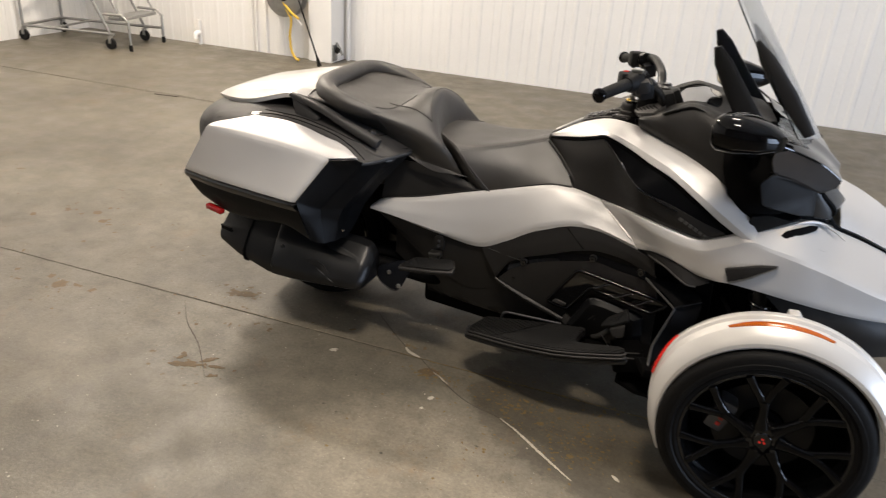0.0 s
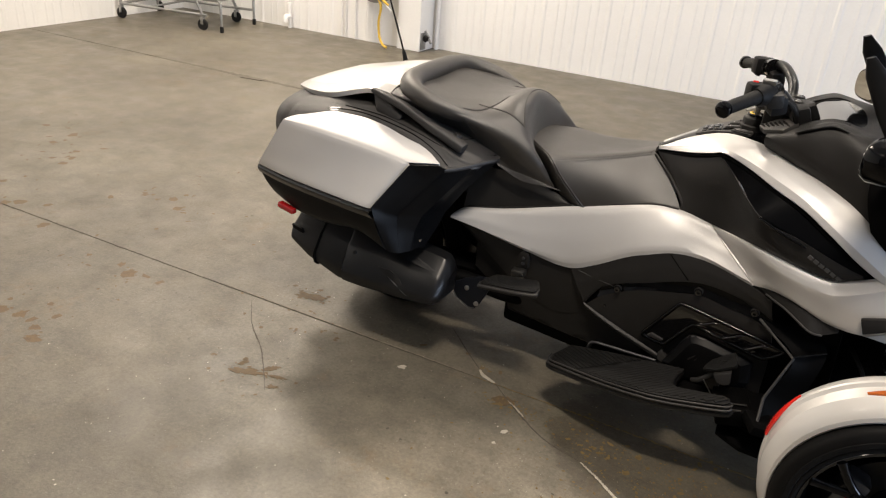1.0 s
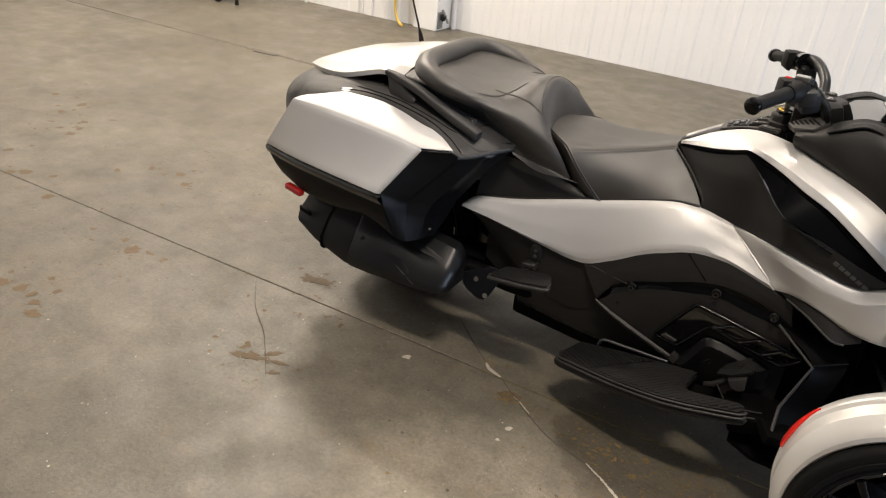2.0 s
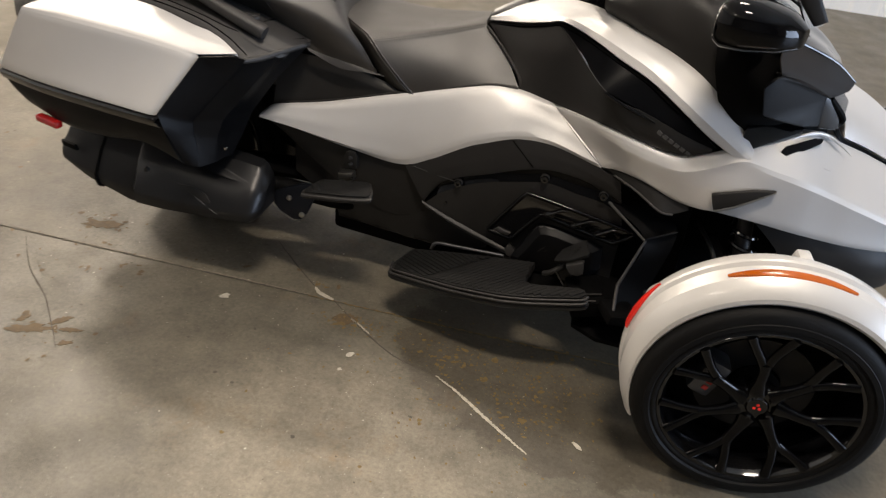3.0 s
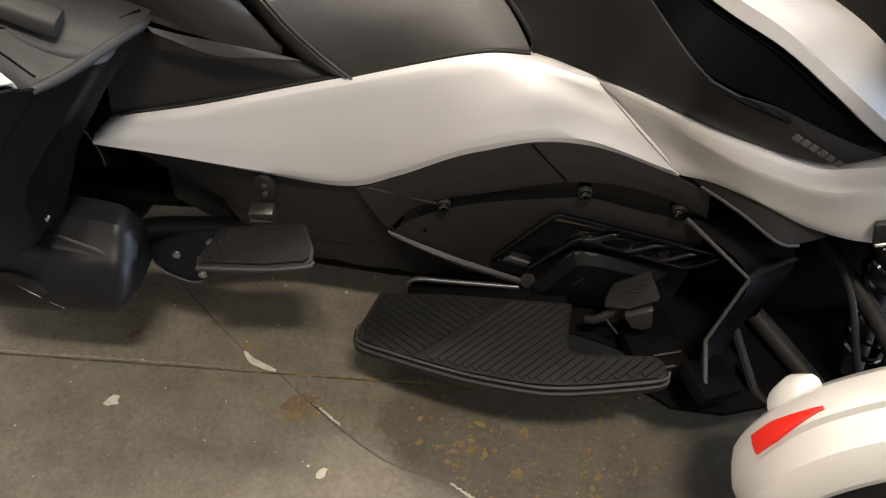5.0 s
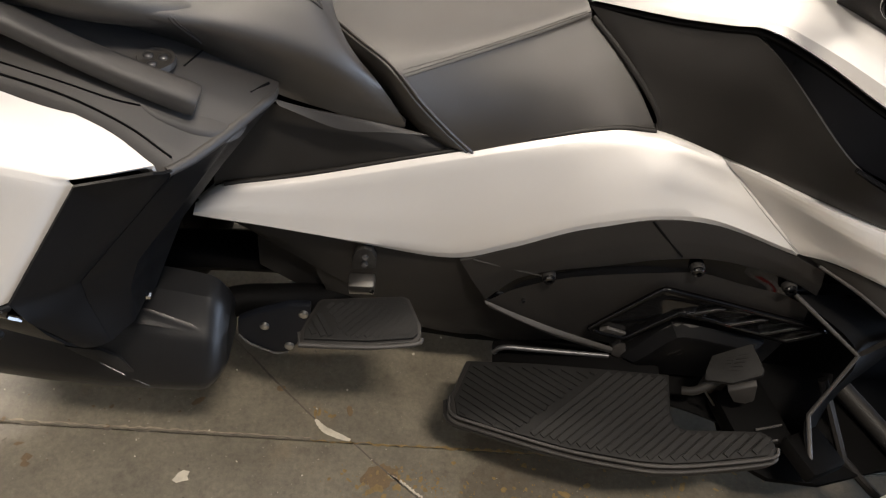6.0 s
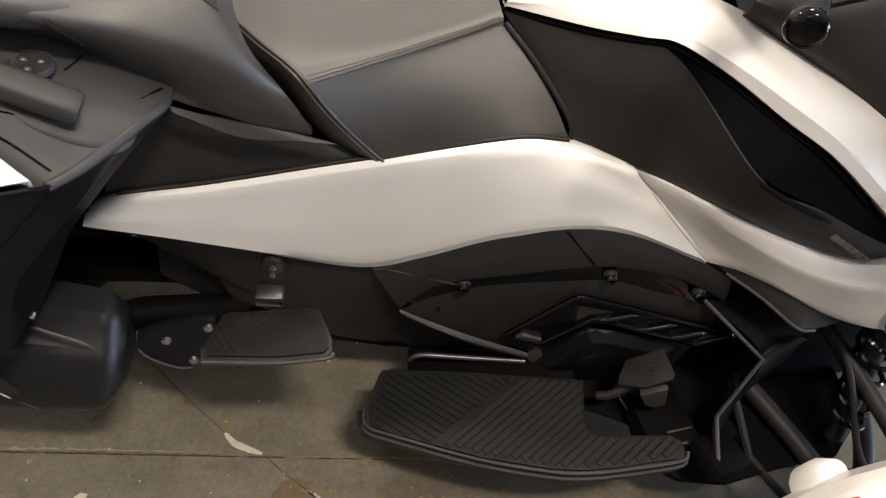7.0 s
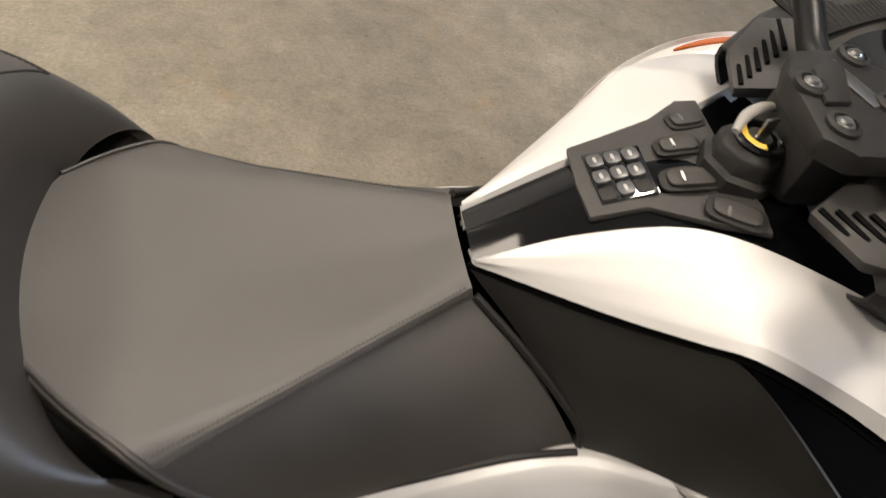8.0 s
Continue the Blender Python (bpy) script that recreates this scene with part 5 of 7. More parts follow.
def strip(y0, y1, r0, r1, a0, a1, taper, point=0.0):
    """A lens lying on the fender between two angles (degrees)."""
    rows = []
    n = 22
    for i in range(n + 1):
        t = i / n
        a = radians(a0 + (a1 - a0) * t)
        w = (1 - taper * (abs(2 * t - 1) ** 3)) * (1 - point * max(0, 1 - 1.6 * t))
        ym, rm = (y0 + y1) / 2, (r0 + r1) / 2
        row = []
        for s, up in ((-1, 0.0), (-0.85, 0.004), (0, 0.0055), (0.85, 0.004), (1, 0.0)):
            y, r = ym + s * w * (y1 - y0) / 2, narrowed(rm + s * w * (r1 - r0) / 2, math.degrees(a)) + up
            row.append((FC[0] + r * math.cos(a) + (y + 0.69) * -math.sin(AXIS), y, FC[1] + r * math.sin(a)))
        rows.append(row)
    bm = bmesh.new()
    grid_faces(bm, rows)
    bmesh.ops.recalc_face_normals(bm, faces=bm.faces)
    bmesh.ops.solidify(bm, geom=bm.faces[:], thickness=0.004)
    return bm


for near in (0, 1):
    f = sides()[near]
    fen = part("fender", f(fender()), WHITE, trike, "pearl white front fender with red and amber reflectors", 17)
    part("red_reflector", f(strip(-0.677, -0.643, 0.3365, 0.3350, 143, 167, 0.0, 0.85)), RED, fen, "bright red reflector")
    part("amber_reflector", f(strip(-0.713, -0.692, 0.3230, 0.3263, 72.5, 118, 0.75)), AMBER, fen, "amber side reflector")
    part("fender_stay", f(loft([oval((1.455, -0.60, 0.385), (0.02, 0, 0.02), (0, 0.035, 0), 16), oval((1.455, -0.60, 0.425), (0.02, 0, 0.015), (0, 0.03, 0), 16), oval((1.468, -0.60, 0.445), (0.012, 0, 0.008), (0, 0.02, 0), 16)])), WHITE, fen)

    part("inner_lug", f(prism([(1.712, -0.632, 0.612), (1.738, -0.632, 0.614), (1.756, -0.632, 0.590), (1.705, -0.632, 0.588)], (0, 0.045, -0.004), 0.006)), WHITE, fen)
    part("front_lamp", f(prism([(1.925, -0.735, 0.520), (1.962, -0.715, 0.500), (1.990, -0.700, 0.440), (1.965, -0.730, 0.440)], (0.0, 0.05, 0.01), 0.006)), GLOSS, fen, "dark lamp at the fender's front end")

# suspension
for near in (0, 1):
    f = sides()[near]
    s = sub("front_suspension", trike, "black wishbones with a coil-over shock absorber")
    part("upper_arm", f(tube([(1.60, -0.24, 0.40), (1.66, -0.42, 0.38), (1.70, -0.56, 0.36)], 0.016, 10, 12)), SATIN, s)
    part("upper_arm", f(tube([(1.80, -0.22, 0.40), (1.76, -0.42, 0.38), (1.70, -0.56, 0.36)], 0.016, 10, 12)), SATIN, s)
    part("lower_arm", f(tube([(1.50, -0.22, 0.20), (1.62, -0.42, 0.19), (1.70, -0.58, 0.18)], 0.02, 10, 12)), SATIN, s)
    part("lower_arm", f(tube([(1.84, -0.2, 0.20), (1.78, -0.42, 0.19), (1.70, -0.58, 0.18)], 0.02, 10, 12)), SATIN, s)
    part("knuckle", f(box((1.70, -0.60, 0.27), (0.06, 0.06, 0.2), 0.02)), SATIN, s)
    shock = part("shock_absorber", f(tube([(1.655, -0.31, 0.54), (1.69, -0.42, 0.22)], [0.02, 0.02], 14)), SATIN, s, "black coil-over shock")
    turns = [(1.658 + 0.03 * i / 84 + 0.034 * math.cos(i * 0.52), -0.32 - 0.085 * i / 84 + 0.034 * math.sin(i * 0.52), 0.51 - 0.235 * i / 84) for i in range(85)]
    part("spring", f(tube(turns, 0.0055, 6)), GLOSS, shock)
    part("brake_hose", f(tube([(1.55, -0.25, 0.45), (1.60, -0.38, 0.42), (1.63, -0.5, 0.33), (1.66, -0.58, 0.30)], 0.006, 8, 24)), RUBBER, s)
part("tie_rod", tube([(1.44, -0.36, 0.30), (1.52, -0.45, 0.17), (1.60, -0.53, 0.14)], 0.009, 8), SATIN, trike)

# footboards
PAD = [(0.757, -0.40, 0.192), (0.788, -0.315, 0.194), (0.92, -0.324, 0.22), (1.160, -0.355, 0.268), (1.147, -0.438, 0.271), (1.150, -0.463, 0.272), (1.164, -0.476, 0.275), (1.295, -0.481, 0.30), (1.310, -0.492, 0.303), (1.313, -0.510, 0.304), (1.297, -0.527, 0.301), (1.187, -0.540, 0.281), (1.130, -0.543, 0.271), (1.075, -0.538, 0.26), (0.955, -0.510, 0.235), (0.812, -0.460, 0.205), (0.762, -0.437, 0.194)]


def inside(poly, x, y):
    odd = False
    for (x0, y0), (x1, y1) in zip(poly, poly[1:] + poly[:1]):
        if (y0 > y) != (y1 > y) and x < x0 + (y - y0) * (x1 - x0) / (y1 - y0):
            odd = not odd
    return odd


def ribs(outline, height, angle, pitch, test, margin, bm, r=0.0056):
    """Raised ribs at an angle over an outline, clipped to it; height(x, y) gives the surface."""
    cx, cyy = sum(p[0] for p in outline) / len(outline), sum(p[1] for p in outline) / len(outline)
    poly = [(p[0], p[1]) for p in outline]
    d, s = (math.cos(angle), math.sin(angle)), (-math.sin(angle), math.cos(angle))

    def ok(x, y):
        return test(x, y) and all(inside(poly, x + ax * margin, y + ay * margin) for ax, ay in ((1, 0), (-1, 0), (0, 1), (0, -1)))
    k = -40
    while k < 40:
        run = []
        for j in range(-70, 71):
            x, y = cx + s[0] * k * pitch + d[0] * j * 0.005, cyy + s[1] * k * pitch + d[1] * j * 0.005
            good = ok(x, y)
            if good:
                run.append((x, y))
            if run and (not good or j == 70):
                if len(run) > 2:
                    a, b = run[0], run[-1]
                    vs = []
                    for q in (a, b):
                        z = height(*q)
                        vs.append([bm.verts.new((q[0] + s[0] * o * r, q[1] + s[1] * o * r, z + u)) for o, u in ((-1, -0.001), (-0.86, 0.0011), (0.86, 0.0011), (1, -0.001))])
                    for i in range(3):
                        bm.faces.new((vs[0][i], vs[0][i + 1], vs[1][i + 1], vs[1][i]))
                    bm.faces.new(vs[0][::-1])
                    bm.faces.new(vs[1])
                run = []
        k += 1


def pad_z(x, y):
    return 0.192 + 0.2015 * (x - 0.756) - 0.004 * (y + 0.42) / 0.1


for near in (0, 1):
    f = sides()[near]
    fb = sub("footboard", trike, "black footboard with a ribbed rubber pad")
    part("plate", f(prism(lift(PAD, 0, 0, -0.034), (0, 0, 0.026), 0.007)), SATIN, fb)
    cxp = sum(p[0] for p in PAD) / len(PAD)
    inner = [(p[0] + (cxp - p[0]) * 0.028, p[1] + (-0.43 - p[1]) * 0.05, p[2] - 0.009) for p in PAD]
    part("rubber_pad", f(prism(inner, (0, 0, 0.007), 0.0025)), RUBBER, fb, "ribbed rubber pad")
    bm = bmesh.new()
    ribs(inner, lambda x, y: pad_z(x, y) - 0.0016, radians(-38), 0.0132, lambda x, y: x < 0.93 + (y + 0.43) * 1.3, 0.006, bm)
    ribs(inner, lambda x, y: pad_z(x, y) - 0.0016, radians(40), 0.0132, lambda x, y: x > 0.945 + (y + 0.43) * 1.3, 0.006, bm)
    part("rib_pattern", f(bm), RUBBER, fb, smooth=0)
    part("outer_rim", f(tube(lift(PAD[9:] + PAD[:1], 0, 0.002, -0.007), 0.0028, 8, 60)), GREY, fb)
    part("outer_rim", f(tube(lift(PAD[9:] + PAD[:1], 0, -0.003, -0.017), 0.0034, 8, 60)), GREY, fb)
    part("lower_rim", f(tube(lift(PAD[9:] + PAD[:1], 0, 0.006, -0.034), 0.009, 8, 50)), SATIN, fb)
    part("bracket", f(box((1.0, -0.30, 0.195), (0.32, 0.09, 0.03), 0.01, pose(0, 0, 0, 0, -11.5, 0))), DARK, fb)
    part("front_bracket", f(box((1.31, -0.42, 0.235), (0.10, 0.13, 0.05), 0.012, pose(0, 0, 0, 0, -8, 15))), DARK, fb)

PEG = [(0.486, -0.428, 0.371), (0.484, -0.405, 0.372), (0.504, -0.345, 0.374), (0.51, -0.338, 0.375), (0.648, -0.327, 0.392), (0.660, -0.333, 0.393), (0.682, -0.385, 0.394), (0.684, -0.410, 0.394), (0.676, -0.420, 0.393), (0.60, -0.429, 0.384)]
for near in (0, 1):
    f = sides()[near]
    pg = sub("passenger_footboard", trike, "black passenger footboard with a ribbed rubber pad")
    part("plate", f(prism(lift(PEG, 0, 0, -0.024), (0, 0, 0.018), 0.005)), SATIN, pg)
    cxp, cyp = 0.585, -0.385
    inner = [(p[0] + (cxp - p[0]) * 0.07, p[1] + (cyp - p[1]) * 0.13, p[2] - 0.007) for p in PEG]
    part("rubber_pad", f(prism(inner, (0, 0, 0.006), 0.002)), RUBBER, pg, "ribbed rubber pad")
    bm = bmesh.new()
    hz = lambda x, y: 0.371 + 0.116 * (x - 0.486) - 0.0008
    ribs(inner, hz, radians(48), 0.011, lambda x, y: x > 0.535 - (y + 0.385) * 0.6, 0.005, bm, 0.0045)
    ribs(inner, hz, radians(-60), 0.011, lambda x, y: x < 0.528 - (y + 0.385) * 0.6, 0.005, bm, 0.0045)
    part("rib_pattern", f(bm), RUBBER, pg, smooth=0)
    part("edge_rim", f(tube(lift(PEG[-1:] + PEG[:1], 0, -0.001, -0.012) + lift(PEG[1:2], 0, 0, -0.012), 0.004, 8)), GREY, pg)
    part("front_edge", f(tube(lift([PEG[7], PEG[8], PEG[9], PEG[0]], 0, -0.001, -0.010), 0.004, 8, 24)), GREY, pg)
    part("hinge", f(box((0.576, -0.310, 0.385), (0.044, 0.03, 0.022), 0.003, pose(0, 0, 0, 0, -6, 0))), METAL, pg, "bare metal hinge block")
    part("hanger", f(prism([(0.556, -0.266, 0.385), (0.596, -0.266, 0.392), (0.596, -0.27, 0.425), (0.588, -0.272, 0.445), (0.574, -0.272, 0.450), (0.561, -0.272, 0.441), (0.556, -0.27, 0.42)], (0, -0.014, 0), 0.003)), SATIN, pg)
    for dz in (0.408, 0.428):
        part("screw", f(lathe([(0, -0.006), (0.005, -0.005), (0.006, 0.003), (0, 0.003)], (0.577, -0.284, dz), 12, "y", False)), CHARCOAL, pg)
    br = part("peg_bracket", f(prism([(0.364, -0.338, 0.262), (0.366, -0.336, 0.300), (0.40, -0.330, 0.318), (0.452, -0.322, 0.338), (0.492, -0.320, 0.340), (0.490, -0.330, 0.300), (0.470, -0.342, 0.250), (0.455, -0.346, 0.228), (0.430, -0.348, 0.226), (0.385, -0.345, 0.245)], (0, -0.016, 0), 0.006)), BRACKET, pg, "dark painted bracket")
    part("bracket_edge", f(tube([(0.366, -0.354, 0.262), (0.386, -0.361, 0.246), (0.430, -0.364, 0.227), (0.454, -0.362, 0.229)], 0.0022, 8, 20)), GREY, br)
    for p in ((0.413, -0.350, 0.290), (0.456, -0.358, 0.246), (0.480, -0.340, 0.322)):
        part("screw", f(lathe([(0, -0.007), (0.004, -0.007), (0.008, -0.004), (0.009, 0.004), (0, 0.004)], p, 16, "y", False)), METAL, br, "bright screw")
part("swing_arm", tube([(0.60, -0.16, 0.28), (0.35, -0.19, 0.30), (0.05, -0.23, 0.30)], [0.05, 0.045, 0.04], 12, 14, 0.7), DARK, trike)
part("swing_arm", flipped(tube([(0.60, -0.16, 0.28), (0.35, -0.19, 0.30), (0.05, -0.23, 0.30)], [0.05, 0.045, 0.04], 12, 14, 0.7)), DARK, trike)

for near in (0, 1):
    f = sides()[near]
    part("lower_side_panel", f(prism([(0.385, -0.240, 0.322), (0.44, -0.240, 0.283), (0.472, -0.240, 0.260), (0.515, -0.240, 0.247), (0.575, -0.240, 0.243), (0.575, -0.240, 0.43), (0.385, -0.240, 0.43)], (0, 0.03, 0), 0.004)), SATIN, trike)
    part("exhaust_pipe", f(tube([(0.30, -0.345, 0.300), (0.36, -0.305, 0.295), (0.44, -0.275, 0.275), (0.53, -0.24, 0.25), (0.66, -0.19, 0.24)], 0.028, 16, 24)), DARK, trike, "dark exhaust pipe")

# console, keypad, switches
def con_z(x):
    return float(np.interp(x, (0.885, 0.98, 1.084, 1.2), (0.822, 0.879, 0.915, 0.926)))


console = part("console", skin(both([
    [(0.889, -0.044, 0.816), (0.98, -0.053, 0.870), (1.084, -0.073, 0.907), (1.20, -0.131, 0.912)],
    [(0.886, -0.02, 0.822), (0.98, -0.025, 0.879), (1.084, -0.035, 0.914), (1.20, -0.06, 0.924)],
    [(0.885, 0, 0.824), (0.98, 0, 0.881), (1.084, 0, 0.917), (1.20, 0, 0.926)]]), 20, 14), ALLOY, trike, "gloss black console")


def on_console(outline, rise, depth, bevel):
    return prism([(x, y, con_z(x) + rise) for x, y in outline], (-0.3 * depth, 0, depth), bevel)


def capsule(x, y, a, b, turn, n=20):
    pts = []
    for i in range(n):
        t = 2 * math.pi * i / n
        u = a * math.copysign(abs(math.cos(t)) ** 0.55, math.cos(t))
        v = b * math.copysign(abs(math.sin(t)) ** 0.55, math.sin(t))
        pts.append((x + u * math.cos(turn) - v * math.sin(turn), y + u * math.sin(turn) + v * math.cos(turn)))
    return pts


pan = part("switch_panel", on_console([(0.987, 0.053), (0.985, 0.0), (0.988, -0.042), (1.041, -0.041), (1.098, -0.072), (1.146, -0.086), (1.150, -0.05), (1.141, -0.015), (1.138, 0.041), (1.136, 0.104), (1.11, 0.102), (1.073, 0.075), (1.02, 0.061)], -0.002, 0.008, 0.003), GREY, trike, "dark grey switch panel")
part("key_frame", on_console([(0.996, 0.038), (1.0, -0.030), (1.053, -0.027), (1.051, 0.039)], 0.0052, 0.003, 0.0012), GLOSS, pan)
for x, y in ((1.005, 0.024), (1.022, 0.025), (1.039, 0.026), (1.006, 0.002), (1.023, 0.004), (1.039, 0.004), (1.024, -0.017)):
    part("key", prism([(u, v, con_z(u) + 0.008) for u, v in capsule(x, y, 0.0078, 0.0088, 0.1, 12)], (-0.0015, 0, 0.0045), 0.0015), CHARCOAL, pan, "small rounded key")
    part("key_mark", prism([(u, v, con_z(u) + 0.0124) for u, v in capsule(x - 0.0016, y, 0.0017, 0.0040, 0.1, 8)], (-0.0002, 0, 0.0007), 0.0), METAL, pan, "pale key mark")
for x, y in ((1.007, -0.019), (1.041, -0.016)):
    part("key_blank", prism([(u, v, con_z(u) + 0.0078) for u, v in capsule(x, y, 0.0075, 0.0085, 0.05, 12)], (-0.0006, 0, 0.002), 0.0008), SATIN, pan)
for x, y, w, d, turn in ((1.109, 0.069, 0.023, 0.0125, 0.22), (1.089, 0.032, 0.025, 0.0135, 0.08), (1.087, -0.014, 0.030, 0.016, -0.03), (1.116, -0.061, 0.030, 0.017, -0.5)):
    part("rocker_frame", on_console(capsule(x, y, w, d, turn), 0.0045, 0.0035, 0.0015), SATIN, pan)
    part("rocker", on_console(capsule(x, y, w * 0.78, d * 0.70, turn), 0.006, 0.0055, 0.0022), GREY, pan)
    part("rocker_mark", on_console(capsule(x - w * 0.35, y, 0.0016, d * 0.42, turn, 8), 0.0108, 0.0012, 0.0), METAL, pan)

key = sub("ignition", trike, "ignition lock with a silver key in it")
part("barrel", lathe([(0, -0.08), (0.044, -0.08), (0.042, -0.034), (0.036, -0.030), (0.0345, -0.014), (0.032, -0.010), (0.027, -0.008), (0.024, -0.004), (0.0205, -0.004), (0.019, -0.008), (0, -0.008)], (1.140, 0.0, 0.970), 8, "z", False), SATIN, key, "dark lock housing")
part("bezel", lathe([(0.0185, -0.006), (0.0245, -0.006), (0.0265, -0.002), (0.025, 0.0005), (0.021, 0.001), (0.0185, -0.001)], (1.140, 0.0, 0.970), 36, "z"), GLOSS, key)
part("lock_face", lathe([(0, 0), (0.012, 0), (0.013, -0.006), (0, -0.006)], (1.140, 0.0, 0.970), 24, "z", False), METAL, key)
part("lock_mark", tube([(1.126, 0.014, 0.9715), (1.1225, -0.002, 0.9715), (1.128, -0.014, 0.9715), (1.137, -0.018, 0.9715)], 0.0036, 6, 12, 0.5), YELLOW, key, "yellow position mark")
part("lock_mark", tube([(1.158, 0.014, 0.969), (1.161, 0.0, 0.969), (1.156, -0.014, 0.968)], 0.0022, 6, 12, 0.4), METAL, key)
part("key", prism([(1.132, -0.002, 0.97), (1.147, 0.002, 0.97), (1.147, 0.002, 0.992), (1.132, -0.002, 0.992)], (0.001, -0.003, 0), 0.0006), METAL, key)
part("key_bow", tube([(1.108, -0.003, 0.975), (1.128, 0.018, 0.980), (1.151, 0.029, 0.982), (1.171, 0.031, 0.981)], [0.004, 0.0058, 0.0060, 0.0050], 12, 24, 0.7), KEYGREY, key, "pale grey key bow")

# handlebar
bar = sub("handlebar", trike, "black handlebar with grips and switch pods")
part("tube", tube([(1.15, -0.30, 1.078), (1.195, -0.21, 1.082), (1.225, -0.13, 1.04), (1.228, -0.06, 1.008), (1.225, 0.01, 1.004), (1.218, 0.085, 1.008), (1.205, 0.15, 1.05), (1.16, 0.25, 1.075), (1.10, 0.33, 1.055)], 0.0150, 12, 60), SOOT, bar)
part("bar_mount", box((1.262, -0.105, 0.998), (0.050, 0.060, 0.080), 0.012, pose(0, 0, 0, 0, -18, 15)), HEADPOD, bar)
part("cable_guide", box((1.285, -0.075, 1.018), (0.030, 0.036, 0.050), 0.008, pose(0, 0, 0, 0, -30, 15)), HEADPOD, bar)
part("clamp", prism([(1.138, -0.062, 1.0), (1.145, 0.025, 1.0), (1.17, 0.066, 1.0), (1.225, 0.075, 1.0), (1.285, 0.045, 1.0), (1.280, -0.045, 1.0), (1.225, -0.080, 1.0), (1.165, -0.082, 1.0)], (0.0, 0, 0.026), 0.008), SATIN, bar, "dark bar clamp with bright bolts")
for p in ((1.160, 0.008), (1.166, -0.046), (1.237, 0.062), (1.24, -0.01)):
    part("collar", lathe([(0.0, -0.004), (0.017, -0.004), (0.0165, 0.002), (0.0135, 0.004), (0.0115, 0.004), (0.0110, 0.001), (0.0, 0.001)], (*p, 1.0275), 24, "z", False), SATIN, bar)
    part("bolt", lathe([(0, 0.004), (0.005, 0.004), (0.006, 0.001), (0.0085, 0.001), (0.0095, -0.001), (0.0095, -0.006), (0, -0.006)], (*p, 1.030), 20, "z", False), METAL, bar, "bright clamp bolt")
part("label", box((1.212, 0.018, 1.0272), (0.021, 0.066, 0.0016), 0.0005, pose(0, 0, 0, 0, 0, 24)), METAL, bar, "blank pale label plate")
part("clamp_ridge", prism([(1.160, -0.020, 1.025), (1.172, 0.030, 1.025), (1.200, 0.052, 1.025), (1.212, 0.040, 1.025), (1.190, -0.016, 1.025)], (0, 0, 0.006), 0.003), SATIN, bar)
part("stem", box((1.20, 0.0, 0.965), (0.08, 0.10, 0.08), 0.015), SATIN, bar)
GN, GI = (1.092, -0.425, 1.062), (1.150, -0.30, 1.080)
FN, FI = (1.022, 0.474, 1.030), (1.095, 0.335, 1.052)
for a, b in ((GN, GI), (FN, FI)):
    a, b = V(a), V(b)
    part("grip", tube([a.lerp(b, 0.06), a.lerp(b, 0.3), a.lerp(b, 0.7), b], [0.0165, 0.0175, 0.0175, 0.019], 16, 16), RUBBER, bar, "black rubber grip")
    part("bar_end", tube([a + (a - b) * 0.06, a + (a - b) * 0.03, a, a.lerp(b, 0.07), a.lerp(b, 0.09)], [0.012, 0.0195, 0.022, 0.021, 0.016], 20), ALLOY, bar, "gloss black bar end")
    w = (b - a).normalized()
    part("switch_pod", tube([b, b + w * 0.015, b + w * 0.05, b + w * 0.075], [0.022, 0.029, 0.029, 0.022], 14), HEADPOD, bar)
    part("pod_box", box(b + w * 0.035 + Vector((-0.02, 0, 0.0)), (0.05, 0.05, 0.055), 0.012, pose(0, 0, 0, 0, 0, 25)), HEADPOD, bar)
    part("pod_collar", tube([b + w * 0.06, b + w * 0.085], [0.027, 0.027], 16), GLOSS, bar)
    part("lever_perch", box(b + w * 0.045 + Vector((0.022, 0.0, -0.012)), (0.045, 0.045, 0.04), 0.010, pose(0, 0, 0, 8, -10, 20)), SATIN, bar)
    part("master_block", box(b + w * 0.075 + Vector((0.016, 0, -0.030)), (0.046, 0.050, 0.052), 0.010, pose(0, 0, 0, 12, -14, 30)), HEADPOD, bar)
    part("clip", box(b + w * 0.050 + Vector((-0.030, 0, -0.024)), (0.016, 0.022, 0.020), 0.005, pose(0, 0, 0, 0, 20, 25)), HEADPOD, bar)
part("kill_switch", box(V(GI) + Vector((-0.012, 0.036, 0.030)), (0.016, 0.013, 0.010), 0.003), RED, bar, "red stop switch")
part("switch_cap", box(V(GI) + Vector((0.02, 0.045, 0.036)), (0.035, 0.03, 0.012), 0.004), METAL, bar)
for k, dy in enumerate((0.0, 0.015, 0.03)):
    part("cable", tube([(1.19, -0.2 + dy, 1.07), (1.235, -0.19 + dy, 1.05), (1.255, -0.15 + dy, 1.0), (1.245, -0.10, 0.95)], 0.0065, 8, 20), RUBBER, bar)

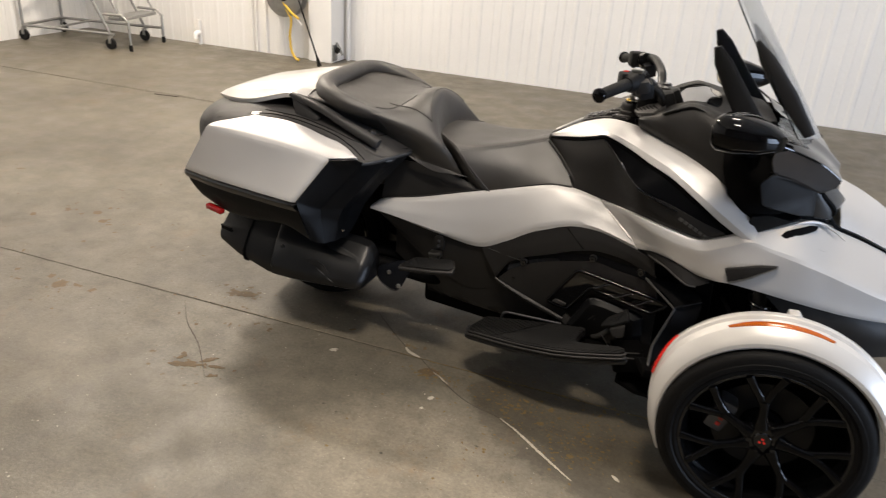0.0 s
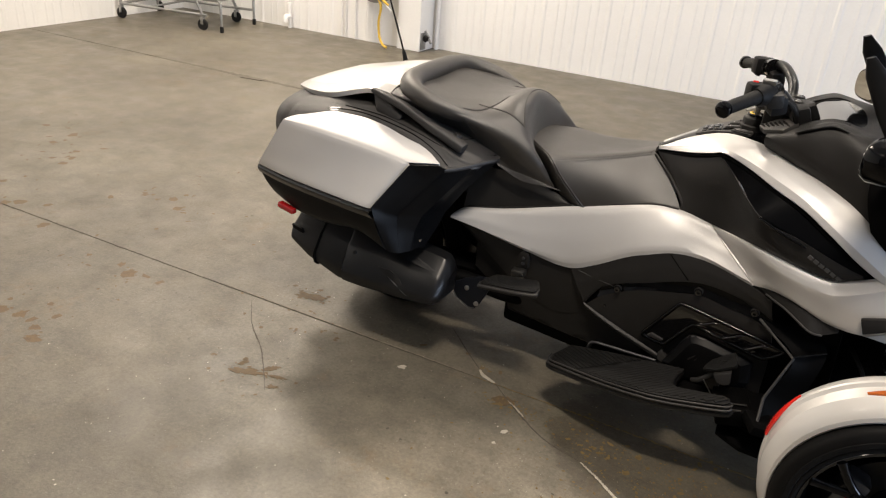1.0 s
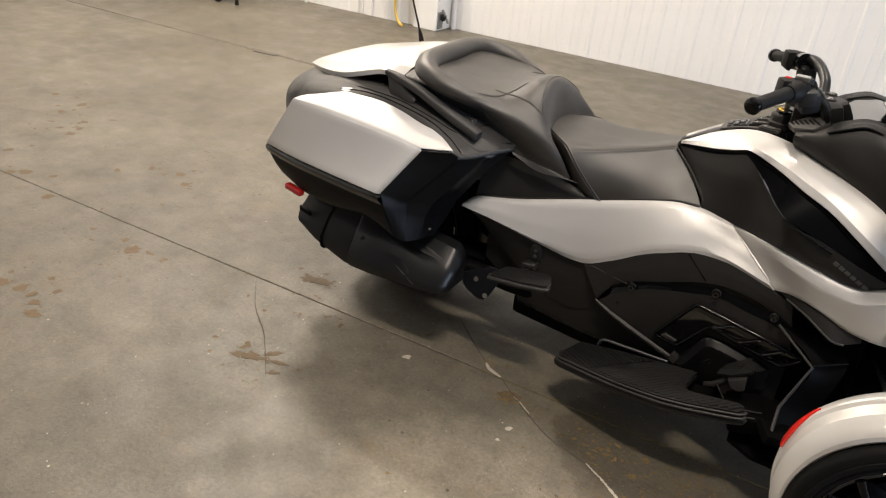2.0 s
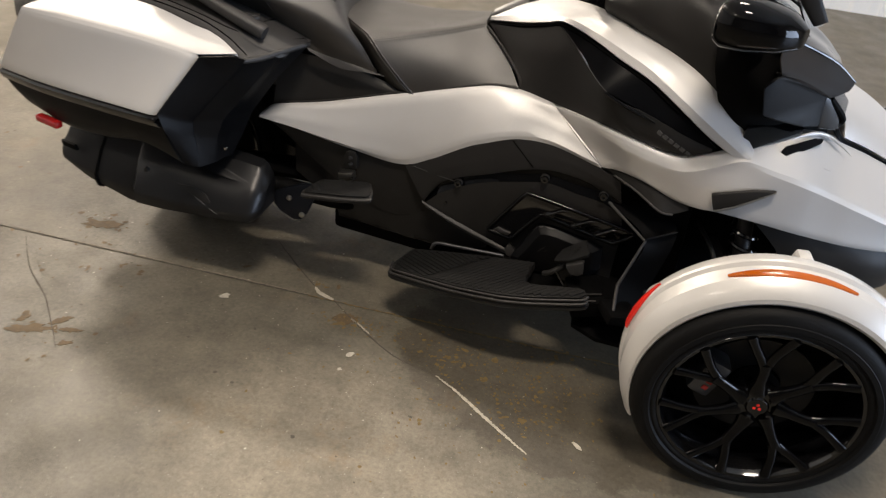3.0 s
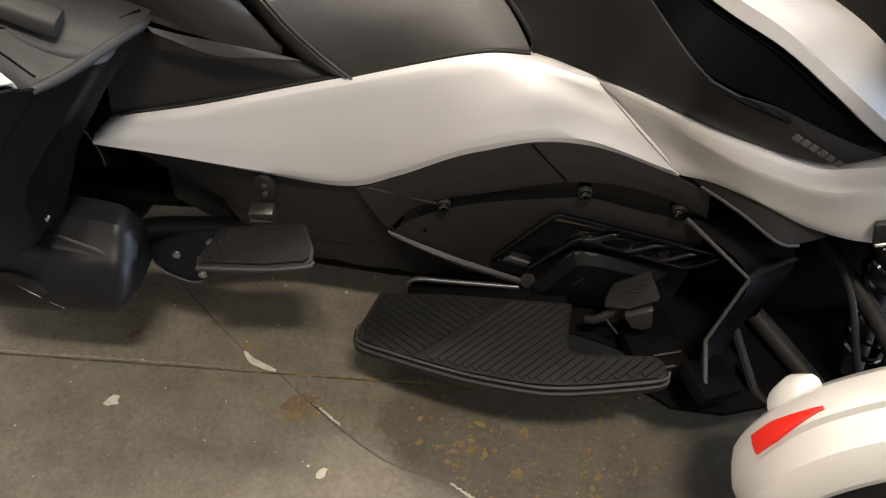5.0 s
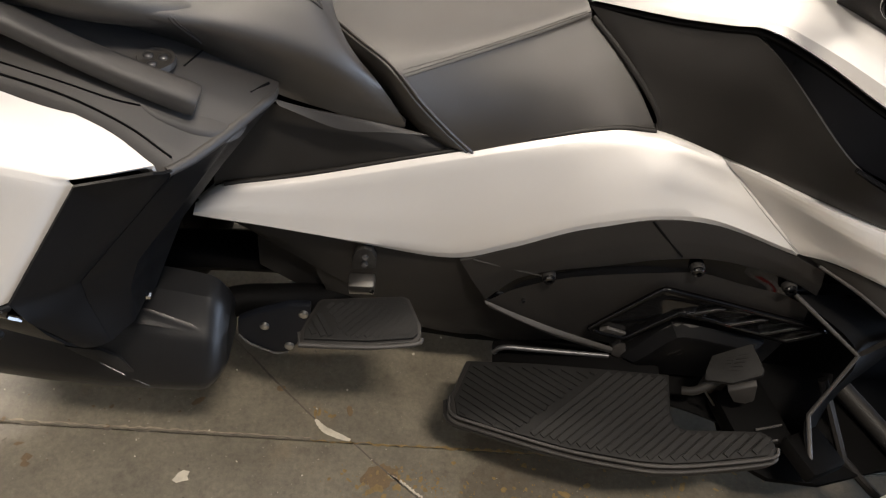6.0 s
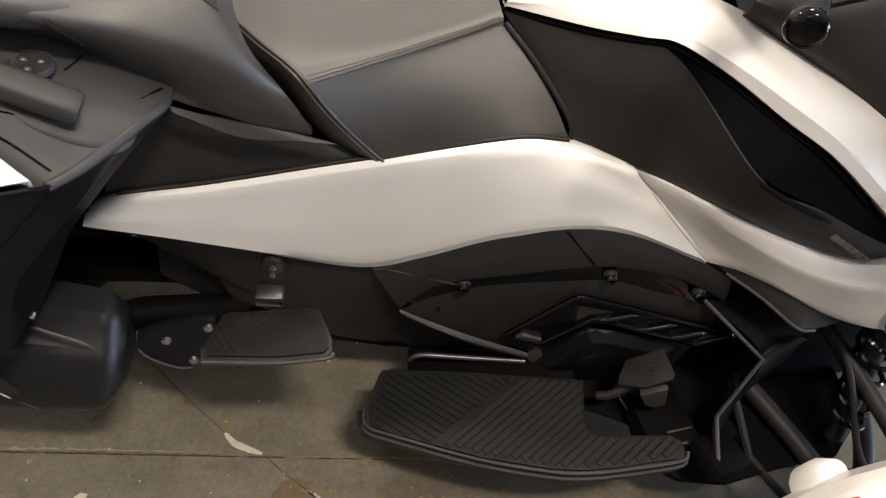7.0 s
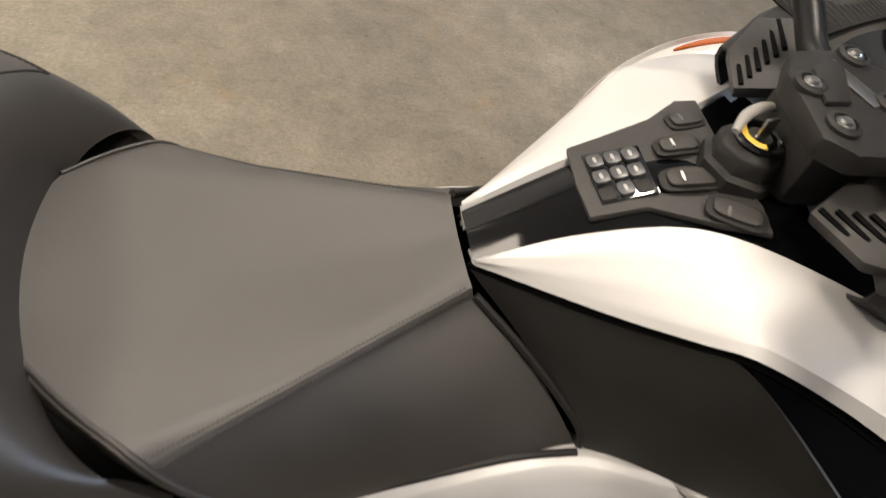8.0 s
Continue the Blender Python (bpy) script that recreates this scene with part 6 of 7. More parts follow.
# dash, vents, gauges
part("dash", skin(both([
    [(1.20, -0.135, 0.905), (1.27, -0.18, 0.885), (1.37, -0.235, 0.86), (1.47, -0.285, 0.81), (1.60, -0.33, 0.73)],
    [(1.19, -0.165, 0.935), (1.28, -0.225, 0.93), (1.38, -0.255, 0.93), (1.46, -0.275, 0.93), (1.58, -0.28, 0.89)],
    [(1.19, -0.162, 0.955), (1.265, -0.205, 0.985), (1.345, -0.205, 1.020), (1.43, -0.23, 1.005), (1.56, -0.22, 0.98)],
    [(1.20, -0.10, 0.958), (1.27, -0.125, 0.990), (1.345, -0.13, 1.022), (1.43, -0.13, 1.01), (1.58, -0.1, 0.99)],
    [(1.22, 0, 0.935), (1.28, 0, 0.965), (1.345, 0, 1.012), (1.43, 0, 1.01), (1.6, 0, 0.97)]]), 28, 40), SATIN, trike, "dark grained plastic dash")
pair("cowl", skin([
    [(1.46, -0.29, 0.955), (1.55, -0.30, 0.94), (1.65, -0.27, 0.935), (1.74, -0.20, 0.915)],
    [(1.47, -0.31, 0.88), (1.55, -0.335, 0.85), (1.64, -0.31, 0.83), (1.76, -0.21, 0.82)],
    [(1.50, -0.31, 0.80), (1.57, -0.33, 0.75), (1.68, -0.29, 0.74), (1.80, -0.19, 0.72)]], 20, 14, 0.004), DARK, trike, "dark cowl beside the screen")
pair("brow", skin([
    [(1.60, -0.335, 0.955), (1.645, -0.292, 0.955), (1.732, -0.262, 0.920), (1.796, -0.236, 0.876)],
    [(1.595, -0.350, 0.935), (1.65, -0.318, 0.928), (1.738, -0.272, 0.890), (1.794, -0.240, 0.868)],
    [(1.605, -0.362, 0.905), (1.686, -0.322, 0.875), (1.746, -0.282, 0.848), (1.782, -0.254, 0.856)],
    [(1.60, -0.33, 0.895), (1.68, -0.29, 0.868), (1.74, -0.25, 0.842), (1.77, -0.22, 0.85)]], 26, 16, 0.004), BROW, trike, "grey pointed brow over the headlamp", 24)
pair("brow_edge", tube([(1.56, -0.32, 1.0), (1.60, -0.315, 0.975), (1.645, -0.29, 0.957), (1.732, -0.26, 0.922), (1.797, -0.234, 0.877)], [0.003, 0.004, 0.004, 0.004, 0.002], 8, 24), GLOSS, trike)
for near in (0, 1):
    f = sides()[near]
    v = sub("air_vent", trike, "dark slotted air vent")
    part("vent_body", f(prism([(1.165, -0.085, 0.945), (1.185, -0.145, 0.950), (1.235, -0.185, 0.968), (1.268, -0.155, 0.990), (1.245, -0.085, 0.985), (1.205, -0.062, 0.965)], (-0.006, 0, 0.014), 0.004)), GREY, v)
    for i in range(6):
        x, y, z = 1.178 + 0.011 * i, -0.108 - 0.006 * i, 0.9625 + 0.0052 * i
        part("slot", f(box((x, y - 0.004, z), (0.005, 0.058, 0.007), 0.001, pose(0, 0, 0, 0, -25, 22))), DARK, v)
    g = sub("speaker_grille", trike, "dark perforated speaker grille")
    grille_skin = skin([[(1.262, -0.214, 0.989), (1.30, -0.216, 1.008), (1.345, -0.214, 1.024), (1.385, -0.222, 1.018)], [(1.268, -0.13, 0.996), (1.30, -0.132, 1.012), (1.345, -0.134, 1.027), (1.385, -0.14, 1.022)]], 12, 8, 0.003)
    grille_tree = BVHTree.FromBMesh(grille_skin)
    bm = bmesh.new()
    for i in range(22):
        for j in range(14):
            hit = grille_tree.ray_cast(Vector((1.268 + 0.0053 * i, -0.207 + 0.070 * (j + 0.5 * (i % 2)) / 14, 1.1)), Vector((0, 0, -1)))[0]
            if hit is not None:
                bm.faces.new([bm.verts.new(hit + Vector((0.0017 * math.cos(k * 1.5708), 0.0020 * math.sin(k * 1.5708), 0.0006))) for k in range(4)])
    part("mesh", f(grille_skin), RUBBER, g)
    part("perforation", f(bm), GREY, g, smooth=0)
part("gauge_pod", skin(both([[(1.275, -0.115, 0.985), (1.31, -0.12, 1.012), (1.37, -0.12, 1.024), (1.425, -0.115, 1.010)], [(1.265, 0, 0.980), (1.305, 0, 1.012), (1.37, 0, 1.026), (1.425, 0, 1.012)]]), 16, 12, 0.004), GLOSS, trike, "glossy gauge cover reflecting the wall")

# windscreen, arms, mirrors, lamps
part("windscreen", skin(both([[(1.66, -0.20, 0.97), (1.55, -0.23, 1.13), (1.43, -0.21, 1.31), (1.35, -0.18, 1.44)], [(1.72, -0.07, 0.95), (1.60, -0.09, 1.13), (1.46, -0.08, 1.32), (1.375, -0.07, 1.45)], [(1.74, 0, 0.94), (1.61, 0, 1.13), (1.47, 0, 1.325), (1.38, 0, 1.455)]]), 18, 18, 0.004), GLASS, trike, "clear windscreen")
for near in (0, 1):
    f = sides()[near]
    a = sub("screen_arm", trike, "dark windscreen support arm")
    part("arm", f(loft([oval(p, (w, 0, w * 0.4), (0, 0.014, 0), 16, 3) for p, w in (((1.380, -0.195, 1.205), 0.010), ((1.405, -0.20, 1.165), 0.024), ((1.462, -0.21, 1.08), 0.030), ((1.53, -0.225, 0.99), 0.034), ((1.57, -0.235, 0.93), 0.045))])), HEADPOD, a)
    part("screen_trim", f(loft([oval(p, (w, 0, w * 0.6), (0, 0.010, 0), 16, 3) for p, w in (((1.485, -0.20, 1.235), 0.006), ((1.52, -0.205, 1.19), 0.018), ((1.60, -0.205, 1.09), 0.024), ((1.685, -0.195, 0.985), 0.014))])), SATIN, a)
    m = sub("mirror", trike, "gloss black mirror with a rear-facing glass")
    def turned_in(bm):
        bmesh.ops.transform(bm, matrix=pose(1.447, -0.434, 1.018, 0, 0, -25) @ Matrix.Scale(0.92, 4), verts=bm.verts)
        return f(bm)
    part("housing", turned_in(loft([oval((x, y, z), (0, w, 0), (0, 0, h), 28, 2.8) for x, y, z, w, h in ((0.0, 0, 0.005, 0.074, 0.052), (0.018, 0, 0.006, 0.084, 0.060), (0.07, 0.004, 0.006, 0.082, 0.056), (0.13, 0.02, 0.002, 0.062, 0.042), (0.165, 0.035, -0.004, 0.03, 0.022))])), ALLOY, m)
    part("glass", turned_in(loft([oval((-0.0006, 0, 0.005), (0, 0.070, 0), (0, 0, 0.048), 28, 2.8), oval((-0.0035, 0, 0.005), (0, 0.068, 0), (0, 0, 0.046), 28, 2.8)])), MIRROR, m, "mirror glass")
    part("stalk", f(tube([(1.50, -0.37, 0.985), (1.53, -0.31, 0.95)], [0.03, 0.036], 14, 8)), GLOSS, m)
    h = sub("headlamp", trike, "dark headlamp pod with a clear lens")
    part("pod", f(prism([(1.592, -0.378, 0.806), (1.572, -0.383, 0.873), (1.603, -0.368, 0.903), (1.681, -0.328, 0.878), (1.735, -0.282, 0.850), (1.752, -0.270, 0.765), (1.699, -0.320, 0.776), (1.62, -0.363, 0.795)], (0.06, 0.15, 0.0), 0.010, 3)), HEADPOD, h)
    part("lens", f(prism([(1.735, -0.278, 0.848), (1.757, -0.266, 0.836), (1.804, -0.241, 0.786), (1.794, -0.254, 0.760), (1.745, -0.276, 0.764)], (0.04, 0.14, 0.0), 0.006, 3)), HEADLENS, h, "smoky headlamp lens")
part("upper_cowl", skin(both([[(1.57, -0.315, 0.995), (1.645, -0.288, 0.954), (1.732, -0.258, 0.919), (1.796, -0.232, 0.874)], [(1.59, -0.22, 0.995), (1.665, -0.20, 0.955), (1.745, -0.17, 0.913), (1.805, -0.15, 0.866)], [(1.60, -0.1, 0.985), (1.68, -0.08, 0.945), (1.755, -0.06, 0.902), (1.81, -0.05, 0.856)], [(1.61, 0.03, 0.985), (1.69, 0.04, 0.945), (1.765, 0.045, 0.902), (1.82, 0.05, 0.856)]]), 22, 24, 0.004), ALLOY, trike, "gloss black upper cowl")

# aerial
part("aerial", tube([(-0.055, cy(-0.055), 0.935), (-0.062, cy(-0.06), 0.958), (-0.068, cy(-0.065), 0.975), (-0.20, cy(-0.2), 1.33)], [0.009, 0.007, 0.0035, 0.0022], 8), RUBBER, trike, "thin black whip aerial")

# ---- marks on the floor ----
WHITEMARK = mat("white_paint_scrape", (0.50, 0.46, 0.38), 0.7, 0, 0, 0.2, 60, 0.3, 400)
STAIN = mat("rust_stain", (0.122, 0.083, 0.042), 0.7, 0, 0, 0.3, 45, 0.2, 300)
CRACK = mat("crack_dirt", (0.095, 0.082, 0.066), 0.9, 0, 0, 0.4, 60, 0.3, 300)
rnd = random.Random(4)


def streak(path, width, z=0.0012, jitter=0.3, count=40):
    """A thin irregular strip lying on the floor."""
    pts = spline([(x, y, z) for x, y in path], count)
    bm = bmesh.new()
    prev = None
    for i, p in enumerate(pts):
        d = (pts[min(i + 1, count - 1)] - pts[max(i - 1, 0)]).normalized()
        s = Vector((-d.y, d.x, 0)) * width * (0.5 + jitter * (rnd.random() - 0.5)) * (0.25 + 0.75 * math.sin(math.pi * (i + 0.6) / (count + 0.2)) ** 0.6)
        o = Vector((-d.y, d.x, 0)) * width * jitter * (rnd.random() - 0.5)
        cur = [bm.verts.new(p + o - s), bm.verts.new(p + o + s)]
        if prev:
            bm.faces.new((prev[0], cur[0], cur[1], prev[1]))
        prev = cur
    bmesh.ops.recalc_face_normals(bm, faces=bm.faces)
    bmesh.ops.solidify(bm, geom=bm.faces[:], thickness=0.001)
    return bm


def blotch(x, y, rx, ry, turn, z=0.0009, n=26, rough=0.35):
    pts = []
    for i in range(n):
        a = 2 * math.pi * i / n
        k = 1 + rough * (rnd.random() - 0.5) * 2
        u, v = rx * k * math.cos(a), ry * k * math.sin(a)
        pts.append((x + u * math.cos(turn) - v * math.sin(turn), y + u * math.sin(turn) + v * math.cos(turn), z))
    return prism(pts, (0, 0, -0.0008))


def mark(name, bm, material, label, category):
    return tagged(part(name, bm, material, smooth=0), label, category, kind="structure")


mark("paint_scrape", streak([(0.505, -0.372), (0.525, -0.392), (0.552, -0.403), (0.580, -0.412)], 0.013, jitter=0.1), WHITEMARK, "white paint scrape on the concrete", "paint mark")
mark("paint_scrape", streak([(0.962, -0.620), (1.02, -0.652), (1.086, -0.698), (1.16, -0.75), (1.247, -0.809)], 0.008, jitter=0.3, count=90), WHITEMARK, "long white paint scrape on the concrete", "paint mark")
mark("paint_scrape", streak([(0.66, -0.474), (0.70, -0.50), (0.735, -0.522)], 0.006, jitter=0.6), WHITEMARK, "faint white paint scrape on the concrete", "paint mark")
mark("crack", streak([(0.30, -0.19), (0.42, -0.30), (0.505, -0.372)], 0.004), CRACK, "fine crack in the concrete", "crack")
mark("crack", streak([(0.58, -0.412), (0.66, -0.474), (0.82, -0.581), (0.962, -0.620)], 0.004), CRACK, "fine crack in the concrete", "crack")
mark("crack", streak([(-0.45, -0.468), (-0.33, -0.60), (-0.20, -0.70), (-0.10, -0.80), (-0.03, -0.875)], 0.004), CRACK, "fine crack in the concrete", "crack")
mark("crack", streak([(1.75, 0.6), (2.2, 1.1), (2.7, 1.7)], 0.004), CRACK, "fine crack in the concrete", "crack")
for x, y, rx, ry, t in ((-0.15, -0.835, 0.055, 0.018, 0.3), (-0.09, -0.775, 0.03, 0.012, 0.9), (-0.04, -0.80, 0.028, 0.010, 0.2), (-0.02, -0.85, 0.02, 0.008, 0.5), (-0.19, -0.80, 0.018, 0.01, 1.2), (-0.28, -0.315, 0.06, 0.022, 0.2), (0.65, -0.482, 0.035, 0.022, 0.5)):
    mark("rust_stain", blotch(x, y, rx, ry, t), STAIN, "brown rust stain on the concrete", "stain")
for x, y, rx, ry, t in ((0.272, -0.515, 0.015, 0.011, 0.2), (0.712, -0.625, 0.013, 0.009, 0.7), (0.707, -0.689, 0.007, 0.006, 0), (1.369, -0.743, 0.016, 0.006, -0.7)):
    tagged(part("paint_flake", blotch(x, y, rx, ry, t, 0.003, 9, 0.3), WHITEMARK, smooth=0), "small pale paint flake lying on the concrete", "flake", "flakes on the floor")

GRIT = mat("dark_grit", (0.105, 0.092, 0.072), 0.9, 0, 0, 0.3, 60, 0.2, 300)
CHIP = mat("chipped_concrete", (0.24, 0.205, 0.155), 0.8, 0, 0, 0.3, 60, 0.2, 300)
GOLD = mat("golden_rust", (0.185, 0.126, 0.050), 0.8, 0, 0, 0.35, 60, 0.2, 300)


def scatter(name, count, place, size, material, label, category, z=0.0010, n=7):
    """Many small ragged spots lying on the floor, in one mesh."""
    bm = bmesh.new()
    for _ in range(count):
        x, y = place()
        r, t = size(), rnd.uniform(0, 3.14)
        k = rnd.uniform(0.35, 1)
        vs = []
        for i in range(n):
            a = 2 * math.pi * i / n
            g = rnd.uniform(0.55, 1.2)
            u, v = r * g * math.cos(a), r * k * g * math.sin(a)
            vs.append(bm.verts.new((x + u * math.cos(t) - v * math.sin(t), y + u * math.sin(t) + v * math.cos(t), z + 0.0002 * rnd.random())))
        bm.faces.new(vs)
    bmesh.ops.recalc_face_normals(bm, faces=bm.faces)
    for fc in bm.faces:
        if fc.normal.z < 0:
            fc.normal_flip()
    return tagged(part(name, bm, material, smooth=0), label, category, kind="stuff")


def patchy(*spots):
    def place():
        x, y, sx, sy = rnd.choice(spots)
        return x + rnd.gauss(0, sx), y + rnd.gauss(0, sy)
    return place


scatter("rust_patches", 84, patchy((1.12, -0.55, 0.10, 0.08), (1.22, -0.66, 0.06, 0.05), (1.02, -0.50, 0.10, 0.03), (1.28, -0.52, 0.08, 0.06), (0.69, -0.49, 0.03, 0.015), (0.52, -0.365, 0.02, 0.01)), lambda: 0.003 + 0.013 * rnd.random() ** 2.5, GOLD, "golden rust patches on the concrete beside the wheel", "rust", 0.0009, 11)
scatter("rust_freckles", 1000, patchy((1.12, -0.55, 0.12, 0.10), (1.22, -0.66, 0.08, 0.06), (1.0, -0.52, 0.10, 0.05), (1.30, -0.52, 0.10, 0.10), (0.70, -0.50, 0.08, 0.02), (1.05, -0.74, 0.25, 0.12)), lambda: 0.0012 + 0.006 * rnd.random() ** 3, GOLD, "golden rust freckles on the concrete beside the wheel", "rust")
scatter("rust_freckles", 260, patchy((-0.12, -0.82, 0.08, 0.04), (-0.28, -0.31, 0.06, 0.03), (0.05, -0.36, 0.25, 0.04), (-0.2, -0.52, 0.2, 0.08), (-1.1, -0.7, 0.3, 0.2), (-1.6, 0.1, 0.6, 0.4), (-2.3, 0.2, 0.4, 0.3)), lambda: 0.002 + 0.012 * rnd.random() ** 3, STAIN, "brown rust freckles on the concrete", "rust")
scatter("rust_patches", 90, patchy((-2.5, 0.29, 0.16, 0.09), (-2.35, 0.1, 0.10, 0.05), (-1.1, -0.62, 0.14, 0.05), (-1.33, 0.0, 0.16, 0.05), (-0.95, -1.05, 0.10, 0.05), (-1.9, -0.4, 0.2, 0.15)), lambda: 0.006 + 0.034 * rnd.random() ** 2, STAIN, "ragged brown stains on the concrete", "stain", 0.0009, 11)
scatter("pale_specks", 520, patchy((-0.6, -1.35, 0.35, 0.2), (-0.1, -1.1, 0.4, 0.2), (0.4, -0.7, 0.5, 0.25), (1.0, -0.65, 0.4, 0.2), (-1.2, -0.5, 0.8, 0.5), (0.2, -0.35, 0.4, 0.1)), lambda: 0.0008 + 0.0032 * rnd.random() ** 4, WHITEMARK, "pale grit specks on the concrete", "grit", 0.0013, 5)
scatter("dark_spots", 300, patchy((-1.0, -0.6, 1.0, 0.6), (0.3, -0.8, 0.8, 0.3), (-2.0, 1.0, 1.2, 0.8), (2.2, 1.2, 1.2, 0.8)), lambda: 0.0015 + 0.006 * rnd.random() ** 3, GRIT, "dark dirt spots on the concrete", "dirt", 0.0008)
turned = [(x, -0.431 + x * math.tan(radians(1.4))) for x in (-3.4, -2.2, -1.2, -0.6, 0.0, 0.5, 0.9, 1.5)]
mark("ragged_joint", streak(turned[:6], 0.0042, jitter=1.4, count=260), CRACK, "ragged dirty edge of the floor joint", "joint")
mark("ragged_joint", streak([(x, y + 0.006) for x, y in turned[3:6]], 0.0022, jitter=1.6, count=120), CHIP, "pale chipped edge of the floor joint", "joint")
mark("ragged_joint", streak(turned[5:], 0.004, jitter=1.2, count=110), GOLD, "rusty line of the floor joint", "joint")

mark("ragged_joint", placed(streak([(-3.75, 2.214), (-3.3, 2.222), (-2.9, 2.219), (-2.4, 2.221), (-1.9, 2.22)], 0.040, jitter=0.5, count=140)), GRIT, "wide dirty stretch of the far floor joint", "joint")
mark("joint_plate", placed(box((-2.72, 2.20, 0.003), (0.20, 0.05, 0.006), 0.002, pose(0, 0, 0, 0, 0, 8))), GRIT, "loose dark filler strip in the far joint", "joint")
# trench drain along the far joint
drain = tagged(new("floor_drain"), "dark steel trench drain grate in the floor", "drain", kind="structure")
part("frame", placed(box((4.6, 2.221, 0.001), (4.0, 0.07, 0.006), 0.001)), STEEL, drain, smooth=0)
for i in range(90):
    part("grate_slot", placed(box((2.72 + 0.042 * i, 2.221, 0.0035), (0.014, 0.055, 0.004), 0.0005, pose(0, 0, 0, 0, 0, 35))), DARK, drain, smooth=0)


# ---- rolling ladder ----
def rolling_ladder():
    lad = tagged(new("rolling_ladder"), "grey tubular steel rolling ladder on casters by the wall", "ladder")
    r = 0.014

    def bar(name, *pts, rad=r):
        return part(name, placed(tube(pts, rad, 10)), STEEL, lad)
    x0, x1, ya, yb = 0.0, 1.19, 0.0, 0.6
    here = pose(-5.42, 3.10, 0, 0, 0, 10)

    def placed(bm):
        bmesh.ops.transform(bm, matrix=here, verts=bm.verts)
        return bm
    # base frame
    bar("base_rail", (x0, ya, 0.15), (x1 - 0.15, ya, 0.15))
    bar("base_rail", (x0, yb, 0.15), (x1, yb, 0.15))
    bar("cross_rail", (x0, ya, 0.15), (x0, yb, 0.15))
    bar("cross_rail", (x0, ya, 0.45), (x0, yb, 0.45))
    bar("cross_rail", (x0 + 0.35, ya, 0.15), (x0 + 0.35, yb, 0.15), rad=0.011)
    for y in (ya, yb):
        bar("upright", (x0, y, 0.1), (x0, y, 2.6))
        bar("stringer", (x1 - 0.18, y, 0.12), (x0 + 0.1, y, 1.9))
        bar("stringer", (x1 - 0.06, y, 0.30), (x0 + 0.22, y, 2.1), rad=0.011)
        bar("hand_rail", (x1 + 0.02, y, 0.06), (x1 + 0.02, y, 0.28), (x1 - 0.04, y, 0.34), (x1 - 0.25, y, 0.34))
    for i in range(7):
        xs, z = x1 - 0.12 - 0.155 * i, 0.30 + 0.25 * i
        part("step", placed(box((xs, (ya + yb) / 2, z), (0.18, yb - ya - 0.03, 0.03), 0.004)), STEEL, lad)
    for x, y in ((x0, ya), (x0, yb), (x1 - 0.2, ya), (x1 - 0.2, yb)):
        c = part("caster", placed(lathe([(0.012, -0.014), (0.05, -0.016), (0.055, -0.01), (0.055, 0.01), (0.05, 0.016), (0.012, 0.014)], (x, y, 0.055), 24)), RUBBER, lad, "black rubber caster wheel")
        part("fork", placed(box((x, y, 0.095), (0.03, 0.05, 0.075), 0.006)), STEEL, c)
    for y in (ya, yb):
        part("rubber_tip", placed(lathe([(0, 0), (0.02, 0), (0.018, 0.06), (0, 0.06)], (x1 + 0.02, y, 0.0), 14, "z", False)), RUBBER, lad)
    return lad


rolling_ladder()

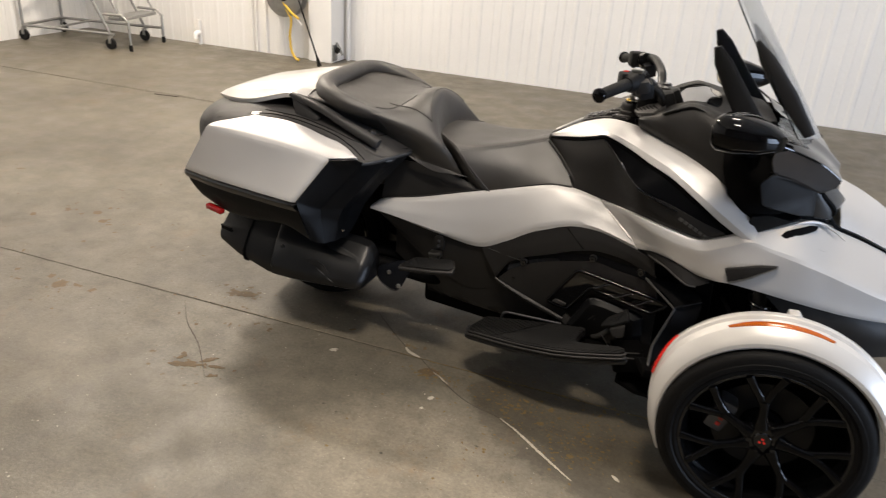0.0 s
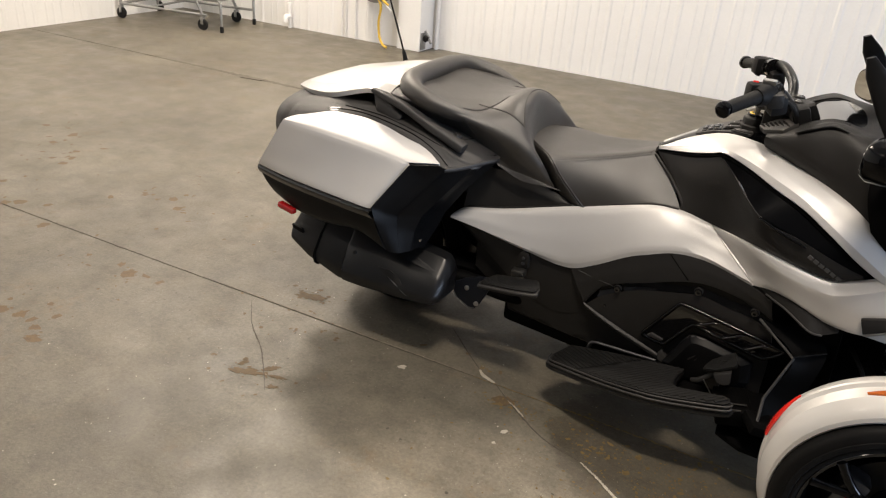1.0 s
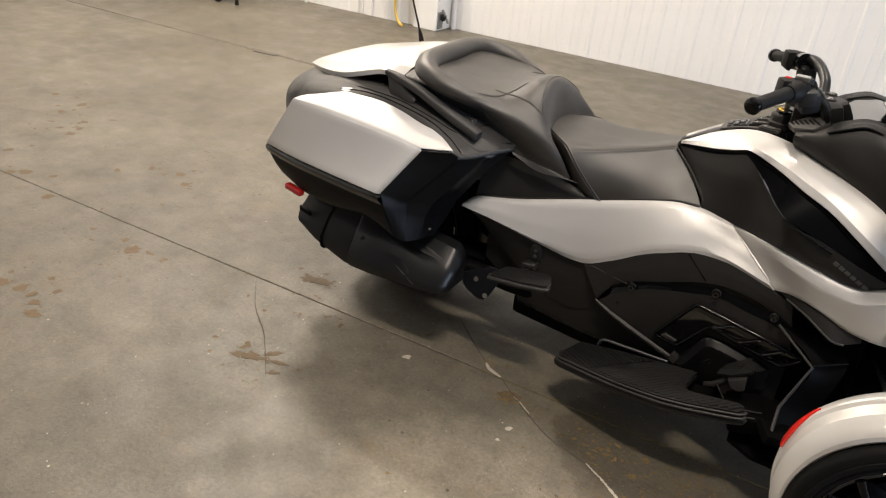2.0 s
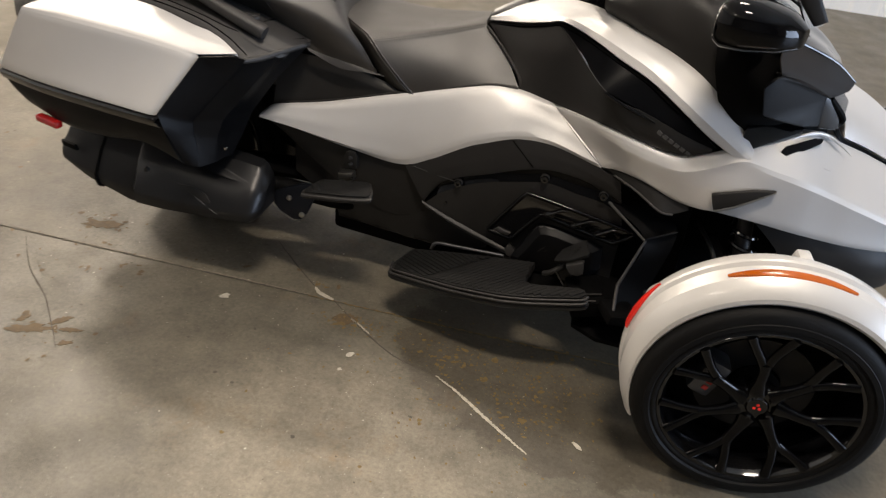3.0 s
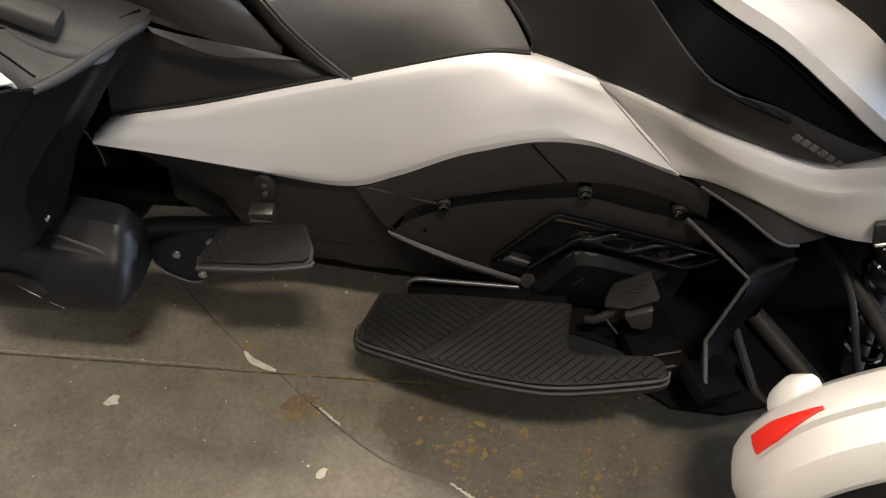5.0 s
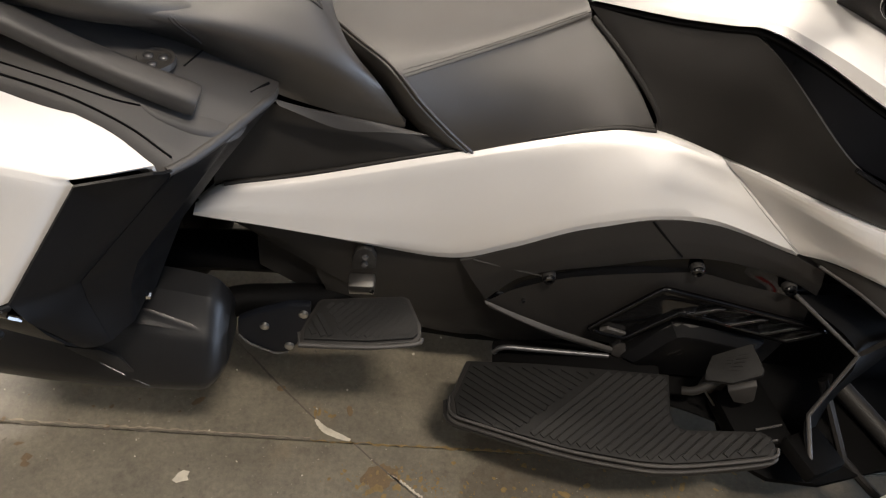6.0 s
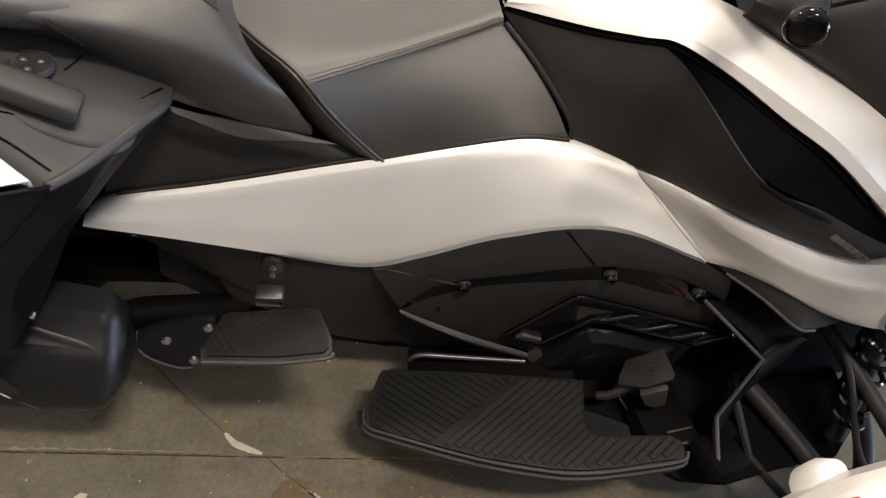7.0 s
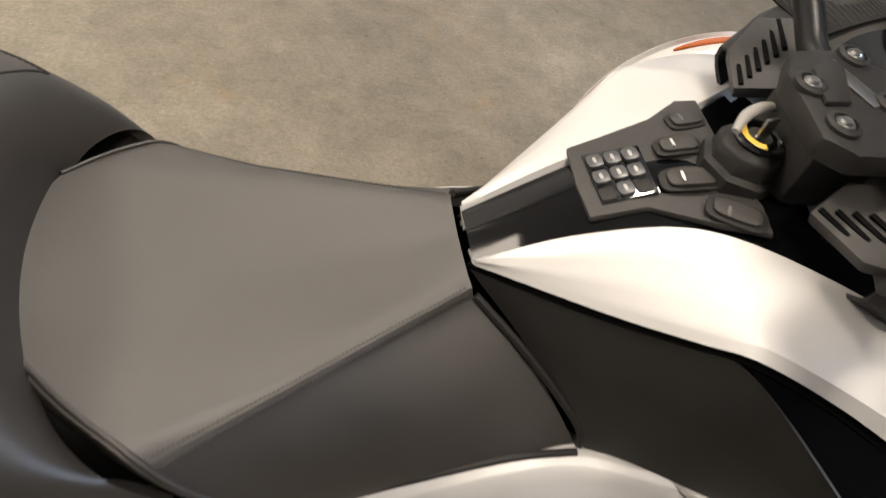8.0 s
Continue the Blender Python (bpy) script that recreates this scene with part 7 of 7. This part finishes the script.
# ---- hose reel on the wall beside the column ----
reel = tagged(new("hose_reel"), "grey steel hose reel with a yellow hose, on the wall", "hose reel")
part("drum", placed(lathe([(0.0, -0.05), (0.19, -0.05), (0.20, -0.045), (0.20, -0.03), (0.13, -0.02), (0.13, 0.05), (0.20, 0.06), (0.20, 0.075), (0.0, 0.075)], (-2.74, 4.06, 0.62), 40, "y", False)), STEEL, reel)
part("hub", placed(lathe([(0.0, -0.07), (0.04, -0.07), (0.05, -0.05), (0.0, -0.05)], (-2.74, 4.06, 0.62), 24, "y", False)), SATIN, reel)
part("bracket", placed(box((-2.74, 4.17, 0.66), (0.10, 0.08, 0.36), 0.008)), STEEL, reel)
part("arm", placed(tube([(-2.78, 4.05, 0.55), (-2.66, 4.04, 0.44), (-2.55, 4.03, 0.36)], 0.012, 8)), WALLP, reel)
part("hose", placed(tube([(-2.72, 4.02, 0.50), (-2.66, 4.02, 0.40), (-2.685, 4.03, 0.25), (-2.67, 4.03, 0.10), (-2.62, 4.02, 0.03), (-2.57, 4.00, 0.018)], 0.012, 8, 30)), YELLOW, reel, "yellow rubber hose")
part("hose", placed(tube([(-2.75, 4.02, 0.56), (-2.64, 4.0, 0.47), (-2.56, 4.0, 0.42)], 0.012, 8, 14)), YELLOW, reel)

# small fittings
out = tagged(new("wall_valve"), "white pipe fitting at the foot of the wall", "pipe fitting")
part("pipe", placed(tube([(-3.88, 4.16, 0.0), (-3.88, 4.16, 0.26)], 0.02, 12)), WALLP, out)
part("elbow", placed(tube([(-3.88, 4.16, 0.12), (-3.88, 4.10, 0.12), (-3.88, 4.08, 0.07)], 0.026, 12, 10)), WALLP, out)
brk = tagged(new("conduit_bracket"), "grey conduit clamp at the foot of the column", "bracket")
part("plate", placed(box((-2.262, 4.19, 0.10), (0.012, 0.09, 0.16), 0.003)), STEEL, brk)
part("knob", placed(box((-2.235, 4.20, 0.13), (0.05, 0.05, 0.06), 0.012, pose(0, 0, 0, 10, 30, 0))), SATIN, brk)
part("strap", placed(tube([(-2.25, 4.2, 0.20), (-2.22, 4.2, 0.16), (-2.19, 4.22, 0.08)], 0.012, 8)), STEEL, brk)
tagged(part("downpipe", placed(tube([(-2.215, 4.39, 0), (-2.215, 4.39, HIGH)], 0.022, 10)), WALLP), "white conduit beside the column", "pipe", kind="structure")
for x in (-3.22, -3.17, -3.05):
    tagged(part("wall_conduit", placed(tube([(x, 4.175, 0.02), (x, 4.175, HIGH)], 0.009, 8)), WALLP), "thin white conduit on the wall", "pipe", kind="structure")
